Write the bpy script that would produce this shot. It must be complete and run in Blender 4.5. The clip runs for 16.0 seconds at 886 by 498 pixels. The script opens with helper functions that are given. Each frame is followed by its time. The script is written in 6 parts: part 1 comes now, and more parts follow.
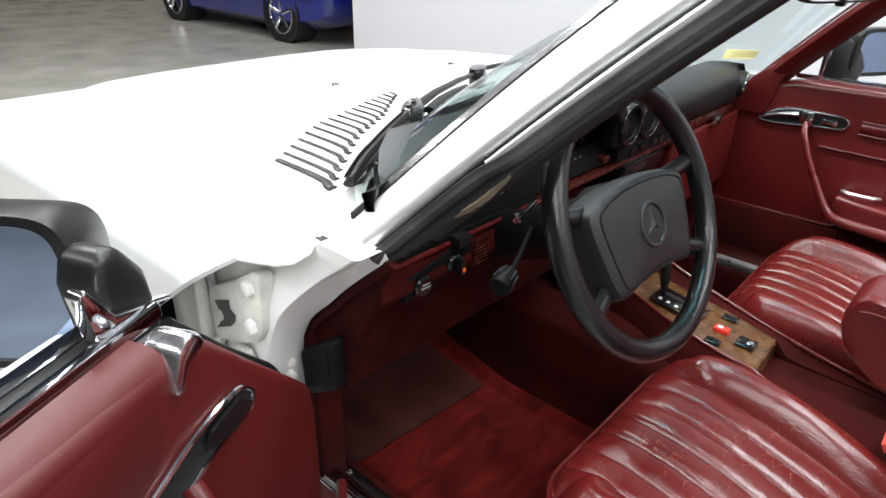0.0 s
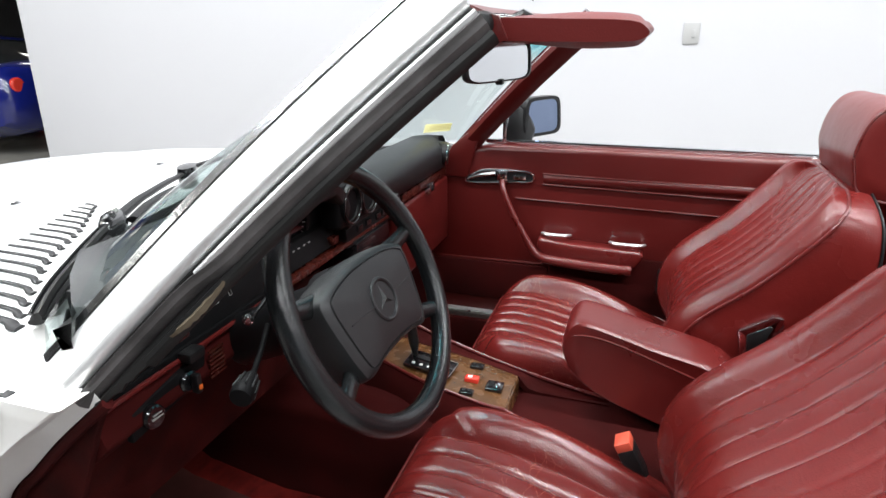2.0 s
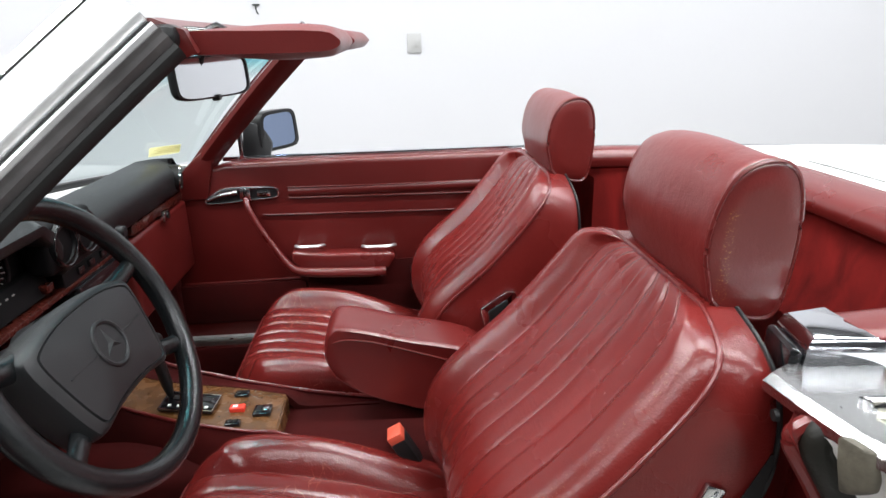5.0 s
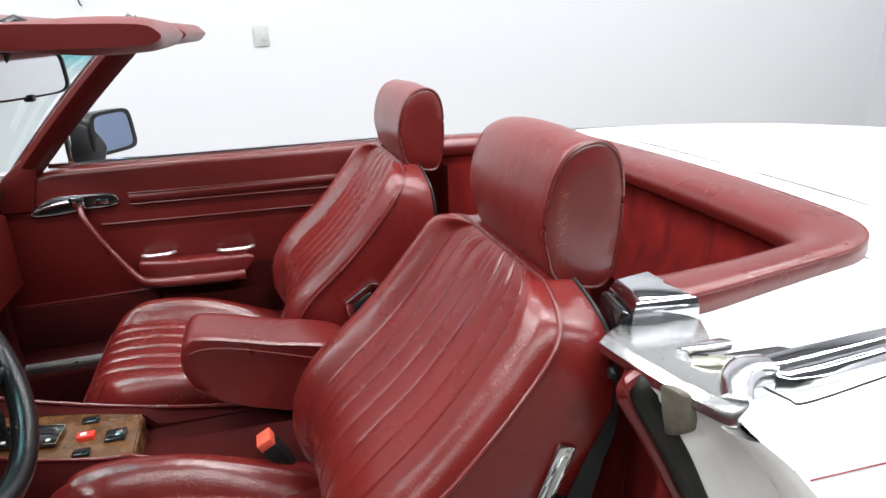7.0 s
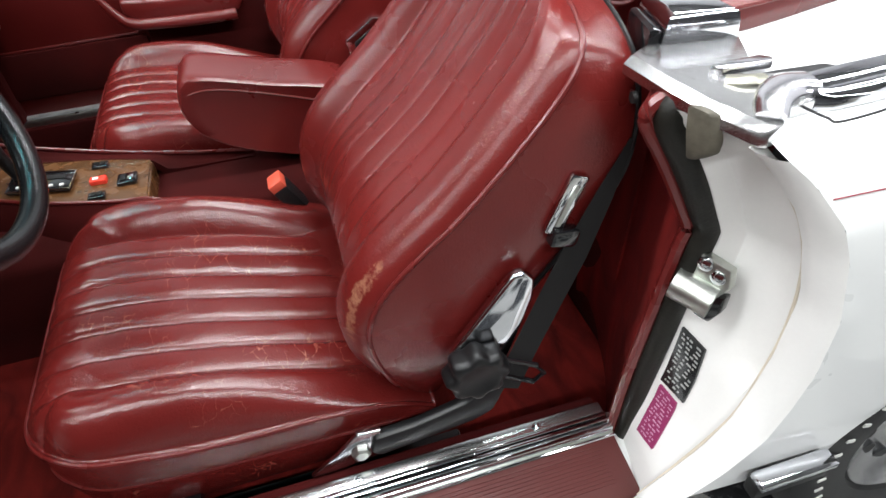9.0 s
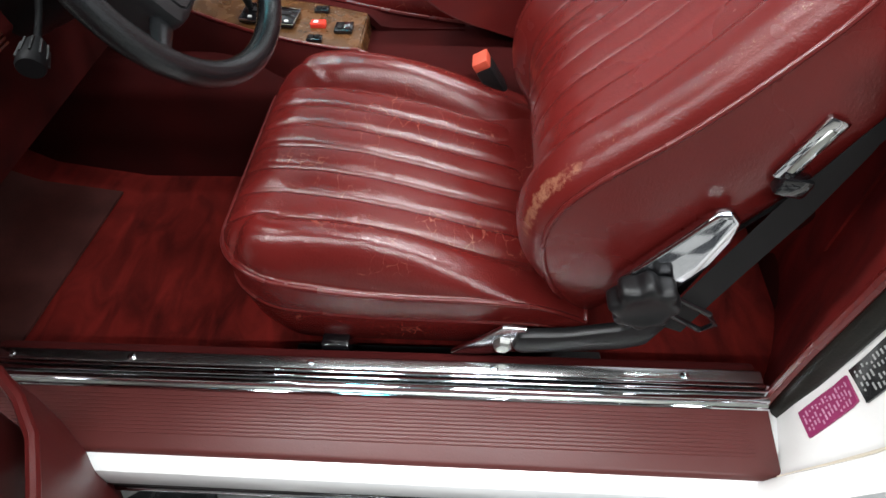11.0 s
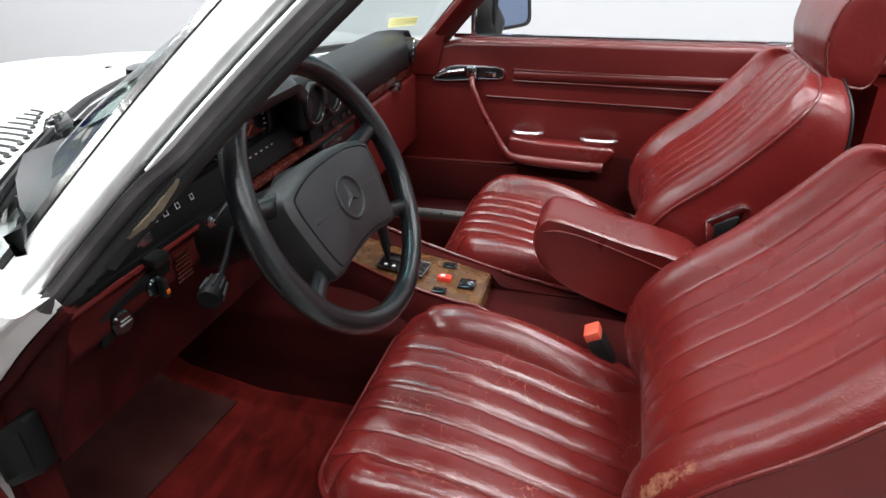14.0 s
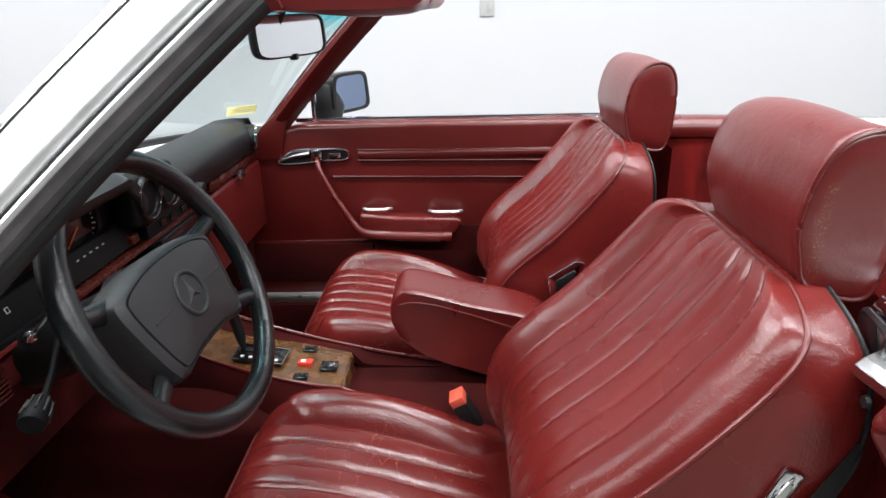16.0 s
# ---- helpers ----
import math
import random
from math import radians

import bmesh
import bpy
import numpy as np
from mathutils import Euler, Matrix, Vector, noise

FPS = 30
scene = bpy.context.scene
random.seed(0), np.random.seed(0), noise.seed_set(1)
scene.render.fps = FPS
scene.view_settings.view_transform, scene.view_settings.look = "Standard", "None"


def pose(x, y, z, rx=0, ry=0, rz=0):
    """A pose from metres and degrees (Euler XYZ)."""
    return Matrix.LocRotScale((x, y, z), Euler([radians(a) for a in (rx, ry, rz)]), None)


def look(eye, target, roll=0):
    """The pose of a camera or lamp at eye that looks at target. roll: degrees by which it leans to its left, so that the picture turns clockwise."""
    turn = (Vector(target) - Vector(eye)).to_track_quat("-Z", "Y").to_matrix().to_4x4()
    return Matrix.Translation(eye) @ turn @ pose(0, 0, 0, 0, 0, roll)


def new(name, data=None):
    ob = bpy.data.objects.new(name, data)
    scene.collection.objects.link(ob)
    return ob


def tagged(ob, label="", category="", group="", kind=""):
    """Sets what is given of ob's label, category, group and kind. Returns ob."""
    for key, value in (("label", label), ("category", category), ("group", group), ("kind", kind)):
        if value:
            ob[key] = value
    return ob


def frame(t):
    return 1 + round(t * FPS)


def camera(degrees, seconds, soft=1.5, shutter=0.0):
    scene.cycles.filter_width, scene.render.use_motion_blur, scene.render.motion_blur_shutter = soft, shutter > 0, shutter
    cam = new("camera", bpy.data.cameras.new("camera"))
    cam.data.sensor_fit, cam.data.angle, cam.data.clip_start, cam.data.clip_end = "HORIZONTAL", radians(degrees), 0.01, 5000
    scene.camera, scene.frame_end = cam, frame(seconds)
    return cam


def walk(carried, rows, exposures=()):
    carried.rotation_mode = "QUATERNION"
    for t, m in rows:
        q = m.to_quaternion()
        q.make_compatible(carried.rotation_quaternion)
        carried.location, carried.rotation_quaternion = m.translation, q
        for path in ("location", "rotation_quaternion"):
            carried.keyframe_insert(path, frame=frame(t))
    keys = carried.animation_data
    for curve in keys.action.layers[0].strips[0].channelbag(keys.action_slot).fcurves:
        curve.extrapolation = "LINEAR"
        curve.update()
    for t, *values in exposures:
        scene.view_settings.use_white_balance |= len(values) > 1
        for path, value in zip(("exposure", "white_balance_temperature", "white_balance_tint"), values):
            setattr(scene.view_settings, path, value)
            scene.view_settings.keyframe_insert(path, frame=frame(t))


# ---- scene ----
cam = camera(70.7, 16.0)
PATH = [
    (0, (0.097, -1.19, 1.229), (-1.093, 0.143, 0.329), 1.5),
    (0.5, (0.085, -1.167, 1.233), (-0.906, 0.362, 0.409), 0.7),
    (1, (0.098, -1.163, 1.236), (-0.75, 0.488, 0.491), 0.3),
    (1.5, (0.109, -1.16, 1.238), (-0.604, 0.569, 0.53), 0.0),
    (2, (0.119, -1.158, 1.241), (-0.464, 0.635, 0.575), -0.2),
    (2.5, (0.125, -1.153, 1.237), (-0.332, 0.686, 0.597), -0.6),
    (3, (0.133, -1.153, 1.237), (-0.199, 0.713, 0.598), -0.8),
    (3.5, (0.14, -1.153, 1.237), (-0.071, 0.73, 0.597), -0.9),
    (4, (0.149, -1.156, 1.238), (0.056, 0.736, 0.596), -1.2),
    (6.5, (0.182, -1.169, 1.239), (0.624, 0.668, 0.584), -1.8),
    (7, (0.187, -1.173, 1.238), (0.722, 0.632, 0.563), -1.9),
    (7.5, (0.192, -1.174, 1.233), (0.794, 0.581, 0.487), -2.1),
    (8, (0.194, -1.17, 1.218), (0.775, 0.495, 0.274), -2.4),
    (8.5, (0.196, -1.161, 1.201), (0.686, 0.385, 0.031), -3.2),
    (9, (0.192, -1.151, 1.189), (0.56, 0.296, -0.141), -3.8),
    (9.5, (0.181, -1.146, 1.175), (0.407, 0.223, -0.265), -4.1),
    (9.7, (0.176, -1.145, 1.172), (0.349, 0.204, -0.294), -4.1),
    (11.8, (0.135, -1.138, 1.162), (-0.184, 0.126, -0.355), -3.0),
    (12, (0.131, -1.138, 1.167), (-0.241, 0.169, -0.299), -2.6),
    (12.5, (0.122, -1.143, 1.18), (-0.368, 0.264, -0.155), -1.9),
    (13, (0.119, -1.147, 1.193), (-0.439, 0.354, -0.004), -1.3),
    (13.5, (0.118, -1.149, 1.209), (-0.432, 0.465, 0.164), -1.0),
    (14, (0.126, -1.149, 1.219), (-0.349, 0.553, 0.284), -1.0),
    (14.5, (0.136, -1.152, 1.223), (-0.223, 0.621, 0.369), -1.2),
    (15, (0.143, -1.151, 1.227), (-0.086, 0.671, 0.435), -1.2),
    (15.5, (0.148, -1.155, 1.232), (0.027, 0.692, 0.475), -1.2),
    (16, (0.152, -1.156, 1.231), (0.085, 0.704, 0.499), -1.4),
]
walk(cam, [(t, look(eye, target, roll)) for t, eye, target, roll in PATH])

# ---- world, lights, exposure ----
scene.view_settings.exposure = 0.0
world = bpy.data.worlds.new("studio_world")
world.use_nodes = True
world.node_tree.nodes["Background"].inputs[0].default_value = (0.9, 0.95, 1.0, 1)
world.node_tree.nodes["Background"].inputs[1].default_value = 0.02
scene.world = world


def area_lamp(name, x, y, z, sx, sy, watts, colour=(1, 1, 1)):
    data = bpy.data.lights.new(name, "AREA")
    data.shape, data.size, data.size_y, data.energy, data.color = "RECTANGLE", sx, sy, watts, colour
    ob = new(name, data)
    ob.location = (x, y, z)
    return ob


COOL = (0.95, 0.98, 1.0)
for lx in (-4.5, -1.5, 1.5, 4.0):
    for ly, power in ((-3.4, 114), (-0.5, 124), (1.2, 92)):
        area_lamp("ceiling_lamp", lx, ly, 4.02, 2.4, 0.22, power * (0.65 if lx > 3 else 1.0), COOL)
for lx in (-9.0, -13.0):
    for ly in (-2.0, 3.0, 8.0):
        area_lamp("showroom_lamp", lx, ly, 4.02, 1.5, 1.5, 70, (1, 0.97, 0.92))


# ---- materials ----
def mat(name, colour, rough=0.5, metal=0.0, bump=0.0, scale=200.0, vary=0.15, coat=0.0, big=6.0, spec=0.5, extra=None, stretch=None):
    m = bpy.data.materials.new(name)
    m.use_nodes = True
    nt = m.node_tree
    b = nt.nodes["Principled BSDF"]
    b.inputs["Roughness"].default_value, b.inputs["Metallic"].default_value = rough, metal
    b.inputs["Specular IOR Level"].default_value = spec
    b.inputs["Coat Weight"].default_value, b.inputs["Coat Roughness"].default_value = coat, 0.08
    tc = nt.nodes.new("ShaderNodeTexCoord")

    def tex(s, detail=4.0):
        n = nt.nodes.new("ShaderNodeTexNoise")
        n.inputs["Scale"].default_value, n.inputs["Detail"].default_value = s, detail
        nt.links.new(tc.outputs["Object"], n.inputs["Vector"])
        return n

    n1, n2 = tex(big), tex(scale)
    if stretch:
        sm = nt.nodes.new("ShaderNodeMapping")
        sm.inputs["Scale"].default_value, sm.inputs["Rotation"].default_value = stretch, (0, 0, 0.35)
        nt.links.new(tc.outputs["Object"], sm.inputs["Vector"])
        nt.links.new(sm.outputs[0], n1.inputs["Vector"])
        n1.inputs["Distortion"].default_value = 0.8
    mix = nt.nodes.new("ShaderNodeMix")
    mix.data_type = "RGBA"
    c = Vector(colour)
    mix.inputs["A"].default_value = (*(c * (1 - vary)), 1)
    mix.inputs["B"].default_value = (*[min(1, v) for v in c * (1 + vary)], 1)
    add = nt.nodes.new("ShaderNodeMath")
    add.operation = "MULTIPLY_ADD"
    nt.links.new(n2.outputs["Fac"], add.inputs[0])
    add.inputs[1].default_value = 0.35
    sub = nt.nodes.new("ShaderNodeMath")
    sub.operation = "MULTIPLY_ADD"
    nt.links.new(n1.outputs["Fac"], sub.inputs[0])
    sub.inputs[1].default_value, sub.inputs[2].default_value = 1.6, -0.48
    nt.links.new(sub.outputs[0], add.inputs[2])
    nt.links.new(add.outputs[0], mix.inputs["Factor"])
    nt.links.new(mix.outputs["Result"], b.inputs["Base Color"])
    rr = nt.nodes.new("ShaderNodeMapRange")
    rr.inputs["To Min"].default_value, rr.inputs["To Max"].default_value = max(0.0, rough - 0.06), rough + 0.08
    nt.links.new(n1.outputs["Fac"], rr.inputs["Value"])
    nt.links.new(rr.outputs[0], b.inputs["Roughness"])
    if bump:
        bp = nt.nodes.new("ShaderNodeBump")
        bp.inputs["Strength"].default_value, bp.inputs["Distance"].default_value = bump, 0.001
        nt.links.new(n2.outputs["Fac"], bp.inputs["Height"])
        nt.links.new(bp.outputs[0], b.inputs["Normal"])
    m["kindname"] = name
    if extra:
        extra(nt, b, tc, mix)
    return m


def worn(spots, tan=(0.32, 0.135, 0.08), cracks=True, pricked=False):
    """Worn patches and fine pale creases on leather; spots are (start, end, radius, density, grain)."""
    def extra(nt, b, tc, mix):
        N, L = nt.nodes, nt.links

        def math_node(op, *values):
            n = N.new("ShaderNodeMath")
            n.operation = op
            for i, v in enumerate(values):
                if isinstance(v, (int, float)):
                    n.inputs[i].default_value = v
                else:
                    L.new(v, n.inputs[i])
            return n.outputs[0]

        def ranged(value, lo, hi, top=1.0):
            n = N.new("ShaderNodeMapRange")
            n.inputs["From Min"].default_value, n.inputs["From Max"].default_value, n.inputs["To Max"].default_value = lo, hi, top
            L.new(value, n.inputs["Value"])
            return n.outputs[0]

        def vec(op, u, v):
            n = N.new("ShaderNodeVectorMath")
            n.operation = op
            for i, w in enumerate((u, v)):
                if isinstance(w, (tuple, Vector)):
                    n.inputs[i].default_value = w
                elif w is not None:
                    L.new(w, n.inputs["Scale"] if op == "SCALE" and i else n.inputs[i])
            return n

        def noise_at(scale, detail=4.0, rough=0.6, vector=None):
            n = N.new("ShaderNodeTexNoise")
            n.inputs["Scale"].default_value, n.inputs["Detail"].default_value, n.inputs["Roughness"].default_value = scale, detail, rough
            L.new(vector or tc.outputs["Object"], n.inputs["Vector"])
            return n.outputs["Fac"]

        last = mix.outputs["Result"]

        def lay(last, factor, colour):
            mx = N.new("ShaderNodeMix")
            mx.data_type = "RGBA"
            mx.inputs["B"].default_value = (*colour, 1)
            L.new(factor, mx.inputs["Factor"])
            L.new(last, mx.inputs["A"])
            return mx.outputs["Result"]

        for start, end, radius, dens, grain in spots:
            start, way = Vector(start), Vector(end) - Vector(start)
            pa = vec("SUBTRACT", tc.outputs["Object"], start).outputs[0]
            h = math_node("MULTIPLY", vec("DOT_PRODUCT", pa, way).outputs["Value"], 1 / max(1e-9, way.length_squared))
            hc = N.new("ShaderNodeClamp")
            L.new(h, hc.inputs[0])
            foot = N.new("ShaderNodeVectorMath")
            foot.operation = "SCALE"
            foot.inputs[0].default_value = way
            L.new(hc.outputs[0], foot.inputs["Scale"])
            d = vec("DISTANCE", pa, foot.outputs[0]).outputs["Value"]
            amount = math_node("MULTIPLY", ranged(d, radius, radius * 0.2), noise_at(grain, 7, 0.72))
            last = lay(last, ranged(amount, dens, dens + 0.16, 0.75), tan)
        if cracks:
            bend = N.new("ShaderNodeTexNoise")
            bend.inputs["Scale"].default_value, bend.inputs["Detail"].default_value = 30, 3
            L.new(tc.outputs["Object"], bend.inputs["Vector"])
            moved = vec("ADD", tc.outputs["Object"], vec("SCALE", bend.outputs["Color"], None).outputs[0])
            moved.inputs[1].links[0].from_node.inputs["Scale"].default_value = 0.030
            mp = N.new("ShaderNodeMapping")
            mp.inputs["Scale"].default_value = (46, 15, 30)
            L.new(moved.outputs[0], mp.inputs["Vector"])
            vo = N.new("ShaderNodeTexVoronoi")
            vo.feature = "DISTANCE_TO_EDGE"
            vo.inputs["Scale"].default_value = 1.0
            L.new(mp.outputs[0], vo.inputs["Vector"])
            line = ranged(vo.outputs["Distance"], 0.028, 0.006)
            gate = ranged(noise_at(9, 3), 0.50, 0.66, 0.75)
            last = lay(last, math_node("MULTIPLY", math_node("MULTIPLY", line, gate), ranged(noise_at(120, 4), 0.40, 0.58)), (0.36, 0.125, 0.085))
            fine = N.new("ShaderNodeTexVoronoi")
            fine.feature = "DISTANCE_TO_EDGE"
            fine.inputs["Scale"].default_value = 190
            L.new(tc.outputs["Object"], fine.inputs["Vector"])
            bp = N.new("ShaderNodeBump")
            bp.inputs["Strength"].default_value, bp.inputs["Distance"].default_value = 0.30, 0.0010
            L.new(fine.outputs["Distance"], bp.inputs["Height"])
            L.new(b.inputs["Normal"].links[0].from_socket, bp.inputs["Normal"])
            L.new(bp.outputs[0], b.inputs["Normal"])
        if pricked:
            vo = N.new("ShaderNodeTexVoronoi")
            vo.inputs["Scale"].default_value, vo.inputs["Randomness"].default_value = 210, 0.15
            L.new(tc.outputs["Object"], vo.inputs["Vector"])
            bp = N.new("ShaderNodeBump")
            bp.inputs["Strength"].default_value, bp.inputs["Distance"].default_value = 0.16, 0.0006
            L.new(vo.outputs["Distance"], bp.inputs["Height"])
            L.new(b.inputs["Normal"].links[0].from_socket, bp.inputs["Normal"])
            L.new(bp.outputs[0], b.inputs["Normal"])
        wr = N.new("ShaderNodeBump")
        wr.inputs["Strength"].default_value, wr.inputs["Distance"].default_value = 0.22, 0.006
        L.new(noise_at(24, 5, 0.62), wr.inputs["Height"])
        L.new(b.inputs["Normal"].links[0].from_socket, wr.inputs["Normal"])
        L.new(wr.outputs[0], b.inputs["Normal"])
        L.new(last, b.inputs["Base Color"])
    return extra


LEATHER = mat("red_leather", (0.112, 0.0104, 0.0092), 0.27, spec=0.68, bump=0.25, scale=420, vary=0.14, big=5)
SEATHIDE = mat("creased_red_leather", (0.110, 0.0098, 0.0085), 0.21, spec=0.74, bump=0.3, scale=420, vary=0.16, big=6, extra=worn([]))
BACKHIDE = mat("scuffed_red_leather", (0.132, 0.0115, 0.0100), 0.26, spec=0.58, bump=0.3, scale=420, vary=0.16, big=6, extra=worn([
    ((0.204, -0.603, 0.575), (0.212, -0.606, 0.640), 0.030, 0.42, 75), ((0.212, -0.606, 0.640), (0.250, -0.608, 0.690), 0.028, 0.44, 75),
    ((0.270, -0.604, 0.71), (0.47, -0.590, 0.915), 0.030, 0.555, 260), ((0.30, -0.46, 0.74), (0.44, -0.50, 0.88), 0.05, 0.57, 220),
    ((0.515, -0.612, 0.93), (0.535, -0.615, 0.90), 0.03, 0.53, 200)], cracks=False, pricked=True))
HEADHIDE = mat("flecked_red_leather", (0.134, 0.0118, 0.0102), 0.29, spec=0.8, bump=0.25, scale=420, vary=0.12, big=6, extra=worn([((0.528, -0.522, 0.945), (0.532, -0.522, 1.045), 0.030, 0.545, 330)], (0.50, 0.30, 0.09), False))
VINYL = mat("red_vinyl", (0.092, 0.0085, 0.0075), 0.30, bump=0.2, scale=500, vary=0.12)
CARPET = mat("red_carpet", (0.088, 0.0066, 0.0050), 0.95, bump=0.9, scale=700, vary=0.80, big=5, spec=0.1, stretch=(4.0, 1.5, 2.0))
# Velour's own red is lighter; low cabin shade is mixed into this base.
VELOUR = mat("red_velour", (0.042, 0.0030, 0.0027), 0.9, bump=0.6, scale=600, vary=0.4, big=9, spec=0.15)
SILLRED = mat("red_ribbed_sill", (0.078, 0.0165, 0.0145), 0.42, bump=0.2, scale=300, vary=0.12)
WHITE = mat("white_paint", (0.80, 0.81, 0.80), 0.28, coat=0.6, vary=0.02)
JAMBWHITE = mat("grubby_white_paint", (0.80, 0.79, 0.765), 0.33, coat=0.3, vary=0.06, big=10)
GRUBBY = mat("grimy_hinge_metal", (0.60, 0.585, 0.535), 0.5, bump=0.2, scale=150, vary=0.25, big=25)
BLACK = mat("black_plastic", (0.009, 0.009, 0.0095), 0.34, bump=0.35, scale=900, vary=0.25, spec=0.3)
HEEL = mat("worn_heel_vinyl", (0.044, 0.0115, 0.0095), 0.55, spec=0.25, bump=0.3, scale=300, vary=0.4, big=20)
GLOSSBLACK = mat("gloss_black", (0.008, 0.008, 0.009), 0.12, coat=0.6, vary=0.2)
PAD = mat("black_dash_vinyl", (0.013, 0.014, 0.015), 0.38, bump=0.5, scale=800, vary=0.2)
WHEELHIDE = mat("black_wheel_leather", (0.008, 0.009, 0.0098), 0.17, bump=0.4, scale=500, vary=0.25)
RUBBER = mat("black_rubber", (0.010, 0.010, 0.010), 0.42, spec=0.3, bump=0.3, scale=300, vary=0.4, big=12)
OLDRUBBER = mat("perished_rubber", (0.0115, 0.0108, 0.0085), 0.42, spec=0.3, bump=0.5, scale=250, vary=0.5, big=25)
BELT = mat("black_belt_webbing", (0.014, 0.0135, 0.0135), 0.75, bump=0.6, scale=900, vary=0.2, spec=0.2)
CHROME = mat("chrome", (0.64, 0.65, 0.675), 0.07, 1.0, vary=0.06, big=20)
PITTED = mat("pitted_chrome", (0.70, 0.70, 0.72), 0.17, 1.0, bump=0.25, scale=160, vary=0.2, big=30)
BRUSHED = mat("worn_aluminium", (0.62, 0.62, 0.62), 0.24, 1.0, bump=0.1, scale=300, vary=0.12)
STEEL = mat("zinc_plated_steel", (0.52, 0.54, 0.50), 0.34, 1.0, bump=0.2, scale=200, vary=0.25, big=30)
DARKWALL = mat("charcoal_wall_paint", (0.075, 0.075, 0.08), 0.7, vary=0.15, big=1.2)
WALL = mat("white_wall_paint", (0.522, 0.519, 0.538), 0.85, bump=0.1, scale=60, vary=0.015, big=1.5)
# Dark grey, to cut fill from above and sharpen lamp highlights.
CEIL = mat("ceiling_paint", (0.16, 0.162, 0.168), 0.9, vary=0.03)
FLOORM = mat("polished_concrete", (0.30, 0.29, 0.26), 0.22, bump=0.08, scale=40, vary=0.22, big=2.2)
WOOD = mat("walnut_veneer", (0.105, 0.046, 0.016), 0.26, coat=0.3, vary=0.6, big=30, scale=160)
DASHWOOD = mat("red_walnut_strip", (0.050, 0.0085, 0.0055), 0.25, coat=0.5, vary=0.4, big=40)
BLUE = mat("blue_car_paint", (0.006, 0.012, 0.15), 0.16, coat=1.0, vary=0.1)
REDCAR = mat("red_car_paint", (0.35, 0.03, 0.01), 0.2, coat=1.0, vary=0.1)
# Near-black that paints the shade in gaps, slots, hollows and below the cars.
DARK = mat("void_shade", (0.006, 0.006, 0.007), 0.5)
DARKGLASS = mat("dark_window_glass", (0.010, 0.012, 0.013), 0.05, vary=0.1, spec=0.8)
PRINT = mat("white_print", (0.75, 0.75, 0.72), 0.5, vary=0.05)
REDLENS = mat("red_lens", (0.75, 0.05, 0.03), 0.2, vary=0.1)
ORANGE = mat("orange_marking", (0.70, 0.14, 0.02), 0.4, vary=0.1)
BUCKLERED = mat("orange_red_plastic", (0.62, 0.09, 0.05), 0.4, vary=0.1)
COACH = mat("dark_red_coachline", (0.22, 0.02, 0.03), 0.3, vary=0.1)
MAROON = mat("magenta_label", (0.26, 0.022, 0.10), 0.5, vary=0.1)
STICKER = mat("yellow_sticker", (0.80, 0.78, 0.55), 0.6, vary=0.1)
LABELPRINT = mat("pale_pink_print", (0.50, 0.25, 0.36), 0.5, vary=0.1)
PLATEPRINT = mat("grey_plate_print", (0.36, 0.36, 0.35), 0.5, vary=0.2)
# Red trim under the dash and on the console; footwell shade darkens both base colours.
KNEE = mat("shade_darkened_knee_trim", (0.035, 0.0030, 0.0025), 0.85, bump=0.5, scale=420, vary=0.75, big=14, spec=0.12)
SHADEVELOUR = mat("shade_darkened_velour", (0.040, 0.0034, 0.0030), 0.9, bump=0.6, scale=600, vary=0.5, spec=0.12)
VISORHIDE = mat("matt_red_vinyl", (0.125, 0.0125, 0.0112), 0.36, bump=0.3, scale=420, vary=0.14, spec=0.4)
# Chrome made pale and partly diffuse; bright reflections are put into its colour.
BRIGHTTRIM = mat("reflection_bright_trim", (0.78, 0.78, 0.78), 0.32, 0.7, bump=0.2, scale=200, vary=0.15, big=30)
DOORHIDE = mat("dark_red_door_vinyl", (0.066, 0.0062, 0.0055), 0.40, bump=0.25, scale=420, vary=0.14, spec=0.35)
HOUSING = mat("black_mirror_housing", (0.006, 0.006, 0.0065), 0.36, vary=0.2, spec=0.35)
TILEDARK = mat("speckled_black_tile", (0.030, 0.031, 0.033), 0.25, vary=0.5, big=60, scale=160)
TILEGREY = mat("speckled_grey_tile", (0.26, 0.26, 0.25), 0.3, vary=0.25, big=60, scale=160)
CREAM = mat("torn_cream_lining", (0.115, 0.088, 0.056), 0.8, bump=0.5, scale=200, vary=0.4)
MIRROR = mat("mirror_glass", (0.86, 0.88, 0.90), 0.01, 1.0, vary=0.01)
BLUEMIRROR = mat("blue_mirror_glass", (0.36, 0.45, 0.64), 0.02, 1.0, vary=0.02)
TARNISH = mat("tarnished_chrome", (0.45, 0.44, 0.36), 0.3, 0.9, bump=0.5, scale=140, vary=0.4, big=60)
PERISHED = mat("cracked_old_rubber", (0.085, 0.075, 0.055), 0.6, bump=0.8, scale=180, vary=0.6, big=50)
BRUSHVELOUR = mat("brushed_red_velour", (0.140, 0.0085, 0.0072), 0.9, bump=0.6, scale=600, vary=0.75, big=5, spec=0.15, stretch=(2.4, 2.4, 1.2))
SEAMGREY = mat("shaded_seam", (0.30, 0.30, 0.31), 0.6, vary=0.1)
# Old seal rubber, its base greyed to include the sheen on its upper half.
OLDSEAL = mat("sheen_grey_roof_seal", (0.062, 0.058, 0.058), 0.38, bump=0.6, scale=160, vary=0.55, big=18, spec=0.35)
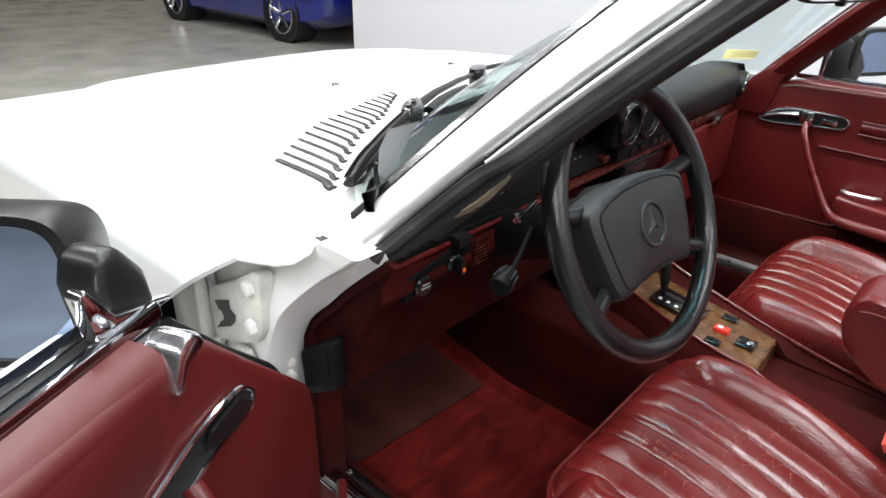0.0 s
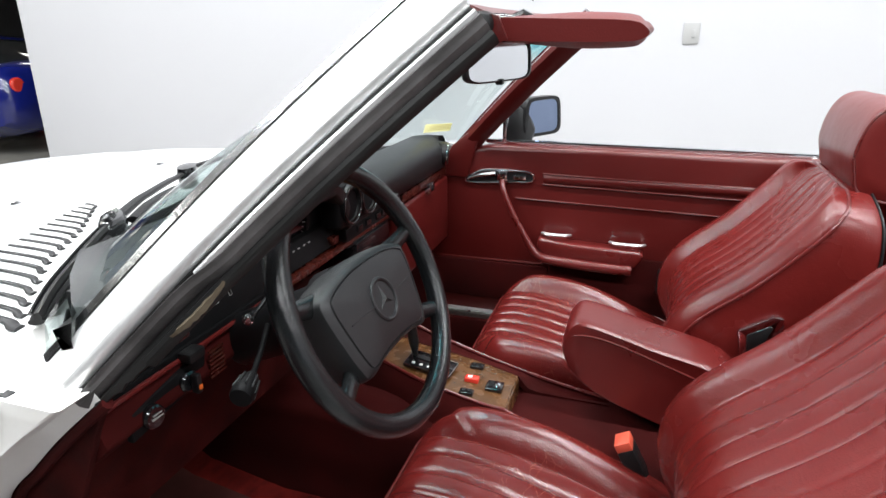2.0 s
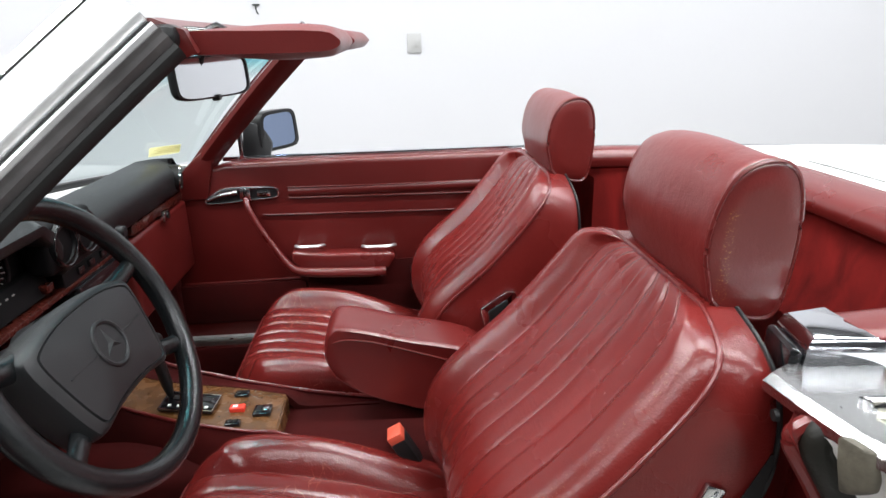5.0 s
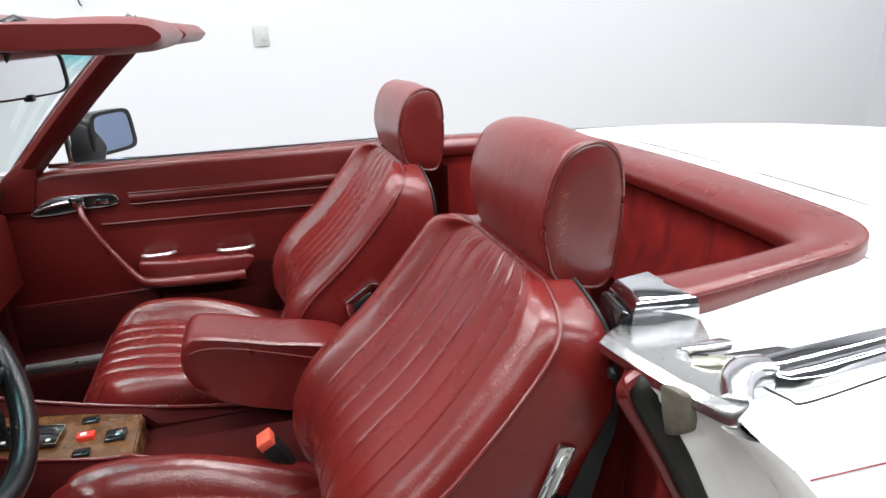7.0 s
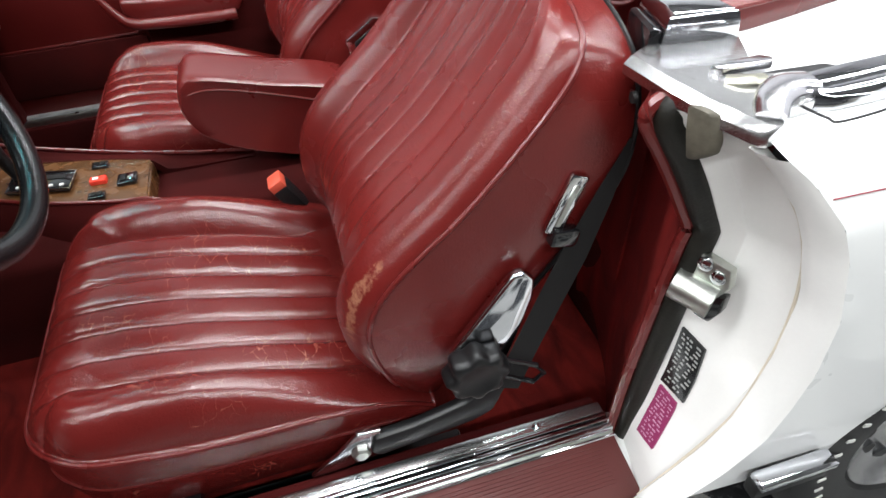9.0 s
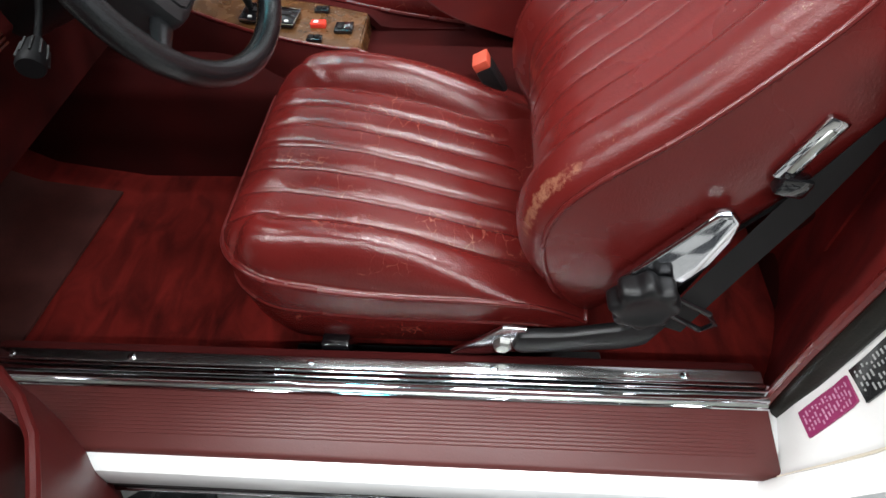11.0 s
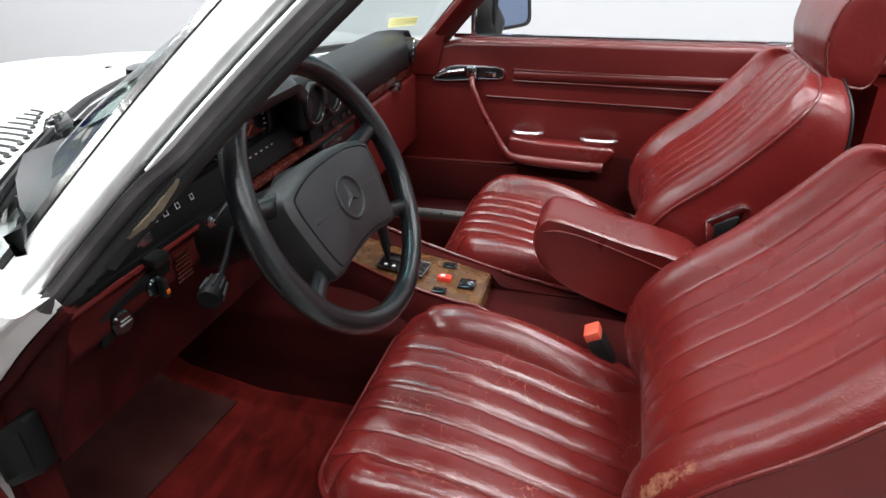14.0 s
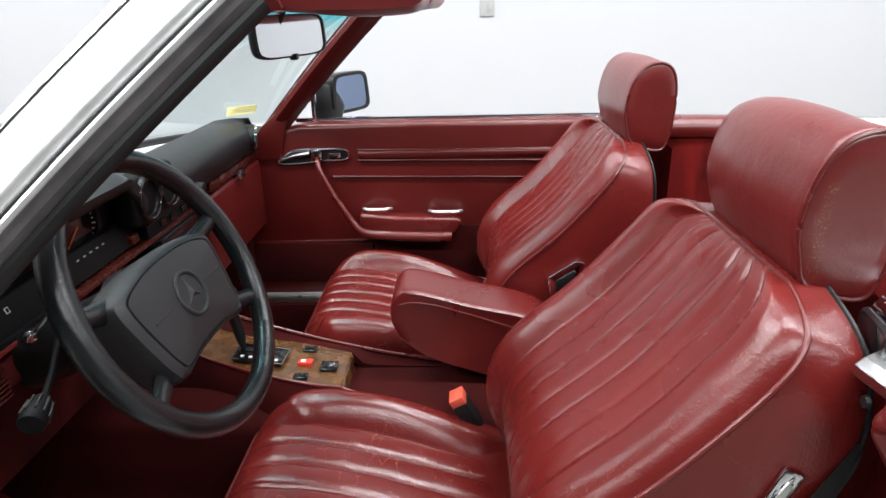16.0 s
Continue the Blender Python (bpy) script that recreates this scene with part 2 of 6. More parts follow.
STICKERINK = mat("faded_sticker_print", (0.66, 0.62, 0.36), 0.6, vary=0.2)
PANELBLACK = mat("matt_black_panel", (0.0045, 0.0045, 0.005), 0.55, vary=0.2, spec=0.15)
SEALANT = mat("yellowed_sealant", (0.62, 0.55, 0.44), 0.6, bump=0.3, scale=200, vary=0.15, big=30)


def glass(name, low, high=None, z0=1.17, z1=1.24, gloss=0.02):
    """Thin clear glass: tinted see-through with a Fresnel gloss; a shade band between z0 and z1."""
    m = bpy.data.materials.new(name)
    m.use_nodes = True
    N, L = m.node_tree.nodes, m.node_tree.links
    N.remove(N["Principled BSDF"])
    t, g, mx, lw, fr = N.new("ShaderNodeBsdfTransparent"), N.new("ShaderNodeBsdfGlossy"), N.new("ShaderNodeMixShader"), N.new("ShaderNodeLayerWeight"), N.new("ShaderNodeMath")
    g.inputs["Roughness"].default_value = gloss
    pw = N.new("ShaderNodeMath")
    pw.operation, pw.inputs[1].default_value = "POWER", 5.0
    fr.operation, fr.inputs[1].default_value, fr.inputs[2].default_value = "MULTIPLY_ADD", 0.7, 0.04
    L.new(lw.outputs["Facing"], pw.inputs[0])
    L.new(pw.outputs[0], fr.inputs[0])
    t.inputs["Color"].default_value = (*low, 1)
    if high:
        tc, sp, mr, mc = N.new("ShaderNodeTexCoord"), N.new("ShaderNodeSeparateXYZ"), N.new("ShaderNodeMapRange"), N.new("ShaderNodeMix")
        mc.data_type = "RGBA"
        mc.inputs["A"].default_value, mc.inputs["B"].default_value = (*low, 1), (*high, 1)
        mr.inputs["From Min"].default_value, mr.inputs["From Max"].default_value = z0, z1
        L.new(tc.outputs["Object"], sp.inputs[0])
        L.new(sp.outputs["Z"], mr.inputs["Value"])
        L.new(mr.outputs[0], mc.inputs["Factor"])
        L.new(mc.outputs["Result"], t.inputs["Color"])
    L.new(fr.outputs[0], mx.inputs[0])
    L.new(t.outputs[0], mx.inputs[1])
    L.new(g.outputs[0], mx.inputs[2])
    L.new(mx.outputs[0], N["Material Output"].inputs["Surface"])
    return m


def paper(m, share=0.75):
    """Makes a material's sheet let light through."""
    N, L = m.node_tree.nodes, m.node_tree.links
    out, b = N["Material Output"], N["Principled BSDF"]
    tr, mx = N.new("ShaderNodeBsdfTranslucent"), N.new("ShaderNodeMixShader")
    L.new(b.inputs["Base Color"].links[0].from_socket, tr.inputs["Color"])
    mx.inputs[0].default_value = share
    L.new(b.outputs[0], mx.inputs[1])
    L.new(tr.outputs[0], mx.inputs[2])
    L.new(mx.outputs[0], out.inputs["Surface"])


paper(STICKER)
paper(STICKERINK)
SCREEN = glass("windscreen_glass", (0.72, 0.80, 0.79), (0.055, 0.52, 0.58), 1.150, 1.212)


# ---- mesh helpers ----
class Geo:
    """Collects vertices and faces of one mesh."""

    def __init__(self):
        self.v, self.f = [], []

    def add(self, verts, faces):
        n = len(self.v)
        self.v += [tuple(p) for p in verts]
        self.f += [tuple(i + n for i in f) for f in faces]
        return self

    def loft(self, rings, closed=True, caps=True):
        m = len(rings[0])
        vs = [p for r in rings for p in r]
        fs = []
        for a in range(len(rings) - 1):
            for b in range(m if closed else m - 1):
                c = (b + 1) % m
                fs.append((a * m + b, a * m + c, (a + 1) * m + c, (a + 1) * m + b))
        if caps and closed:
            fs.append(tuple(range(m - 1, -1, -1)))
            fs.append(tuple((len(rings) - 1) * m + i for i in range(m)))
        return self.add(vs, fs)

    def tube(self, pts, r, sides=10, flat=1.0, up=(0, 0, 1), loop=False):
        pts = [Vector(p) for p in pts]
        rings = []
        n = len(pts)
        for i, p in enumerate(pts):
            if loop:
                t = pts[(i + 1) % n] - pts[i - 1]
            else:
                t = pts[min(i + 1, n - 1)] - pts[max(i - 1, 0)]
            t.normalize()
            s = t.cross(Vector(up))
            if s.length < 1e-4:
                s = t.cross(Vector((1, 0.1, 0)))
            s.normalize()
            w = s.cross(t)
            rr = r(i / max(1, n - 1)) if callable(r) else r
            rings.append([p + s * rr * math.cos(a) + w * rr * flat * math.sin(a) for a in [2 * math.pi * k / sides for k in range(sides)]])
        if loop:
            rings.append(rings[0])
        return self.loft(rings, caps=not loop)

    def box(self, lo, hi, bevel=0.0, seg=2, m=None):
        bm = bmesh.new()
        bmesh.ops.create_cube(bm, size=1)
        lo, hi = Vector(lo), Vector(hi)
        for v in bm.verts:
            v.co = Vector([(lo[k] + hi[k]) / 2 + v.co[k] * (hi[k] - lo[k]) for k in range(3)])
        if bevel:
            bmesh.ops.bevel(bm, geom=bm.edges[:], offset=bevel, segments=seg, profile=0.5, affect="EDGES")
        if m is not None:
            bmesh.ops.transform(bm, matrix=m, verts=bm.verts)
        bm.verts.index_update()
        self.add([v.co.copy() for v in bm.verts], [[v.index for v in f.verts] for f in bm.faces])
        bm.free()
        return self

    def prism(self, outline, direction, bevel=0.0, seg=2):
        """Extrudes a flat outline of 3D points along direction."""
        bm = bmesh.new()
        d = Vector(direction)
        a = [bm.verts.new(Vector(p)) for p in outline]
        b = [bm.verts.new(Vector(p) + d) for p in outline]
        n = len(a)
        bm.faces.new(a[::-1])
        bm.faces.new(b)
        for i in range(n):
            bm.faces.new((a[i], a[(i + 1) % n], b[(i + 1) % n], b[i]))
        bmesh.ops.recalc_face_normals(bm, faces=bm.faces)
        if bevel:
            bmesh.ops.bevel(bm, geom=bm.edges[:], offset=bevel, segments=seg, profile=0.5, affect="EDGES", clamp_overlap=True)
        bm.verts.index_update()
        self.add([v.co.copy() for v in bm.verts], [[v.index for v in f.verts] for f in bm.faces])
        bm.free()
        return self

    def disc(self, centre, axis, radii, sides=32):
        """A turned body: radii are (distance along axis, radius)."""
        axis = Vector(axis).normalized()
        s = axis.orthogonal().normalized()
        w = axis.cross(s)
        c = Vector(centre)
        rings = [[c + axis * h + (s * math.cos(a) + w * math.sin(a)) * r for a in [2 * math.pi * k / sides for k in range(sides)]] for h, r in radii]
        return self.loft(rings)

    def sheet(self, fn, nu, nv, thick=None):
        """A grid fn(u, v) in 0..1; thick: a vector that gives it a back side."""
        top = [[Vector(fn(i / nu, j / nv)) for j in range(nv + 1)] for i in range(nu + 1)]
        w = nv + 1
        vs = [p for r in top for p in r]
        fs = [(i * w + j, i * w + j + 1, (i + 1) * w + j + 1, (i + 1) * w + j) for i in range(nu) for j in range(nv)]
        if thick is not None:
            n = len(vs)
            t = Vector(thick)
            vs = vs + [p + t for p in vs]
            fs = fs + [tuple(k + n for k in f[::-1]) for f in fs]
            rim = [i * w for i in range(nu + 1)] + [nu * w + j for j in range(1, nv + 1)] + [i * w + nv for i in range(nu - 1, -1, -1)] + [j for j in range(nv - 1, 0, -1)]
            for a, b in zip(rim, rim[1:] + rim[:1]):
                fs.append((a, b, b + n, a + n))
        return self.add(vs, fs)

    def mesh(self, name, sharp=38):
        me = bpy.data.meshes.new(name)
        me.from_pydata(self.v, [], self.f)
        bm = bmesh.new()
        bm.from_mesh(me)
        bmesh.ops.remove_doubles(bm, verts=bm.verts, dist=1e-6)
        bmesh.ops.recalc_face_normals(bm, faces=bm.faces)
        bm.to_mesh(me)
        bm.free()
        me.polygons.foreach_set("use_smooth", [True] * len(me.polygons))
        me.set_sharp_from_angle(angle=radians(sharp))
        return me


def part(name, geo, material, parent, label="", sharp=38):
    ob = new(name, geo.mesh(name, sharp))
    ob.data.materials.append(material)
    if parent:
        ob.parent = parent
    return tagged(ob, label)


def smooth(pts, n=8, loop=False):
    """A Catmull-Rom curve through points."""
    P = [Vector(p) for p in pts]
    out = []
    m = len(P)
    last = m if loop else m - 1
    for i in range(last):
        p0 = P[i - 1] if (i > 0 or loop) else P[0] * 2 - P[1]
        p1, p2 = P[i], P[(i + 1) % m]
        p3 = P[(i + 2) % m] if (i + 2 < m or loop) else p2 * 2 - p1
        for k in range(n):
            t = k / n
            out.append(0.5 * ((2 * p1) + (p2 - p0) * t + (2 * p0 - 5 * p1 + 4 * p2 - p3) * t * t + (3 * p1 - p0 - 3 * p2 + p3) * t ** 3))
    if not loop:
        out.append(P[-1])
    return out


def interp(xs, ys, x):
    return float(np.interp(x, xs, ys))


def sstep(a, b, x):
    t = min(1, max(0, (x - a) / (b - a)))
    return t * t * (3 - 2 * t)


# ---- room ----
def slab(name, lo, hi, material, label, bevel=0.0):
    ob = part(name, Geo().box(lo, hi, bevel), material, None, label)
    return tagged(ob, kind="structure", category=name.split("_")[0])


slab("floor", (-30, -8, -0.1), (8, 26, 0), FLOORM, "polished grey concrete showroom floor")
# The ceiling is out of view; its darkness shapes the light and reflections.
slab("ceiling", (-30, -8, 4.1), (8, 26, 4.2), CEIL, "unseen showroom ceiling, dark grey to deepen contrast")
slab("wall_north", (-4.9, 3.0, 0), (5.5, 3.12, 4.1), WALL, "plain white studio wall")
slab("wall_east", (5.3, -8, 0), (5.5, 3.0, 4.1), WALL, "plain white studio end wall")
slab("wall_south", (-30, -8.2, 0), (8, -8, 4.1), DARKWALL, "dark showroom wall far behind the car")
slab("wall_west", (-30.2, -8, 0), (-30, 26, 4.1), WALL, "plain showroom wall far off")
slab("wall_far", (-30, 26, 0), (8, 26.2, 4.1), WALL, "plain showroom wall far off")

# ---- the convertible ----
car = tagged(new("convertible_car"), "white two-seat convertible with red leather interior, driver's door open", "car")


def edge(s, p=5.0, q=2.6):
    return max(0.0, 1 - abs(s) ** p) ** (1 / q)


def spaced(n):
    """Values from -1 to 1, closer towards the ends."""
    return [math.sin((i / n - 0.5) * math.pi) * 0.55 + (2 * i / n - 1) * 0.45 for i in range(n + 1)]


def flute(v, n, half):
    """Stuffed ridges across v within +-half: 1 on a ridge, 0 in a seam."""
    if abs(v) >= half:
        return 0.0
    f = (v + half) / (2 * half) * n
    f -= math.floor(f)
    return 1 - 0.72 * abs(2 * f - 1) ** 7 - 0.28 * abs(2 * f - 1) ** 2


# -- seats --
BX = [-0.245, -0.20, -0.13, -0.04, 0.04, 0.14, 0.22, 0.30]
Z_MID = [0.504, 0.509, 0.508, 0.493, 0.472, 0.438, 0.413, 0.390]
Z_BOLSTER = [0.528, 0.541, 0.549, 0.541, 0.520, 0.474, 0.436, 0.398]
Z_WELT = [0.486, 0.484, 0.472, 0.452, 0.447, 0.446, 0.434, 0.385]
# the backrest's welt, its rear edge and half its width, from the foot up
BW = [0, 0.08, 0.18, 0.26, 0.33, 0.40, 0.47, 0.56, 0.64, 0.72, 0.80, 0.87, 0.94, 1.0]
WELT_X = [0.262, 0.243, 0.225, 0.220, 0.230, 0.254, 0.292, 0.346, 0.388, 0.427, 0.462, 0.484, 0.499, 0.508]
WELT_Z = [0.430, 0.469, 0.531, 0.583, 0.622, 0.660, 0.696, 0.740, 0.783, 0.827, 0.868, 0.899, 0.922, 0.936]
REAR_X = [0.31, 0.335, 0.37, 0.40, 0.42, 0.44, 0.472, 0.511, 0.540, 0.556, 0.561, 0.560, 0.556, 0.550]
REAR_Z = [0.40, 0.44, 0.49, 0.535, 0.567, 0.60, 0.64, 0.697, 0.73, 0.765, 0.81, 0.86, 0.905, 0.932]
HALF_W = [0.225, 0.236, 0.245, 0.248, 0.249, 0.250, 0.250, 0.250, 0.249, 0.248, 0.246, 0.240, 0.218, 0.150]


def soft(X, Y, x, d=0.035):
    """The table's value, with its corners rounded off."""
    lo, hi = X[0], X[-1]
    total = 0
    for k in (-1, -0.5, 0, 0.5, 1):
        q = x + d * k
        if q > hi:
            total += 2 * Y[-1] - interp(X, Y, 2 * hi - q)
        elif q < lo:
            total += 2 * Y[0] - interp(X, Y, 2 * lo - q)
        else:
            total += interp(X, Y, q)
    return total / 5


def seat(cy, name, label):
    side = 1 if cy > 0 else -1
    cc = side * 0.364

    # cushion: fluted middle between two bolsters, falling to the rear
    def top(s, t):
        sx, ty = s, t
        ca, cb = (-s - 0.62) / 0.38, (abs(t) - 0.62) / 0.38
        if ca > 0 and cb > 0:
            shrink = max(ca, cb) / math.hypot(ca, cb)
            sx, ty = -(0.62 + 0.38 * ca * shrink), math.copysign(0.62 + 0.38 * cb * shrink, t)
        x = 0.028 + 0.271 * sx
        y = cc + 0.255 * ty * (1 - 0.03 * sstep(-0.5, -1.0, s) - 0.04 * sstep(0.5, 1.0, s))
        at = abs(t)
        mid, bol, welt = soft(BX, Z_MID, x, 0.03), soft(BX, Z_BOLSTER, x, 0.03), soft(BX, Z_WELT, x, 0.03)
        if at < 0.64:
            z = mid + 0.0075 * flute(t, 6, 0.64) - 0.004 * (1 - (at / 0.64) ** 2) * sstep(-0.5, 0.3, s)
        elif at < 0.82:
            z = mid + (bol - mid) * math.sin((at - 0.64) / 0.18 * math.pi / 2) ** 0.85
        else:
            z = welt + (bol - welt) * max(0.0, 1 - ((at - 0.82) / 0.18) ** 2.4) ** 0.62
        if s < -0.72:
            q = (-s - 0.72) / 0.28
            z = 0.478 + (z - 0.478) * max(0.0, 1 - q ** 2.6) ** 0.55
        crease = 0.0016 * noise.noise(Vector((x * 30, y * 12, side))) + 0.0009 * noise.noise(Vector((x * 80, y * 40, side)))
        return Vector((x, y, z + crease * (1 - at ** 8)))

    us, vs = spaced(56), spaced(210)
    g = Geo()
    w = len(vs)
    g.add([top(s, t) for s in us for t in vs], [(i * w + j, i * w + j + 1, (i + 1) * w + j + 1, (i + 1) * w + j) for i in range(len(us) - 1) for j in range(w - 1)])
    rim = [top(-1, t) for t in vs] + [top(s, 1) for s in us[1:]] + [top(1, t) for t in vs[::-1][1:]] + [top(s, -1) for s in us[::-1][1:-1]]
    c = Vector((0.028, cc, 0))

    def inset(f, drop):
        return [Vector((c.x + (p.x - c.x) * f, c.y + (p.y - c.y) * f, p.z + (0.300 - p.z) * drop)) for p in rim]

    g.loft([rim, inset(1.004, 0.06), inset(1.008, 0.25), inset(1.0, 0.5), inset(0.975, 0.75), inset(0.93, 0.95), inset(0.88, 1.0)])
    body = part(name, g, SEATHIDE, car, label)
    part("piping", Geo().tube([p + Vector(((p.x - c.x) * 0.008, (p.y - c.y) * 0.008, -0.001)) for p in rim], 0.0036, 8, loop=True), LEATHER, body)
    part("stitched_seam", Geo().tube(inset(1.0085, 0.36), 0.0018, 6, loop=True), LEATHER, body)

    # backrest: a fluted panel between two bolsters, welted to flat sides
    n = 170
    fv = spaced(n)
    rings, welts, rear = [], [[], []], [[], []]
    ws = [0.5 - 0.5 * math.cos(math.pi * i / 56) for i in range(57)]
    for wv in ws:
        a = Vector((soft(BW, WELT_X, wv), 0, soft(BW, WELT_Z, wv)))
        b = Vector((soft(BW, REAR_X, wv), 0, soft(BW, REAR_Z, wv)))
        ahead = Vector((soft(BW, WELT_X, wv + 0.02), 0, soft(BW, WELT_Z, wv + 0.02))) - Vector((soft(BW, WELT_X, wv - 0.02), 0, soft(BW, WELT_Z, wv - 0.02)))
        fwd = Vector((-ahead.z, 0, ahead.x)).normalized()
        hw = soft(BW, HALF_W, wv)
        over = max(0.0, 1 - (max(0.0, wv - 0.84) / 0.16) ** 2.2) ** 0.6 * (0.35 + 0.65 * sstep(0.0, 0.2, wv))
        ring = []
        for v in fv:
            av = abs(v)
            crown = 0.004 * sstep(0.6, 0.88, wv) * (1 - av ** 3)
            if av < 0.60:
                dep = 0.003 + 0.0040 * flute(v, 6, 0.60) * (0.75 + 0.25 * sstep(0.6, 0.9, wv))
            elif av < 0.78:
                dep = 0.003 + 0.029 * math.sin((av - 0.60) / 0.18 * math.pi / 2) ** 1.1
            else:
                dep = 0.032 * max(0.0, 1 - ((av - 0.78) / 0.22) ** 2.3) ** 0.65
            pull = 0.0013 * noise.noise(Vector((v * 9 + side, wv * 9, 0))) + 0.0035 * noise.noise(Vector((v * 16, 2.0, side))) * sstep(0.75, 0.97, wv)
            ring.append(a + fwd * ((dep + crown + pull * (1 - av ** 6)) * over) + Vector((0, cy + v * hw, 0)))
        welts[0].append(a + Vector((0, cy - hw - 0.001, 0)))
        welts[1].append(a + Vector((0, cy + hw + 0.001, 0)))
        rear[0].append(b + Vector((0, cy - hw, 0)))
        rear[1].append(b + Vector((0, cy + hw, 0)))
        for k, bulge in ((0.10, 0.002), (0.28, 0.006), (0.5, 0.007), (0.75, 0.005), (0.93, 0.001)):
            ring.append(a.lerp(b, k) + Vector((0, cy + hw + bulge, 0)))
        away = (b - a).normalized()
        for k in range(9):
            v = 1 - 2 * k / 8
            ring.append(b + away * (0.012 * (1 - v * v)) + Vector((0, cy + v * hw * 0.985, 0)))
        for k, bulge in ((0.93, 0.001), (0.75, 0.005), (0.5, 0.007), (0.28, 0.006), (0.10, 0.002)):
            ring.append(a.lerp(b, k) + Vector((0, cy - hw - bulge, 0)))
        rings.append(ring)
    last = rings[-1]
    mid = sum(last, Vector()) / len(last)
    for f, up in ((0.94, 0.001), (0.75, 0.002), (0.3, 0.003)):
        rings.append([mid + (p - mid) * f + Vector((0, 0, up)) for p in last])
    part("backrest", Geo().loft(rings), BACKHIDE, body)
    part("piping", Geo().tube(welts[0] + [last[i] + Vector((0, 0, 0.001)) for i in range(8, n - 7, 6)] + welts[1][::-1], 0.0036, 8), LEATHER, body)
    for edge_line in rear:
        part("shell_edge", Geo().tube(edge_line[14:], 0.0032, 6), BLACK, body)

    # headrest: a stuffed barrel with flat welted ends
    prof = smooth([(0.505, 1.007, 0), (0.516, 1.061, 0), (0.540, 1.096, 0), (0.578, 1.106, 0), (0.604, 1.088, 0), (0.614, 1.044, 0), (0.612, 0.978, 0), (0.600, 0.922, 0), (0.573, 0.913, 0), (0.524, 0.932, 0), (0.511, 0.966, 0)], 6, loop=True)
    cx, cz = 0.565, 1.010
    rings = []
    ends = ((-0.149, 0.05), (-0.151, 0.60), (-0.150, 0.90), (-0.1475, 0.955), (-0.142, 0.985), (-0.130, 0.995), (-0.110, 0.990), (-0.075, 1.005), (-0.035, 1.02), (0.0, 1.022), (0.04, 1.012), (0.08, 0.985), (0.11, 0.945), (0.131, 0.885), (0.144, 0.78), (0.150, 0.55), (0.150, 0.05))
    if side > 0:
        ends = ends[:10] + tuple((-y, k) for y, k in ends[:9][::-1])
    for y, k in ends:
        rings.append([Vector((cx + (p.x - cx) * k, cy + y, cz + (p.y - cz) * (k if p.y > cz else min(k, 1.0)))) for p in prof])
    part("headrest", Geo().loft(rings), HEADHIDE, body)
    part("piping", Geo().tube([Vector((cx + (p.x - cx) * 0.965, cy - 0.1475, cz + (p.y - cz) * 0.965)) for p in prof], 0.0032, 6, loop=True), LEATHER, body)
    for e in (-1, 1):
        part("headrest_post", Geo().tube([(0.548, cy + e * 0.055, 0.90), (0.560, cy + e * 0.055, 0.935)], 0.007, 10), CHROME, body)
    return body


near_seat = seat(-0.374, "driver_seat", "worn red fluted leather driver's seat with headrest")
far_seat = seat(0.378, "passenger_seat", "red fluted leather passenger seat with headrest")

# -- armrest --
prof = [(0.000, 0.630), (0.002, 0.664), (0.014, 0.690), (0.045, 0.698), (0.16, 0.667), (0.33, 0.612), (0.33, 0.468), (0.21, 0.494), (0.148, 0.514), (0.089, 0.538), (0.050, 0.560), (0.016, 0.592)]
prof = smooth([(x, z, 0) for x, z in prof], 5, loop=True)
rings = [[Vector((0.16 + (p.x - 0.16) * k, y, 0.60 + (p.y - 0.60) * k)) for p in prof] for y, k in ((-0.029, 0.80), (-0.0305, 0.93), (-0.028, 0.965), (-0.020, 0.99), (-0.006, 1.0), (0.072, 1.0), (0.086, 0.985), (0.094, 0.95), (0.095, 0.80))]
arm = part("armrest", Geo().loft(rings), LEATHER, car, "padded red leather centre armrest")
arm_seam = [(0.012, -0.025, 0.655), (0.022, -0.029, 0.668), (0.060, -0.0305, 0.672), (0.125, -0.0305, 0.657), (0.265, -0.0305, 0.609), (0.32, -0.0305, 0.590)]
part("stitched_seam", Geo().tube(smooth(arm_seam, 6), 0.0020, 6), LEATHER, arm)
part("lower_seam", Geo().tube(smooth([(0.020, -0.028, 0.590), (0.054, -0.0285, 0.563), (0.089, -0.0285, 0.543), (0.148, -0.0285, 0.520), (0.30, -0.0285, 0.480)], 6), 0.0018, 6), LEATHER, arm)

# -- steering wheel --
WC, WN = Vector((-0.233, -0.407, 0.884)), Vector((math.cos(radians(25.3)), -0.038, math.sin(radians(25.3)))).normalized()
WA = Vector((0, 0, 1)).cross(WN).normalized()
WB = WN.cross(WA)


def on_wheel(a, b, h=0.0):
    """A place on the wheel: a to the car's right, b up along the wheel's face, h towards the driver."""
    return WC + WA * a + WB * b + WN * h


ring = [on_wheel(0.187 * math.cos(k * math.pi / 48), 0.187 * math.sin(k * math.pi / 48)) for k in range(96)]
wheel = part("steering_wheel", Geo().tube(ring, 0.0165, 16, up=tuple(WN), loop=True), WHEELHIDE, car, "black leather four-spoke steering wheel with square centre pad")
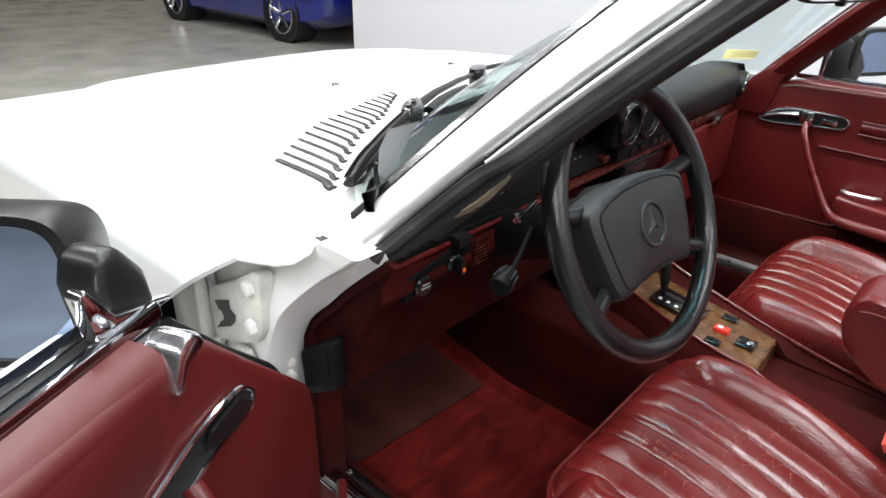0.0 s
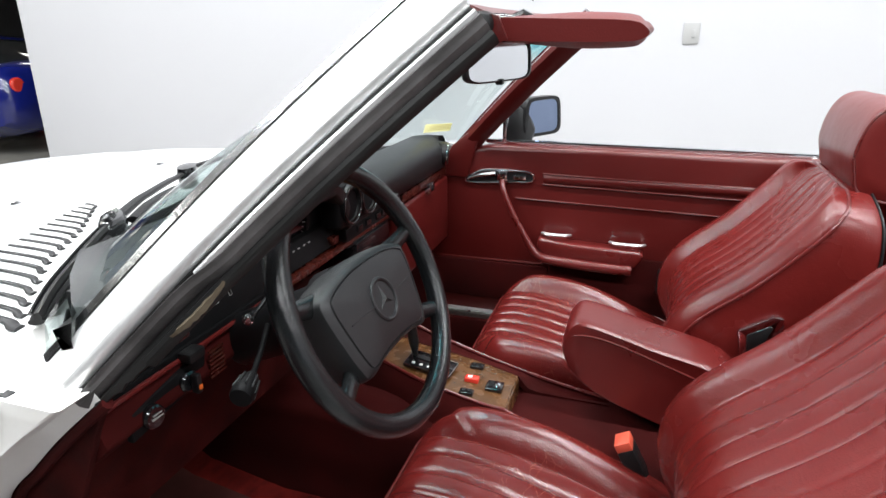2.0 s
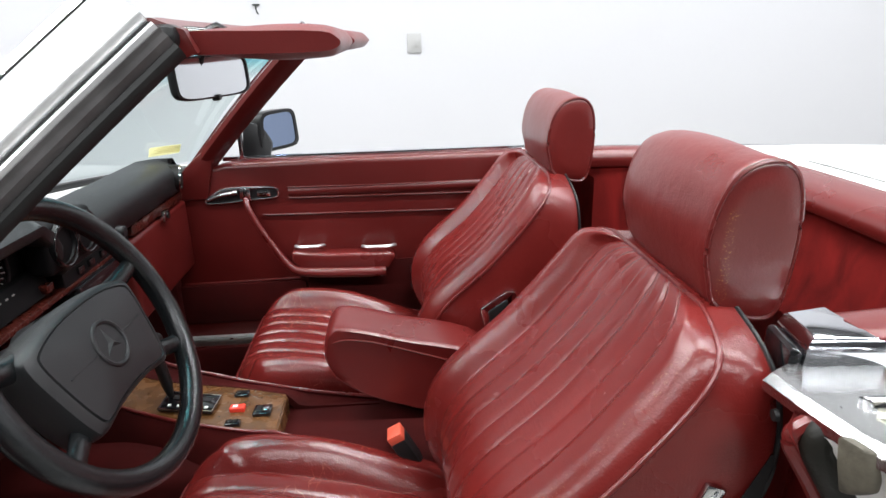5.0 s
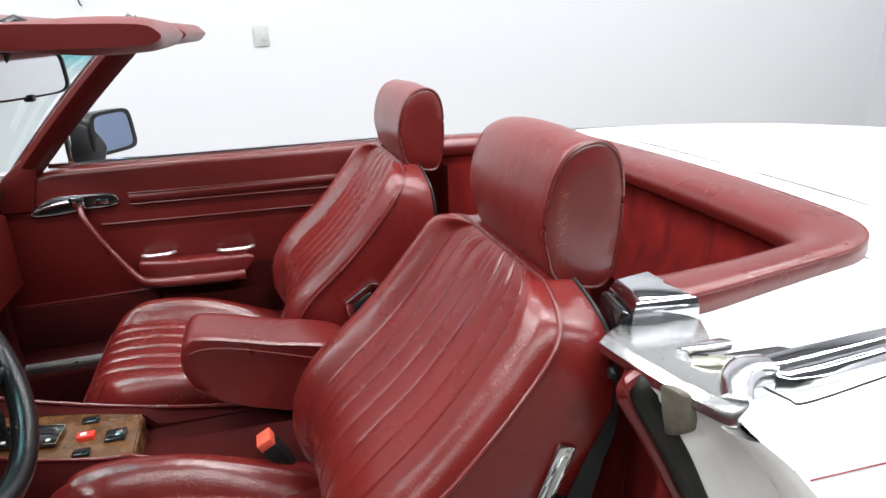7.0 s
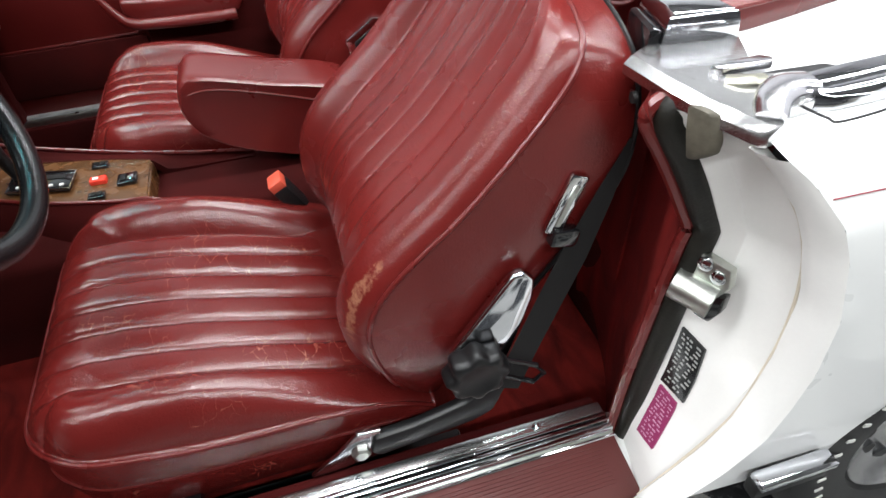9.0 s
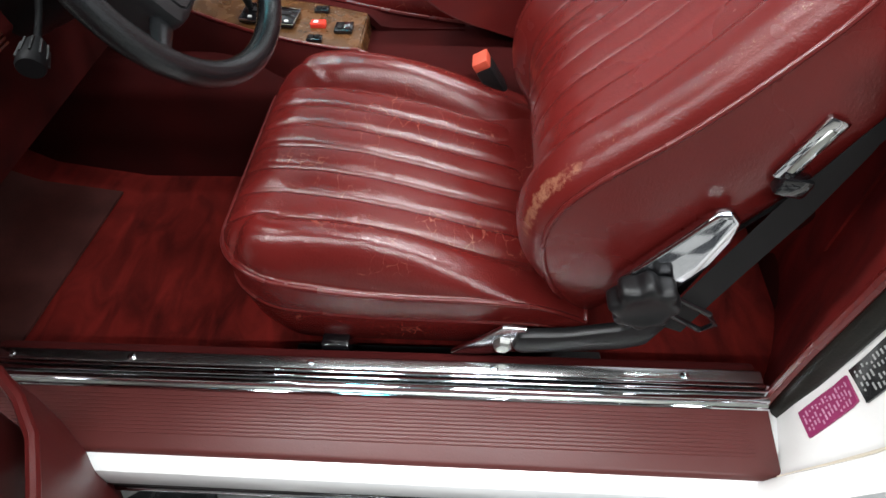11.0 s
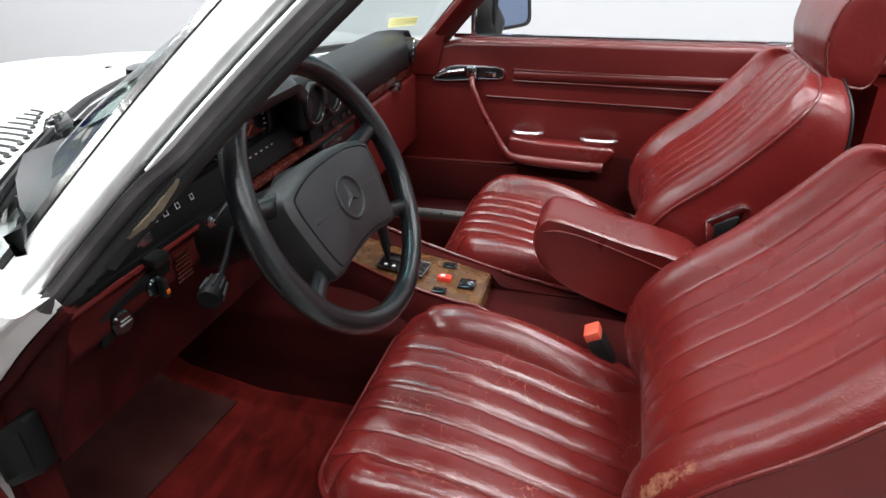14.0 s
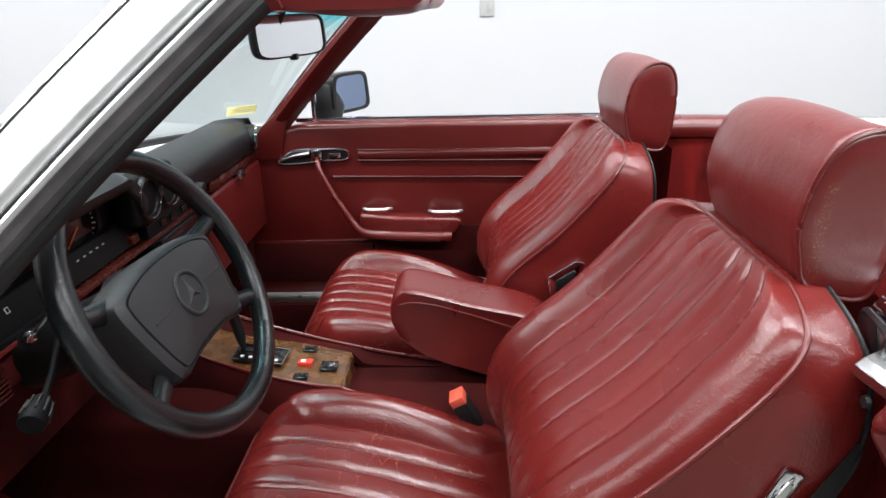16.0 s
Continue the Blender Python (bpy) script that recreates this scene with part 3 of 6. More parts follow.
PADLINE = smooth([(-0.112, 0.052, 0), (-0.06, 0.064, 0), (0, 0.067, 0), (0.06, 0.064, 0), (0.112, 0.052, 0), (0.124, 0.036, 0), (0.117, -0.010, 0), (0.104, -0.058, 0), (0.090, -0.074, 0), (0.045, -0.068, 0), (0, -0.066, 0), (-0.045, -0.068, 0), (-0.090, -0.074, 0), (-0.104, -0.058, 0), (-0.117, -0.010, 0), (-0.124, 0.036, 0)], 4, loop=True)


def pad_ring(k, h):
    return [on_wheel(p.x * k * 1.03 - 0.002, -0.014 + p.y * k * 1.05, h) for p in PADLINE]


g = Geo().loft([pad_ring(0.80, -0.050), pad_ring(0.97, -0.042), pad_ring(1.0, -0.020), pad_ring(1.0, -0.004), pad_ring(0.97, 0.006), pad_ring(0.90, 0.011), pad_ring(0.872, 0.0115), pad_ring(0.862, 0.0085), pad_ring(0.852, 0.0085), pad_ring(0.842, 0.0118), pad_ring(0.55, 0.0150), pad_ring(0.2, 0.0155)])
pad = part("centre_pad", g, PAD, wheel, "black padded horn cover")
part("pad_groove", Geo().tube([on_wheel(-0.092, -0.014, 0.0128), on_wheel(-0.032, -0.014, 0.0156)], 0.0014, 6), DARK, wheel)
part("pad_groove", Geo().tube([on_wheel(0.032, -0.014, 0.0156), on_wheel(0.092, -0.014, 0.0128)], 0.0014, 6), DARK, wheel)
part("emblem_ring", Geo().tube([on_wheel(0.030 * math.cos(k * math.pi / 18), -0.014 + 0.030 * math.sin(k * math.pi / 18), 0.0150) for k in range(36)], 0.0035, 8, up=tuple(WN), loop=True), PAD, wheel)
for k in range(3):
    a = math.pi / 2 + k * 2 * math.pi / 3
    tip = (0.026 * math.cos(a), 0.026 * math.sin(a) - 0.014)
    l, r = ((0.006 * math.cos(a + q), 0.006 * math.sin(a + q) - 0.014) for q in (1.2, -1.2))
    part("emblem_arm", Geo().add([on_wheel(*tip, 0.0145), on_wheel(*l, 0.0145), on_wheel(*r, 0.0145), on_wheel(0, -0.014, 0.0205)], [(0, 1, 3), (0, 3, 2), (1, 2, 3), (0, 2, 1)]), PAD, wheel)
for sa, b0, a1, b1 in ((-1, 0.030, 0.180, 0.046), (1, 0.030, 0.180, 0.046), (-1, -0.072, 0.160, -0.094), (1, -0.072, 0.160, -0.094)):
    a0 = 0.105 if b0 > 0 else 0.092
    pts = [on_wheel(sa * (a0 + (a1 - a0) * k), b0 + (b1 - b0) * k, -0.016 + 0.014 * k) for k in (0, 0.3, 0.6, 0.85, 1.0)]
    part("spoke", Geo().tube(pts, lambda u: 0.0165 - 0.006 * math.sin(u * math.pi * 0.75) + 0.004 * u, 12, flat=0.7, up=tuple(WN)), WHEELHIDE, wheel)
part("steering_column", Geo().disc(on_wheel(0, -0.004, -0.045), -WN, [(0, 0.060), (0.03, 0.058), (0.05, 0.045), (0.22, 0.042)], 24), BLACK, wheel)
stalk = Geo().tube([(-0.39, -0.44, 0.825), (-0.365, -0.50, 0.812), (-0.343, -0.555, 0.806)], 0.0042, 10)
part("indicator_stalk", stalk, PANELBLACK, car)
for k in range(10):
    a = 2 * math.pi * k / 10
    part("knob_rib", Geo().tube([Vector((-0.347, -0.545, 0.808)) + Vector((0.22, -0.9, -0.15)).normalized() * d + Vector((math.cos(a) * 0.97, 0.24 * math.cos(a), math.sin(a))) * r for d, r in ((0.012, 0.0135), (0.036, 0.0160))], 0.0016, 5), BLACK, car)
part("stalk_knob", Geo().disc((-0.347, -0.545, 0.808), (0.22, -0.9, -0.15), [(0, 0.007), (0.01, 0.0125), (0.033, 0.0155), (0.043, 0.0155), (0.046, 0.014), (0.046, 0.002)], 20), PANELBLACK, car)
part("cruise_stalk", Geo().tube([(-0.40, -0.42, 0.86), (-0.385, -0.47, 0.862), (-0.375, -0.502, 0.866)], lambda u: 0.0035 + 0.004 * sstep(0.75, 0.9, u), 10), GLOSSBLACK, car)
part("chrome_stalk_tip", Geo().disc((-0.375, -0.502, 0.866), (0.2, -0.9, 0.1), [(-0.002, 0.007), (0.004, 0.0085), (0.008, 0.006), (0.009, 0.001)], 14), CHROME, car)

# -- dashboard --
def dash_section(y):
    """The pad's outline from the windscreen over the crest to its lower lip."""
    cl = sstep(-0.70, -0.60, y) * sstep(0.0, -0.10, y)
    end = sstep(0.70, 0.60, y)
    crest = 0.925 + 0.012 * end + 0.040 * cl
    back = -0.455 + 0.02 * cl
    low = 0.838 if y > -0.05 else 0.838 + 0.095 * cl
    front = interp([-0.70, -0.60, -0.36, 0, 0.36, 0.60, 0.70], [-0.475, -0.575, -0.660, -0.695, -0.650, -0.555, -0.475], y)
    mid = max(front + 0.02, -0.54)
    return [(front, 0.86), (front + 0.004, 0.895), ((front + mid) / 2 + 0.005, (0.9 + crest) / 2), (mid, crest + 0.004), (back - 0.03, crest - 0.010), (back - 0.004, crest - 0.030), (back, (crest + low) / 2), (back - 0.004, low + 0.006), (back - 0.012, low), ((front + back) / 2, low + 0.004), (front + 0.006, low - 0.005)]


ys = [-0.70, -0.69, -0.67, -0.64, -0.60, -0.5, -0.4, -0.3, -0.2, -0.14, -0.10, -0.06, -0.02, 0.02, 0.1, 0.2, 0.3, 0.4, 0.5, 0.58, 0.63, 0.66, 0.675]
dash = part("dashboard", Geo().loft([[Vector((x, y, z)) for x, z in dash_section(y)] for y in ys]), PAD, car, "black padded dashboard with round gauges and wood strip", 50)
# gauge panel
part("gauge_panel", Geo().box((-0.53, -0.64, 0.80), (-0.515, -0.03, 0.945), 0.004), DARK, dash)
for gy, gz, r in ((-0.46, 0.883, 0.050), (-0.325, 0.893, 0.062), (-0.165, 0.890, 0.062)):
    gauge = part("gauge", Geo().disc((-0.514, gy, gz), (1, 0, 0), [(0, r), (0.004, r)], 40), GLOSSBLACK, dash)
    part("bezel", Geo().tube([(-0.508, gy + r * math.cos(k * math.pi / 20), gz + r * math.sin(k * math.pi / 20)) for k in range(40)], 0.003, 8, up=(1, 0, 0), loop=True), BLACK, dash)
    ticks = Geo()
    for k in range(25):
        a = radians(-45 + 270 * k / 24)
        ca, sa = math.cos(a), math.sin(a)
        q = 0.88 if k % 3 == 0 else 0.80
        ticks.tube([(-0.5095, gy + r * 0.72 * ca, gz + r * 0.72 * sa), (-0.5095, gy + r * q * ca, gz + r * q * sa)], 0.0008, 4)
    tagged(part("dial_markings", ticks, PRINT, gauge), kind="stuff")
    a = radians(215)
    part("needle", Geo().tube([(-0.508, gy, gz), (-0.508, gy + r * 0.75 * math.cos(a), gz + r * 0.75 * math.sin(a))], 0.0012, 5), ORANGE, gauge)
part("gauge_hood", Geo().box((-0.52, -0.635, 0.936), (-0.44, -0.075, 0.950), 0.006), PANELBLACK, dash)
# centre air nozzles with chrome rims
for gy, r, deep in ((-0.026, 0.041, True), (0.060, 0.041, False)):
    noz = part("air_nozzle", Geo().disc((-0.50, gy, 0.903), (1, 0, -0.1), [(0, r * 0.9), (0.02, r), (0.055, r), (0.055, r * 0.86), (0.022, r * 0.7), (0.022, 0.004)], 36), BLACK, dash)
    part("chrome_rim", Geo().tube([(-0.444, gy + r * 0.95 * math.cos(k * math.pi / 20), 0.898 + r * 0.95 * math.sin(k * math.pi / 20)) for k in range(40)], 0.0022, 8, up=(1, 0, 0), loop=True), GLOSSBLACK, noz)
    if deep:
        for dz in (-0.014, 0.0, 0.014):
            part("nozzle_vane", Geo().box((-0.474, gy - r * 0.72, 0.897 + dz), (-0.456, gy + r * 0.72, 0.900 + dz), 0.001), GLOSSBLACK, noz)
    else:
        part("clock_face", Geo().disc((-0.470, gy, 0.898), (1, 0, -0.1), [(0, r * 0.66), (0.004, r * 0.66), (0.007, r * 0.5), (0.007, 0.001)], 30), PLATEPRINT, noz)
part("nozzle_surround", Geo().box((-0.50, -0.072, 0.850), (-0.452, 0.106, 0.944), 0.012, 3), PANELBLACK, dash)
knob = part("heater_knob", Geo().disc((-0.450, 0.195, 0.855), (1, 0, 0), [(0, 0.014), (0.014, 0.013), (0.017, 0.010), (0.017, 0.001)], 20), BLACK, dash)
# outer air nozzle at the pad's end
noz = part("air_nozzle", Geo().disc((-0.512, 0.628, 0.885), (0.93, 0.25, -0.1), [(0, 0.032), (0.045, 0.038), (0.062, 0.038), (0.062, 0.031), (0.03, 0.027), (0.03, 0.003)], 32), BLACK, dash)
part("chrome_rim", Geo().disc((-0.512, 0.628, 0.885), (0.93, 0.25, -0.1), [(0.060, 0.0385), (0.064, 0.0385), (0.064, 0.033), (0.060, 0.033)], 32), CHROME, noz)
# switch panel, wood strip and lower trim
part("switch_panel", Geo().prism([(-0.500, -0.66, 0.815), (-0.478, -0.66, 0.815), (-0.495, -0.66, 0.862), (-0.515, -0.66, 0.862)], (0, 0.62, 0), 0.003), PANELBLACK, dash)
part("switch_panel", Geo().prism([(-0.500, -0.02, 0.795), (-0.465, -0.02, 0.795), (-0.468, -0.02, 0.84), (-0.50, -0.02, 0.84)], (0, 0.30, 0), 0.003), PANELBLACK, dash)
part("wood_strip", Geo().box((-0.49, 0.30, 0.812), (-0.464, 0.67, 0.836), 0.003), DASHWOOD, dash)
part("wood_strip", Geo().box((-0.49, -0.30, 0.800), (-0.464, 0.24, 0.811), 0.003), DASHWOOD, dash)
part("red_piping", Geo().tube([(-0.470, -0.68, 0.806), (-0.466, -0.50, 0.808), (-0.466, -0.30, 0.808)], 0.0042, 8), LEATHER, dash)
part("strip_back", Geo().box((-0.505, -0.675, 0.796), (-0.474, -0.30, 0.816), 0.002), PANELBLACK, dash)
for y, w in ((-0.480, 0.008), (-0.458, 0.014), (-0.430, 0.012), (-0.395, 0.010)):
    part("lamp_symbol", Geo().tube([(-0.4835, y - w / 3, 0.843), (-0.4835, y + w / 3, 0.843), (-0.4860, y + w / 3, 0.8505), (-0.4860, y - w / 3, 0.8505)], 0.0007, 5, loop=True), PRINT, dash)
for y in (-0.215, -0.195, -0.176, -0.156, -0.137):
    part("lamp_symbol", Geo().box((-0.492, y - 0.0035, 0.8455), (-0.4885, y + 0.0035, 0.8480)), PLATEPRINT, dash)
part("warning_lamp", Geo().box((-0.487, -0.072, 0.820), (-0.470, -0.048, 0.836), 0.002), DASHWOOD, dash)
for y in (0.03, 0.075, 0.13, 0.165):
    part("heater_switch", Geo().box((-0.47, y, 0.818), (-0.461, y + 0.022, 0.832), 0.002), GLOSSBLACK, dash)
part("radio", Geo().box((-0.52, 0.01, 0.755), (-0.458, 0.19, 0.797), 0.003), GLOSSBLACK, dash)
glove = part("glovebox_lid", Geo().box((-0.505, 0.27, 0.60), (-0.462, 0.688, 0.806), 0.012, 3), VINYL, dash)
part("glovebox_latch", Geo().box((-0.463, 0.468, 0.797), (-0.448, 0.512, 0.825), 0.004), CHROME, glove)
part("latch_button", Geo().disc((-0.449, 0.490, 0.811), (1, 0, 0), [(0, 0.008), (0.004, 0.008), (0.004, 0.001)], 16), BLACK, glove)
# The lower trim's dark red has the shade below the dash painted in.
part("lower_trim", Geo().prism([(-0.52, -0.69, 0.802), (-0.468, -0.69, 0.802), (-0.455, -0.69, 0.765), (-0.485, -0.69, 0.735), (-0.505, -0.69, 0.735), (-0.56, -0.69, 0.75)], (0, 0.42, 0), 0.006), SHADEVELOUR, dash)


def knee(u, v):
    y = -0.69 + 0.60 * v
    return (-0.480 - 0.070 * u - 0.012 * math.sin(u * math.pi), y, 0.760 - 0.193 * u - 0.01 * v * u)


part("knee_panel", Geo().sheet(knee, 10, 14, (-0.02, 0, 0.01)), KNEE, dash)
part("panel_fastener", Geo().disc((-0.548, -0.60, 0.652), (1, 0, 0.2), [(-0.006, 0.008), (0.006, 0.008), (0.008, 0.005), (0.008, 0.001)], 14), GRUBBY, dash)
part("light_switch_panel", Geo().prism([(-0.456, -0.665, 0.750), (-0.456, -0.525, 0.768), (-0.456, -0.515, 0.800), (-0.456, -0.54, 0.806), (-0.456, -0.66, 0.790)], (0.012, 0, 0), 0.003), PANELBLACK, dash)
lk = part("light_knob", Geo().disc((-0.446, -0.632, 0.772), (1, -0.1, 0), [(0, 0.0165), (0.010, 0.0165), (0.013, 0.014), (0.013, 0.001)], 26), GLOSSBLACK, dash)
part("knob_mark", Geo().box((-0.434, -0.641, 0.7705), (-0.4315, -0.622, 0.7725)), PLATEPRINT, lk)
part("knob_mark", Geo().box((-0.434, -0.639, 0.776), (-0.4315, -0.624, 0.7772)), PLATEPRINT, lk)
ign = part("ignition_lock", Geo().disc((-0.446, -0.560, 0.782), (1, -0.1, 0), [(0, 0.0155), (0.008, 0.0155), (0.011, 0.013), (0.011, 0.001)], 24), GLOSSBLACK, dash)
part("lock_pointer", Geo().box((-0.432, -0.566, 0.768), (-0.420, -0.557, 0.797), 0.002), BLACK, ign)
part("lock_mark", Geo().box((-0.420, -0.5645, 0.775), (-0.4185, -0.5585, 0.781)), ORANGE, ign)
for y in (-0.602, -0.590, -0.578):
    part("switch_mark", Geo().box((-0.446, y, 0.771), (-0.4425, y + 0.002, 0.776)), PLATEPRINT, dash)
for ob in car.children_recursive:
    if ob.name.split(".")[0] in ("light_switch_panel", "light_knob", "ignition_lock", "switch_mark"):
        ob.location = (-0.016, 0.018, -0.006)
part("parking_brake_pull", Geo().box((-0.468, -0.545, 0.804), (-0.445, -0.512, 0.820), 0.004), BLACK, dash)
part("brake_pull_plate", Geo().box((-0.485, -0.530, 0.822), (-0.4795, -0.500, 0.838), 0.001), BRUSHED, dash)
for k in range(7):
    part("vent_slot", Geo().box((-0.457, -0.500 + k * 0.0005, 0.756 + k * 0.0066), (-0.453, -0.465, 0.7592 + k * 0.0066)), DASHWOOD, dash)

# -- console --
CX = [-0.56, -0.47, -0.413, -0.342, -0.281, -0.202, -0.144, -0.097]
CL = [0.000, -0.004, -0.012, -0.035, -0.062, -0.085, -0.100, -0.104]
CR = [0.125, 0.118, 0.110, 0.097, 0.085, 0.068, 0.050, 0.034]
RX = [-0.56, -0.48, -0.370, -0.205, -0.046, 0.12]
RY = [0.188, 0.175, 0.150, 0.105, 0.076, 0.060]
RZ = [0.630, 0.580, 0.546, 0.522, 0.500, 0.480]


def console(u, v):
    x = -0.56 + 0.463 * u
    z = interp([-0.56, -0.50, -0.45, -0.40, -0.34, -0.097], [0.640, 0.585, 0.552, 0.537, 0.529, 0.522], x)
    a, b = interp(CX, CL, x), interp(CX, CR, x)
    return (x, a + (b - a) * v, z - 0.002 * (2 * v - 1) ** 6)


con = part("centre_console", Geo().sheet(console, 30, 8, (0, 0, -0.02)), WOOD, car, "walnut centre console with gear selector and switches")


def console_side(u, v):
    x, y, z = console(u, 0)
    return (x + 0.004, y - 0.004 - 0.060 * v ** 0.8, z + 0.004 - 0.25 * v ** 1.3)


def console_shoulder(u, v):
    """Red trim between the wood and the raised edge on the passenger's side."""
    x = -0.55 + 0.65 * u
    a, zb = interp(CX, CR, x) + 0.003, interp(RX, RZ, x)
    za = interp([-0.56, -0.50, -0.45, -0.40, -0.34, -0.097, -0.07, 0.10], [0.638, 0.583, 0.550, 0.535, 0.527, 0.519, 0.487, 0.482], x)
    return (x, a + (interp(RX, RY, x) - a) * v, za + (zb - za) * v - 0.008 * math.sin(v * math.pi))


def console_flank(u, v):
    x = -0.55 + 0.65 * u
    return (x, interp(RX, RY, x) + 0.004 + 0.030 * v, interp(RX, RZ, x) - 0.22 * v)


# Console sides in velour darkened to stand for shade.
part("console_side", Geo().sheet(console_side, 24, 8, (0, 0, -0.03)), SHADEVELOUR, con)
part("console_shoulder", Geo().sheet(console_shoulder, 30, 6, (0, 0, -0.02)), SHADEVELOUR, con)
part("console_side", Geo().sheet(console_flank, 24, 6, (0, -0.01, 0)), SHADEVELOUR, con)
e = [console(u / 24, 0) for u in range(25)]
part("console_piping", Geo().tube([(x, y - 0.003, z + 0.005) for x, y, z in e] + [(-0.080, -0.104, 0.515), (-0.02, -0.103, 0.492)], 0.0035, 8), LEATHER, con)
part("console_piping", Geo().tube(smooth(list(zip(RX, RY, RZ)), 6), 0.0042, 8), LEATHER, con)
part("console_end", Geo().box((-0.104, -0.102, 0.33), (-0.093, 0.032, 0.518), 0.004), WOOD, con)
gate = part("selector_gate", Geo().prism([(-0.345, -0.022, 0.5335), (-0.232, -0.040, 0.5285), (-0.228, 0.022, 0.5285), (-0.342, 0.046, 0.5335)], (0, 0, 0.006), 0.003), GLOSSBLACK, con)
part("gate_rim", Geo().tube([(-0.344, -0.021, 0.540), (-0.233, -0.038, 0.535), (-0.229, 0.021, 0.535), (-0.341, 0.044, 0.540)], 0.0018, 6, loop=True), CHROME, gate)
part("gate_slot", Geo().prism([(-0.325, 0.012, 0.5395), (-0.245, 0.000, 0.5355), (-0.245, 0.012, 0.5355), (-0.325, 0.026, 0.5395)], (0, 0, 0.0012)), DARK, gate)
for k in range(5):
    part("gate_letter", Geo().box((-0.328 + k * 0.019, -0.013 - k * 0.003, 0.5385 - k * 0.0009), (-0.321 + k * 0.019, -0.007 - k * 0.003, 0.5408 - k * 0.0009)), PRINT, gate)
lever = part("gear_selector", Geo().tube([(-0.333, 0.025, 0.54), (-0.333, 0.018, 0.575), (-0.335, 0.008, 0.62), (-0.345, 0.0, 0.66)], lambda u: 0.006 + 0.006 * sstep(0.1, 0.35, u), 12), BLACK, con)
part("lever_shaft", Geo().tube([(-0.333, 0.028, 0.53), (-0.333, 0.022, 0.555)], 0.0045, 10), CHROME, con)
part("selector_grip", Geo().box((-0.368, -0.030, 0.655), (-0.325, 0.030, 0.69), 0.012, 3), BLACK, con)
for x, y, w, d in ((-0.189, 0.036, 0.015, 0.010), (-0.184, -0.072, 0.015, 0.009), (-0.133, -0.033, 0.018, 0.017)):
    sw = part("window_switch", Geo().box((x - w, y - d, 0.522), (x + w, y + d, 0.531), 0.002), GLOSSBLACK, con)
    part("rocker", Geo().box((x - w * 0.7, y - d * 0.6, 0.530), (x - w * 0.05, y + d * 0.6, 0.534), 0.0015), BLACK, sw)
    part("rocker", Geo().box((x + w * 0.05, y - d * 0.6, 0.530), (x + w * 0.7, y + d * 0.6, 0.534), 0.0015), CHROME if w > 0.017 else BLACK, sw)
hz = part("hazard_switch", Geo().box((-0.201, -0.030, 0.522), (-0.171, -0.012, 0.534), 0.002), REDLENS, con)
part("hazard_mark", Geo().box((-0.195, -0.025, 0.534), (-0.185, -0.017, 0.5348)), PRINT, hz)

# -- tub and carpets --
tub = part("floor_pan", Geo().prism([(-1.12, -0.655, 0.60), (-1.02, -0.655, 0.40), (-0.80, -0.655, 0.27), (-0.60, -0.655, 0.235), (0.70, -0.655, 0.235), (0.70, -0.655, 0.20), (-1.14, -0.655, 0.20), (-1.16, -0.655, 0.60)], (0, 1.31, 0)), CARPET, car, "dark red carpet floor of the cabin", 20)
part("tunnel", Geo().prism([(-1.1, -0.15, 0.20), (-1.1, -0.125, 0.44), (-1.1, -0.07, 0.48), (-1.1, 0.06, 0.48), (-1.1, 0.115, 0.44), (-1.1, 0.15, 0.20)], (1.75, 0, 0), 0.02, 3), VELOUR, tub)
part("bulkhead", Geo().box((-1.18, -0.66, 0.40), (-1.12, 0.66, 0.83)), CARPET, tub)
part("heel_mat", Geo().sheet(lambda u, v: (-0.66 - 0.32 * u + 0.03 * v, -0.635 + 0.42 * v, 0.006 + interp([-1.02, -0.80, -0.60], [0.40, 0.27, 0.235], -0.66 - 0.32 * u + 0.03 * v)), 10, 8, (0, 0, 0.005)), HEEL, tub, "worn vinyl heel mat")
for py, w in ((-0.42, 0.09), (-0.28, 0.05)):
    part("pedal", Geo().box((-0.03, -w / 2, -0.012), (0.03, w / 2, 0.012), 0.006, 2, Matrix.Translation((-0.86, py, 0.42)) @ Matrix.Rotation(radians(55), 4, "Y")), RUBBER, tub)
for y in (-0.610, -0.150):
    part("seat_rail", Geo().box((-0.16, y - 0.018, 0.236), (0.34, y + 0.018, 0.275), 0.004), BLACK, near_seat)
    part("seat_rail", Geo().box((-0.16, y + 0.751 - 0.018, 0.236), (0.34, y + 0.751 + 0.018, 0.275), 0.004), BLACK, far_seat)
for st, y0 in ((near_seat, -0.375), (far_seat, 0.376)):
    part("seat_base", Geo().box((-0.13, y0 - 0.20, 0.27), (0.26, y0 + 0.20, 0.36), 0.02, 2), BLACK, st)
part("rail_cap", Geo().box((-0.105, -0.632, 0.270), (-0.060, -0.600, 0.330), 0.005), GLOSSBLACK, near_seat)

# -- seat fittings --
def fittings(st, dy, s):
    """Recliner knob, arm, lever cover and latch on a seat's outer side; s is the outward way."""
    def P(x, y, z):
        return Vector((x, dy + s * y, z))
    cover = [(0.316, 0.50), (0.318, 0.540), (0.396, 0.648), (0.405, 0.660), (0.420, 0.661), (0.433, 0.645), (0.432, 0.614), (0.405, 0.522), (0.38, 0.445), (0.33, 0.45)]
    part("chrome_hinge_cover", Geo().prism([P(x, 0.262, z) for x, z in cover], (0, s * 0.016, 0), 0.005, 3), CHROME, st)
    c = P(0.348, 0.278, 0.522)
    lobes = []
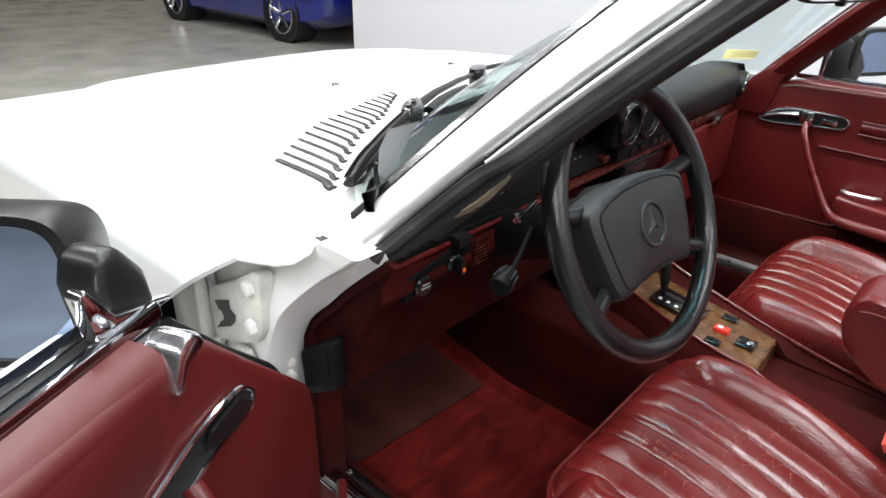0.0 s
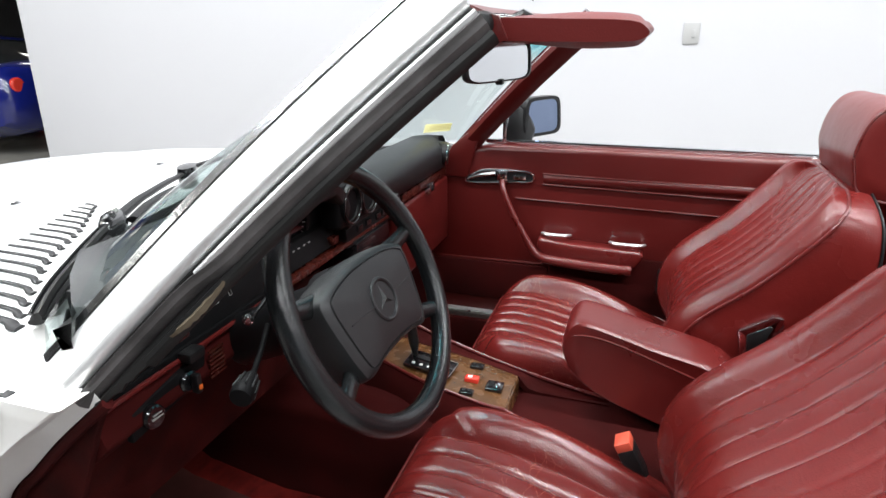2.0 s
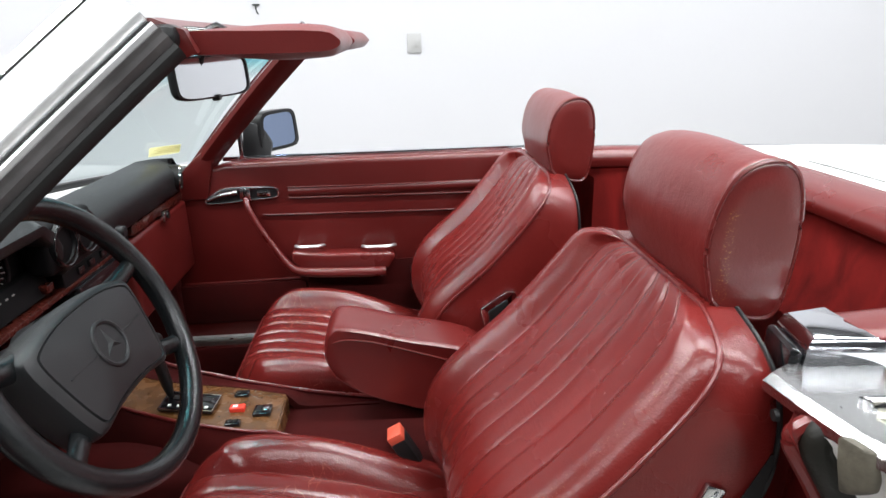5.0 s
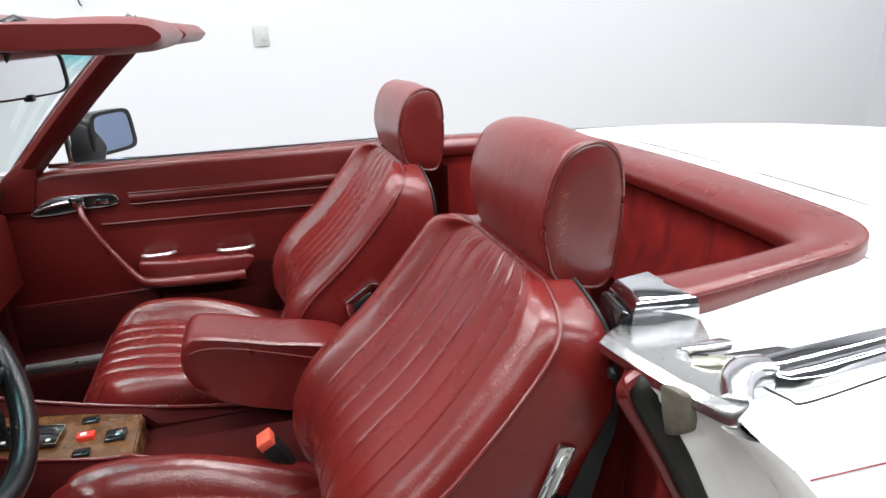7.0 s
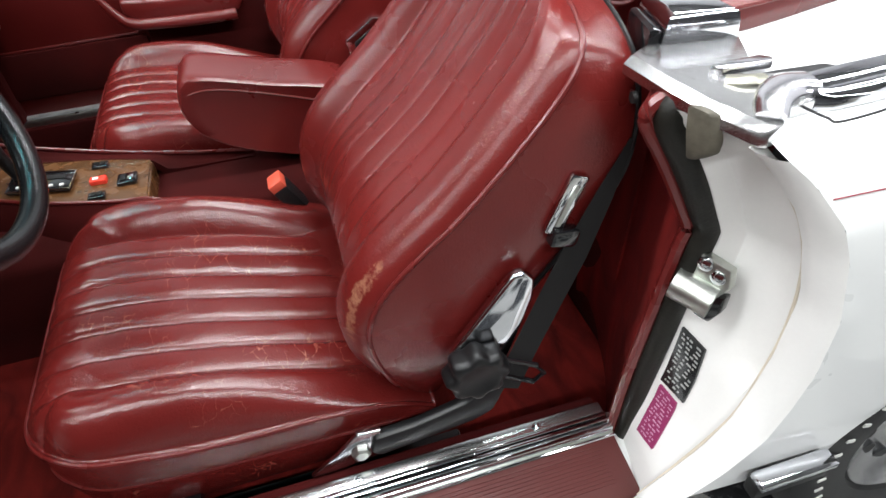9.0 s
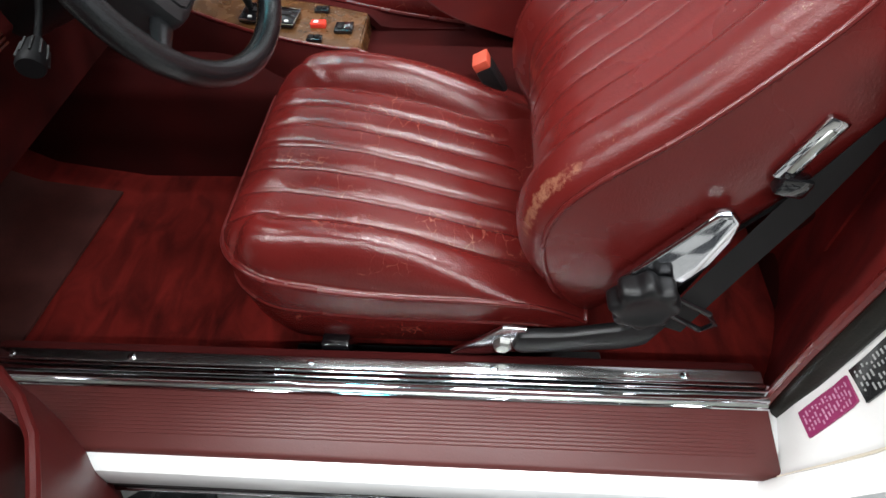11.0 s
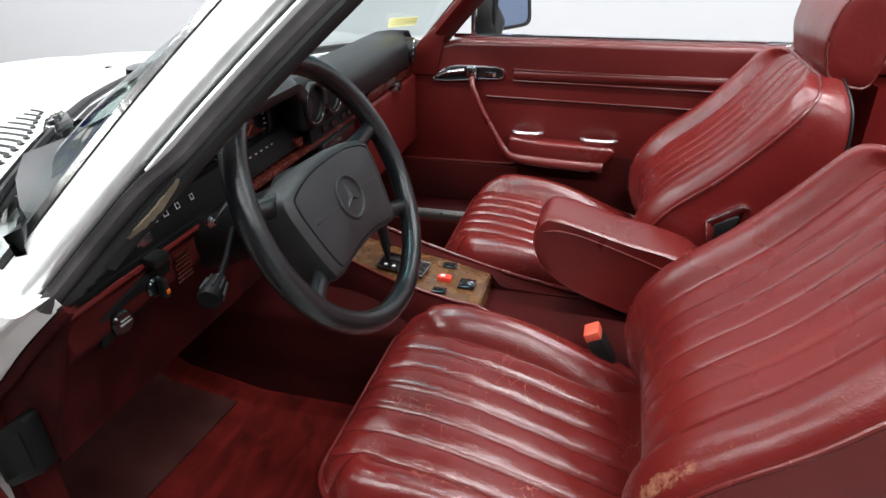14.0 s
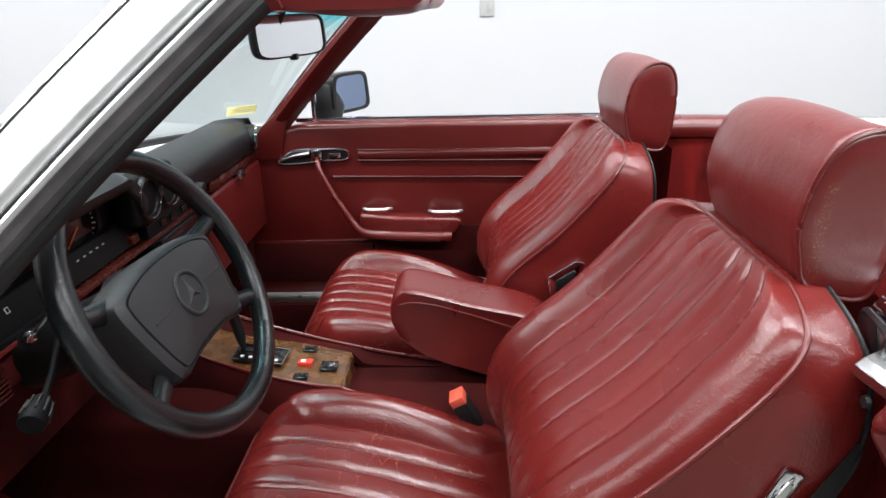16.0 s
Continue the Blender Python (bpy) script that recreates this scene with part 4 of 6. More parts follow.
    for h, k in ((0, 0.86), (0.004, 0.98), (0.008, 1.0), (0.022, 1.0), (0.028, 0.98), (0.032, 0.92), (0.0345, 0.82), (0.0350, 0.66), (0.0335, 0.60), (0.0335, 0.02)):
        lobes.append([c + Vector((0, s * h, 0)) + Vector((math.cos(a), 0, math.sin(a))) * (0.0415 + 0.0038 * math.cos(8 * a) * sstep(0.62, 0.9, k)) * k for a in [2 * math.pi * q / 96 for q in range(96)]])
    part("recliner_knob", Geo().loft(lobes), HOUSING, st, sharp=60)
    part("recliner_arm", Geo().prism([P(x, 0.258, z) for x, z in ((0.200, 0.402), (0.266, 0.407), (0.34, 0.426), (0.375, 0.460), (0.405, 0.455), (0.380, 0.392), (0.35, 0.378), (0.265, 0.366), (0.205, 0.357), (0.192, 0.37))], (0, s * 0.02, 0), 0.006, 2), HOUSING, st)
    part("arm_bracket", Geo().prism([P(x, 0.262, z) for x, z in ((0.100, 0.341), (0.145, 0.378), (0.178, 0.414), (0.212, 0.412), (0.212, 0.380), (0.200, 0.352), (0.15, 0.342))], (0, s * 0.008, 0), 0.002), PITTED, st)
    part("bracket_bolt", Geo().disc(P(0.178, 0.268, 0.372), (0, s, 0), [(0, 0.014), (0.008, 0.014), (0.011, 0.010), (0.011, 0.001)], 6), STEEL, st)
    part("belt_loop", Geo().tube([P(0.385, 0.29, 0.526), P(0.435, 0.295, 0.497), P(0.447, 0.295, 0.475), P(0.433, 0.292, 0.458), P(0.390, 0.288, 0.485)], 0.004, 8, loop=True), GLOSSBLACK, st)
    latch = part("backrest_latch", Geo().box((-0.0125, -0.006, -0.042), (0.0125, 0.006, 0.042), 0.004, 2, Matrix.Translation(P(0.474, 0.257, 0.737)) @ Matrix.Rotation(radians(22), 4, "Y")), CHROME, st)
    part("latch_slot", Geo().box((-0.005, -0.0075, -0.030), (0.005, 0.0075, 0.030), 0.002, 1, Matrix.Translation(P(0.474, 0.257, 0.737)) @ Matrix.Rotation(radians(22), 4, "Y")), STEEL, st)
    part("latch_foot", Geo().box((-0.018, -0.010, -0.014), (0.018, 0.010, 0.012), 0.005, 2, Matrix.Translation(P(0.474, 0.260, 0.692)) @ Matrix.Rotation(radians(14), 4, "Y")), GLOSSBLACK, st)


fittings(near_seat, -0.375, -1)
fittings(far_seat, 0.376, 1)
part("chrome_side_plate", Geo().prism([(0.335, 0.108, 0.660), (0.395, 0.108, 0.700), (0.415, 0.108, 0.697), (0.418, 0.108, 0.680), (0.395, 0.108, 0.61), (0.345, 0.108, 0.60)], (0, 0.016, 0), 0.004), CHROME, far_seat)
part("side_plate_inlay", Geo().prism([(0.352, 0.104, 0.655), (0.392, 0.104, 0.680), (0.398, 0.104, 0.676), (0.380, 0.104, 0.625), (0.356, 0.104, 0.618)], (0, 0.012, 0), 0.002), BLACK, far_seat)
# belts and buckles
def strap(pts, width, name, label):
    rings = []
    for p, q in zip(pts, width):
        p, q = Vector(p), Vector(q)
        rings.append([p - q, p + q, p + q + Vector((0.0015, 0.002, 0)), p - q + Vector((0.0015, 0.002, 0))])
    return part(name, Geo().loft(rings), BELT, car, label)


strap([(0.394, -0.664, 0.455), (0.418, -0.661, 0.52), (0.440, -0.655, 0.565), (0.487, -0.643, 0.660), (0.524, -0.634, 0.738), (0.556, -0.622, 0.80)], [(0.0185, 0, -0.009)] * 4 + [(0.012, 0, -0.006), (0.003, 0, -0.0015)], "seat_belt", "black webbing seat belt beside the driver's seat")
for y0 in (-0.118, 0.118):
    bk = part("belt_buckle", Geo().box((-0.016, -0.022, -0.055), (0.016, 0.022, 0.045), 0.006, 2, Matrix.Translation((0.160 if y0 < 0 else 0.19, y0, 0.463 if y0 < 0 else 0.45)) @ Matrix.Rotation(radians(-28), 4, "Y")), BLACK, car, "black belt buckle with an orange-red button")
    part("release_button", Geo().box((-0.015, -0.020, 0.040), (0.015, 0.020, 0.060), 0.003, 2, Matrix.Translation((0.160 if y0 < 0 else 0.19, y0, 0.463 if y0 < 0 else 0.45)) @ Matrix.Rotation(radians(-28), 4, "Y")), BUCKLERED, bk)
part("belt_tongue", Geo().box((0.19, 0.63, 0.50), (0.24, 0.66, 0.58), 0.01, 2), BLACK, car)

# -- mirrors and visors inside --


def rounded(w, h, r=0.3, n=40, taper=0.0):
    out = []
    for k in range(n):
        a = 2 * math.pi * k / n
        ca, sa = math.cos(a), math.sin(a)
        x, z = math.copysign(abs(ca) ** r, ca) * w, math.copysign(abs(sa) ** r, sa) * h
        out.append((x * (1 - taper * z / h), z))
    return out


def mirror_body(name, centre, face, w, h, depth, material, glass_mat, label, parent, up=(0, 0, 1), taper=0.0, rim=0.905):
    """A mirror whose glass faces along face."""
    n = Vector(face).normalized()
    s = Vector(up).cross(n).normalized()
    u = n.cross(s)
    c = Vector(centre)
    o = rounded(w, h, 0.38, 48, taper)

    def rg(k, d, e=0.0):
        return [c + s * x * k + u * z * k + n * d for x, z in o]
    body = part(name, Geo().loft([rg(0.55, -depth), rg(0.85, -depth * 0.85), rg(0.98, -depth * 0.45), rg(1.0, -0.004), rg(0.985, 0.002), rg(rim + 0.025, 0.003), rg(rim, -0.002), rg(0.3, -0.002)]), material, parent, label)
    part("mirror_glass", Geo().loft([rg(rim, -0.0018), rg(rim, 0.0002)]), glass_mat, body)
    return body


mir = mirror_body("interior_mirror", (-0.146, -0.005, 1.184), (0.937, -0.35, 0.06), 0.108, 0.036, 0.022, BLACK, MIRROR, "black-framed interior rear-view mirror", car)
part("dipping_tab", Geo().box((-0.153, -0.012, 1.143), (-0.139, 0.008, 1.154), 0.003), BLACK, mir)
part("mirror_stem", Geo().tube([(-0.165, -0.03, 1.20), (-0.150, -0.02, 1.235), (-0.125, -0.02, 1.255)], 0.007, 10), BLACK, mir)


def visor(y0, y1, tip, name):
    """A folded-back padded visor between two places across the car."""
    rings = []
    for k in range(13):
        q = k / 12
        y = y0 + (y1 - y0) * q
        e = min(1.0, 6 * min(q, 1 - q) + 0.35)
        x0, x1 = -0.060, tip[0] + (tip[1] - tip[0]) * q
        rings.append([Vector((x, y, z)) for x, z in ((x0, 1.250), ((x0 + x1) / 2, 1.246 + 0.012 * e), (x1 - 0.020, 1.244 + 0.012 * e), (x1 - 0.004, 1.239 + 0.008 * e), (x1, 1.236), (x1 - 0.006, 1.234 - 0.009 * e), (x1 - 0.022, 1.232 - 0.012 * e), ((x0 + x1) / 2, 1.232 - 0.013 * e), (x0, 1.230))])
    return part(name, Geo().loft([[p for p in smooth(r, 3, loop=True)] for r in rings]), VISORHIDE, car, "red leather sun visor folded back")


v1 = visor(-0.46, -0.03, (0.112, 0.100), "sun_visor")
v2 = visor(0.03, 0.46, (0.100, 0.112), "sun_visor")
for v, y in ((v1, -0.44), (v2, 0.44)):
    part("visor_pivot", Geo().tube([(-0.06, y * 1.03, 1.250), (-0.045, y * 1.0, 1.250), (-0.02, y * 0.95, 1.246)], 0.007, 10), GLOSSBLACK, v)
part("visor_clip", Geo().tube([(-0.05, -0.40, 1.248), (-0.03, -0.395, 1.257), (-0.015, -0.39, 1.248)], 0.005, 8), GLOSSBLACK, v1)
# -- bonnet and wings --
HX, HZ = [-2.35, -2.2, -1.9, -1.6, -1.15, -0.60], [0.62, 0.72, 0.825, 0.862, 0.887, 0.905]


def bonnet_z(x, y):
    return interp(HX, HZ, x) - 0.035 * (abs(y) / 0.74) ** 3 - 0.010 * sstep(0.45, 0.6, abs(y))


bon = part("bonnet", Geo().sheet(lambda u, v: (-0.60 - 1.70 * u - 0.06 * (1 - (2 * v - 1) ** 2), -0.715 + 1.43 * v, bonnet_z(-0.60 - 1.70 * u - 0.06 * (1 - (2 * v - 1) ** 2), -0.715 + 1.43 * v)), 110, 90, (0, 0, -0.02)), WHITE, car, "white bonnet with a slotted air intake")
SLOT_Y, SLOT_X = [-0.607, -0.554, -0.506, -0.44, -0.386, -0.33, -0.277, -0.221, -0.168], [-0.817, -0.85, -0.876, -0.907, -0.92, -0.939, -0.961, -0.979, -1.0]
TAIL_Y, TAIL_X = [-0.631, -0.612, -0.574, -0.544, -0.519, -0.481, -0.443, -0.406, -0.37, -0.328, -0.196], [-0.633, -0.650, -0.683, -0.705, -0.723, -0.753, -0.778, -0.797, -0.817, -0.842, -0.949]
for k in range(17):
    ya, yb = -0.607 + 0.0272 * k, -0.631 + 0.0270 * k
    xa, xb = interp(SLOT_Y, SLOT_X, ya), interp(TAIL_Y, TAIL_X, yb)
    slot = [(xb + (xa - xb) * f, yb + (ya - yb) * g, bonnet_z(xb + (xa - xb) * f, yb + (ya - yb) * g) + 0.0016) for f, g in ((0, 0), (0.06, 0.03), (0.14, 0.36), (0.22, 0.52), (0.5, 0.76), (1, 1))]
    part("intake_slot", Geo().tube(smooth(slot, 4), lambda u, k=k: (0.0092 if k == 0 else 0.0062) * (1 - 0.30 * u) * (1 - 0.35 * k / 16), 8, flat=0.45), DARK, bon)
rear_seam = [(-0.826, -0.645), (-0.838, -0.625), (-0.880, -0.565), (-0.912, -0.495), (-0.940, -0.42), (-0.965, -0.34), (-0.985, -0.25), (-1.0, -0.12), (-1.003, 0), (-1.0, 0.12), (-0.985, 0.25), (-0.94, 0.42), (-0.88, 0.565), (-0.826, 0.645)]
part("bonnet_seam", Geo().tube(smooth([(x, y, bonnet_z(x, y) + 0.0001) for x, y in rear_seam], 5), 0.0011, 6), SEAMGREY, bon)
for s in (-1, 1):
    part("bonnet_seam", Geo().tube([(-0.826 - 0.0725 * k, s * (0.645 - 0.0083 * k), bonnet_z(-0.826 - 0.0725 * k, 0.645 - 0.0083 * k) + 0.0002) for k in range(17)], 0.0012, 6), SEAMGREY, bon)
part("washer_jet", Geo().box((-1.150, -0.225, 0.886), (-1.135, -0.205, 0.896), 0.003), PITTED, bon)
part("washer_jet", Geo().box((-1.150, 0.205, 0.886), (-1.135, 0.225, 0.896), 0.003), PITTED, bon)


def wing(s):
    def fn(u, v):
        zz = 0.868 - 0.085 * (1 - math.cos(min(1, v / 0.55) * math.pi / 2)) - max(0, v - 0.55) / 0.45 * 0.48
        x0 = max(-0.84, -0.575 - 1.45 * max(0, 0.858 - zz))
        x = x0 + (-2.295 - x0) * u
        top = bonnet_z(x, 0.72) + 0.002 - 0.006 * u
        a = min(1, v / 0.55) * math.pi / 2
        y = 0.721 + 0.150 * math.sin(a) - 0.05 * sstep(0.85, 1, u)
        z = top - 0.085 * (1 - math.cos(a))
        if v > 0.55:
            z -= (v - 0.55) / 0.45 * 0.48
            ax = (x + 1.27) / 0.36
            if abs(ax) < 1:
                z = max(z, 0.30 + 0.36 * math.sqrt(1 - ax * ax))
        return (x, s * y, z)
    return fn


for s in (-1, 1):
    w = part("front_wing", Geo().sheet(wing(s), 60, 30, (0, -s * 0.006, -0.006)), WHITE, car, "white front wing")
    part("indicator_lens", Geo().box((-2.33, s * 0.78 - 0.06, 0.60), (-2.20, s * 0.78 + 0.06, 0.70), 0.02, 2), ORANGE, w)
part("front_panel", Geo().box((-2.42, -0.83, 0.30), (-2.25, 0.83, 0.70), 0.03, 2), WHITE, car)
# scuttle between bonnet and glass
def scuttle(u, v):
    y = -0.748 + 1.496 * v
    x0 = interp([-0.755, -0.715, -0.60, -0.36, 0, 0.36, 0.60, 0.715, 0.755], [-0.435, -0.475, -0.585, -0.675, -0.71, -0.665, -0.565, -0.475, -0.435], y)
    x, z = x0 + (-0.76 - x0) * u, 0.893 - 0.012 * u - 0.030 * sstep(0.68, 0.755, abs(y))
    return (x, y, z + (min(z, bonnet_z(x, y) - 0.002) - z) * sstep(0.0, 0.45, u))


part("scuttle", Geo().sheet(scuttle, 12, 40, (0, 0, -0.006)), WHITE, car)
for s in (-1, 1):
    part("scuttle_corner", Geo().prism([(-0.515, s * 0.738, 0.872), (-0.58, s * 0.725, 0.872), (-0.632, s * 0.77, 0.860), (-0.632, s * 0.815, 0.846), (-0.585, s * 0.834, 0.840), (-0.53, s * 0.812, 0.843), (-0.508, s * 0.797, 0.848), (-0.500, s * 0.775, 0.858)], (0, 0, 0.007), 0.003), WHITE, car)
    part("flap_bolt", Geo().disc((-0.535, s * 0.795, 0.857), (0, s * 0.3, 1), [(0, 0.009), (0.003, 0.009), (0.005, 0.006), (0.005, 0.001)], 6), WHITE, car)
    part("corner_gap", Geo().box((-0.516, min(s * 0.744, s * 0.757), 0.862), (-0.500, max(s * 0.744, s * 0.757), 0.8735), 0.002), DARK, car)

# -- front door posts --
for s in (-1, 1):
    edge_o = smooth([(-0.425, 0.872, 0), (-0.50, 0.812, 0), (-0.565, 0.73, 0), (-0.605, 0.62, 0), (-0.622, 0.45, 0), (-0.625, 0.15, 0)], 6)
    line = [(p.x, p.y) for p in edge_o] + [(-0.86, 0.15), (-0.86, 0.84), (-0.56, 0.872)]

    edge_i = smooth([(-0.418, 0.860, 0), (-0.495, 0.792, 0), (-0.552, 0.735, 0), (-0.602, 0.684, 0), (-0.627, 0.60, 0), (-0.632, 0.15, 0)], 6)
    inner = [(p.x, p.y) for p in edge_i] + [(-0.86, 0.15), (-0.86, 0.84), (-0.56, 0.872)]

    def lean(z):
        return 0.80 - 0.038 * sstep(0.74, 0.872, z)
    post = part("door_post", Geo().loft([[Vector((x + dx, s * (lean(z) + dy), z)) for x, z in line] for dx, dy in ((-0.006, 0.0), (-0.002, -0.002), (0.0, -0.007), (0.0, -0.045))] + [[Vector((x, s * 0.715, z)) for x, z in inner]]), JAMBWHITE, car, "white front door post with hinges")
    edge_l = smooth([(-0.412, s * 0.712, 0.856), (-0.489, s * 0.711, 0.787), (-0.546, s * 0.710, 0.730), (-0.596, s * 0.709, 0.679), (-0.620, s * 0.706, 0.60), (-0.624, s * 0.70, 0.45), (-0.624, s * 0.695, 0.34)], 6)
    part("red_edge_trim", Geo().tube(edge_l, 0.007, 8), VELOUR, post)
    if s < 0:
        plate = part("door_hinge", Geo().prism([(x, -0.786, z) for x, z in ((-0.712, 0.742), (-0.641, 0.780), (-0.595, 0.811), (-0.578, 0.811), (-0.572, 0.800), (-0.580, 0.720), (-0.598, 0.692), (-0.641, 0.670), (-0.738, 0.634), (-0.745, 0.700))], (0, -0.025, 0), 0.004, 2), GRUBBY, post)
        for x, z in ((-0.600, 0.785), (-0.604, 0.719)):
            part("hinge_bolt", Geo().disc((x, -0.811, z), (0, -1, 0), [(0, 0.013), (0.006, 0.013), (0.008, 0.010), (0.008, 0.001)], 6), JAMBWHITE, plate)
        # Flat near-black patch paints the shade of a hollow in the hinge.
        part("hinge_recess", Geo().prism([(x, -0.8112, z) for x, z in ((-0.708, 0.719), (-0.664, 0.738), (-0.664, 0.722), (-0.650, 0.716), (-0.654, 0.704), (-0.669, 0.689), (-0.713, 0.667), (-0.690, 0.694))], (0, -0.001, 0)), DARK, plate)
        part("hinge_pin", Geo().disc((-0.696, -0.812, 0.698), (0, -1, 0), [(0, 0.010), (0.004, 0.009), (0.004, 0.001)], 10), GRUBBY, plate)
        part("hinge_knuckle", Geo().tube([(-0.735, -0.818, 0.64), (-0.735, -0.818, 0.775)], 0.011, 12), GRUBBY, plate)
        part("check_bracket", Geo().prism([(x, -0.800, z) for x, z in ((-0.670, 0.652), (-0.632, 0.660), (-0.612, 0.63), (-0.62, 0.575), (-0.665, 0.575))], (0, -0.008, 0), 0.002), GRUBBY, post)
        part("wing_shut_panel", Geo().box((-0.905, -0.798, 0.30), (-0.742, -0.788, 0.80), 0.003), JAMBWHITE, post)
        check = part("door_check", Geo().box((-0.640, -0.768, 0.540), (-0.611, -0.738, 0.635), 0.006, 2), GRUBBY, post)
        for z in (0.625, 0.598, 0.570):
            part("check_roller", Geo().disc((-0.613, -0.753, z), (1, -0.5, 0.1), [(0, 0.010), (0.01, 0.010), (0.012, 0.006), (0.012, 0.001)], 12), GRUBBY, check)
        part("post_vent", Geo().prism([(x, -0.728, z) for x, z in ((-0.618, 0.620), (-0.612, 0.630), (-0.540, 0.684), (-0.531, 0.680), (-0.530, 0.598), (-0.538, 0.588), (-0.602, 0.546), (-0.614, 0.550))], (0, 0.024, 0), 0.004, 2), PANELBLACK, post)
        part("vent_opening", Geo().prism([(x, -0.7285, z) for x, z in ((-0.603, 0.617), (-0.545, 0.662), (-0.543, 0.602), (-0.602, 0.562))], (0, -0.001, 0)), PANELBLACK, post)
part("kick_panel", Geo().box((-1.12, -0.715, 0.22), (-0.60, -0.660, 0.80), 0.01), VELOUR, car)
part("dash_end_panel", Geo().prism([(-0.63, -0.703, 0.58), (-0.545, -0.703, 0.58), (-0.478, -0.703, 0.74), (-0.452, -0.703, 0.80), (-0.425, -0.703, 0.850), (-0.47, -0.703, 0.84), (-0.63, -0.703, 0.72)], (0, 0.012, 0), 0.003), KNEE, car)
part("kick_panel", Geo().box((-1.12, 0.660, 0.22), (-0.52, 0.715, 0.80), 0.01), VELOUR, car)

# -- windscreen --
PB0, PT0 = Vector((-0.42, -0.76, 0.88)), Vector((-0.02, -0.52, 1.265))
NB0, NT0 = Vector((-0.436, -0.726, 0.851)), Vector((-0.038, -0.550, 1.249))
PD = (PT0 - PB0).normalized()
PO = Vector((-0.15, -0.85, 0.40))
PO = (PO - PD * PO.dot(PD)).normalized()
PF0 = PO.cross(PD)


def pil(k, f, o, s=-1):
    """A place on a pillar: k along it, f forward, o outward; s the side of the car."""
    bow = 0.010 * math.sin(max(0, min(1, k)) * math.pi)
    foot, head = (NB0, NT0) if s < 0 else (PB0, PT0)
    p = foot + (head - foot) * k + PF0 * (f + bow * 0.4) + PO * (o + bow)
    return Vector((p.x if s < 0 else p.x, p.y if s < 0 else -p.y, p.z))


def pillar_strip(name, section, material, s, parent=None, k0=-0.03, k1=1.0, label="", n=16):
    rings = [[pil(k0 + (k1 - k0) * q / n, f, o, s) for f, o in section] for q in range(n + 1)]
    return part(name, Geo().loft(rings), material, parent or car, label)


for s in (-1, 1):
    fw = 0.080 if s < 0 else 0.030
    pl = pillar_strip("windscreen_pillar", [(0.036 if s < 0 else 0.026, 0.0), (0.044 if s < 0 else 0.028, 0.006), (fw - 0.010, 0.006), (fw, -0.002), (fw, -0.022), (0.02, -0.030), (0.022, -0.006)], WHITE, s, label="white windscreen pillar with chrome trim and rubber seal")
    pillar_strip("chrome_trim", [(0.0195, -0.004), (0.0200, 0.004), (0.0225, 0.0085), (0.027, 0.0105), (0.033, 0.010), (0.0365, 0.007), (0.038, 0.001), (0.028, -0.012)], BRIGHTTRIM, s, pl)
    pillar_strip("rubber_seal", [(0.0145, -0.006), (0.0150, 0.000), (0.0165, 0.0015), (0.0185, 0.0015), (0.0197, -0.001), (0.0198, -0.012)], RUBBER, s, pl, 0.0)
    pillar_strip("inner_chrome", [(0.0055, -0.006), (0.0062, 0.003), (0.009, 0.006), (0.0122, 0.006), (0.0142, 0.002), (0.0144, -0.010)], BRIGHTTRIM, s, pl, 0.35)
    sealr = []
    for q in range(25):
        k = q / 24
        w = 0.0120 + 0.002 * sstep(0.10, 0.48, k)
        sealr.append([pil(k, 0.0052 + 0.009 * sstep(0.42, 0.30, k) - w * a, o, s) for a, o in ((0, -0.006), (0.0, 0.0), (0.08, 0.005), (0.30, 0.008), (0.42, 0.004), (0.50, 0.003), (0.80, 0.001), (0.97, -0.006), (1.0, -0.013), (0.9, -0.02), (0.1, -0.02))])
    part("roof_seal", Geo().loft(sealr), OLDSEAL, pl)
    pillar_strip("inner_seal", [(-0.005, -0.012), (-0.009, -0.0075), (-0.014, -0.0085), (-0.017, -0.013), (-0.017, -0.022), (-0.005, -0.022)], RUBBER, s, pl, 0.16)
    pillar_strip("glass_gasket", [(fw - 0.001, -0.010), (fw, 0.000), (fw + 0.0014, -0.001), (fw + 0.0014, -0.012)], RUBBER, s, pl)
    pillar_strip("gasket_chrome", [(fw + 0.0015, -0.010), (fw + 0.0019, -0.001), (fw + 0.0135, -0.003), (fw + 0.0145, -0.012)], PITTED, s, pl)
    pillar_strip("pillar_cover", [(0.016, -0.022), (0.045, -0.048), (0.07, -0.052), (0.092, -0.045), (0.095, -0.030), (0.06, -0.022)] if s < 0 else [(-0.014, -0.022), (-0.016, -0.034), (-0.002, -0.042), (0.018, -0.044), (0.034, -0.040), (0.042, -0.026)], VINYL, s, pl, -0.10 if s > 0 else 0.0, 0.98)
seal_low = []
for q in range(25):
    k = 0.02 + 0.38 * q / 24
    w = 0.010 + 0.007 * math.sin(math.pi * q / 24) + 0.005 * noise.noise(Vector((q * 0.9, 0, 0)))
    seal_low.append((k, w))
part("perished_seal", Geo().loft([[pil(k, 0.0, -0.010), pil(k, 0.002 - w * 0.5, -0.008), pil(k, 0.002 - w, -0.012), pil(k, 0.002 - w, -0.015), pil(k, 0.0, -0.018)] for k, w in seal_low]), RUBBER, car, "torn dark rubber seal along the pillar")
torn = []
for q in range(15):
    k = 0.235 + 0.145 * q / 14
    e = math.sin(math.pi * q / 14)
    a = 0.002 + 0.003 * noise.noise(Vector((q * 1.3, 2, 0)))
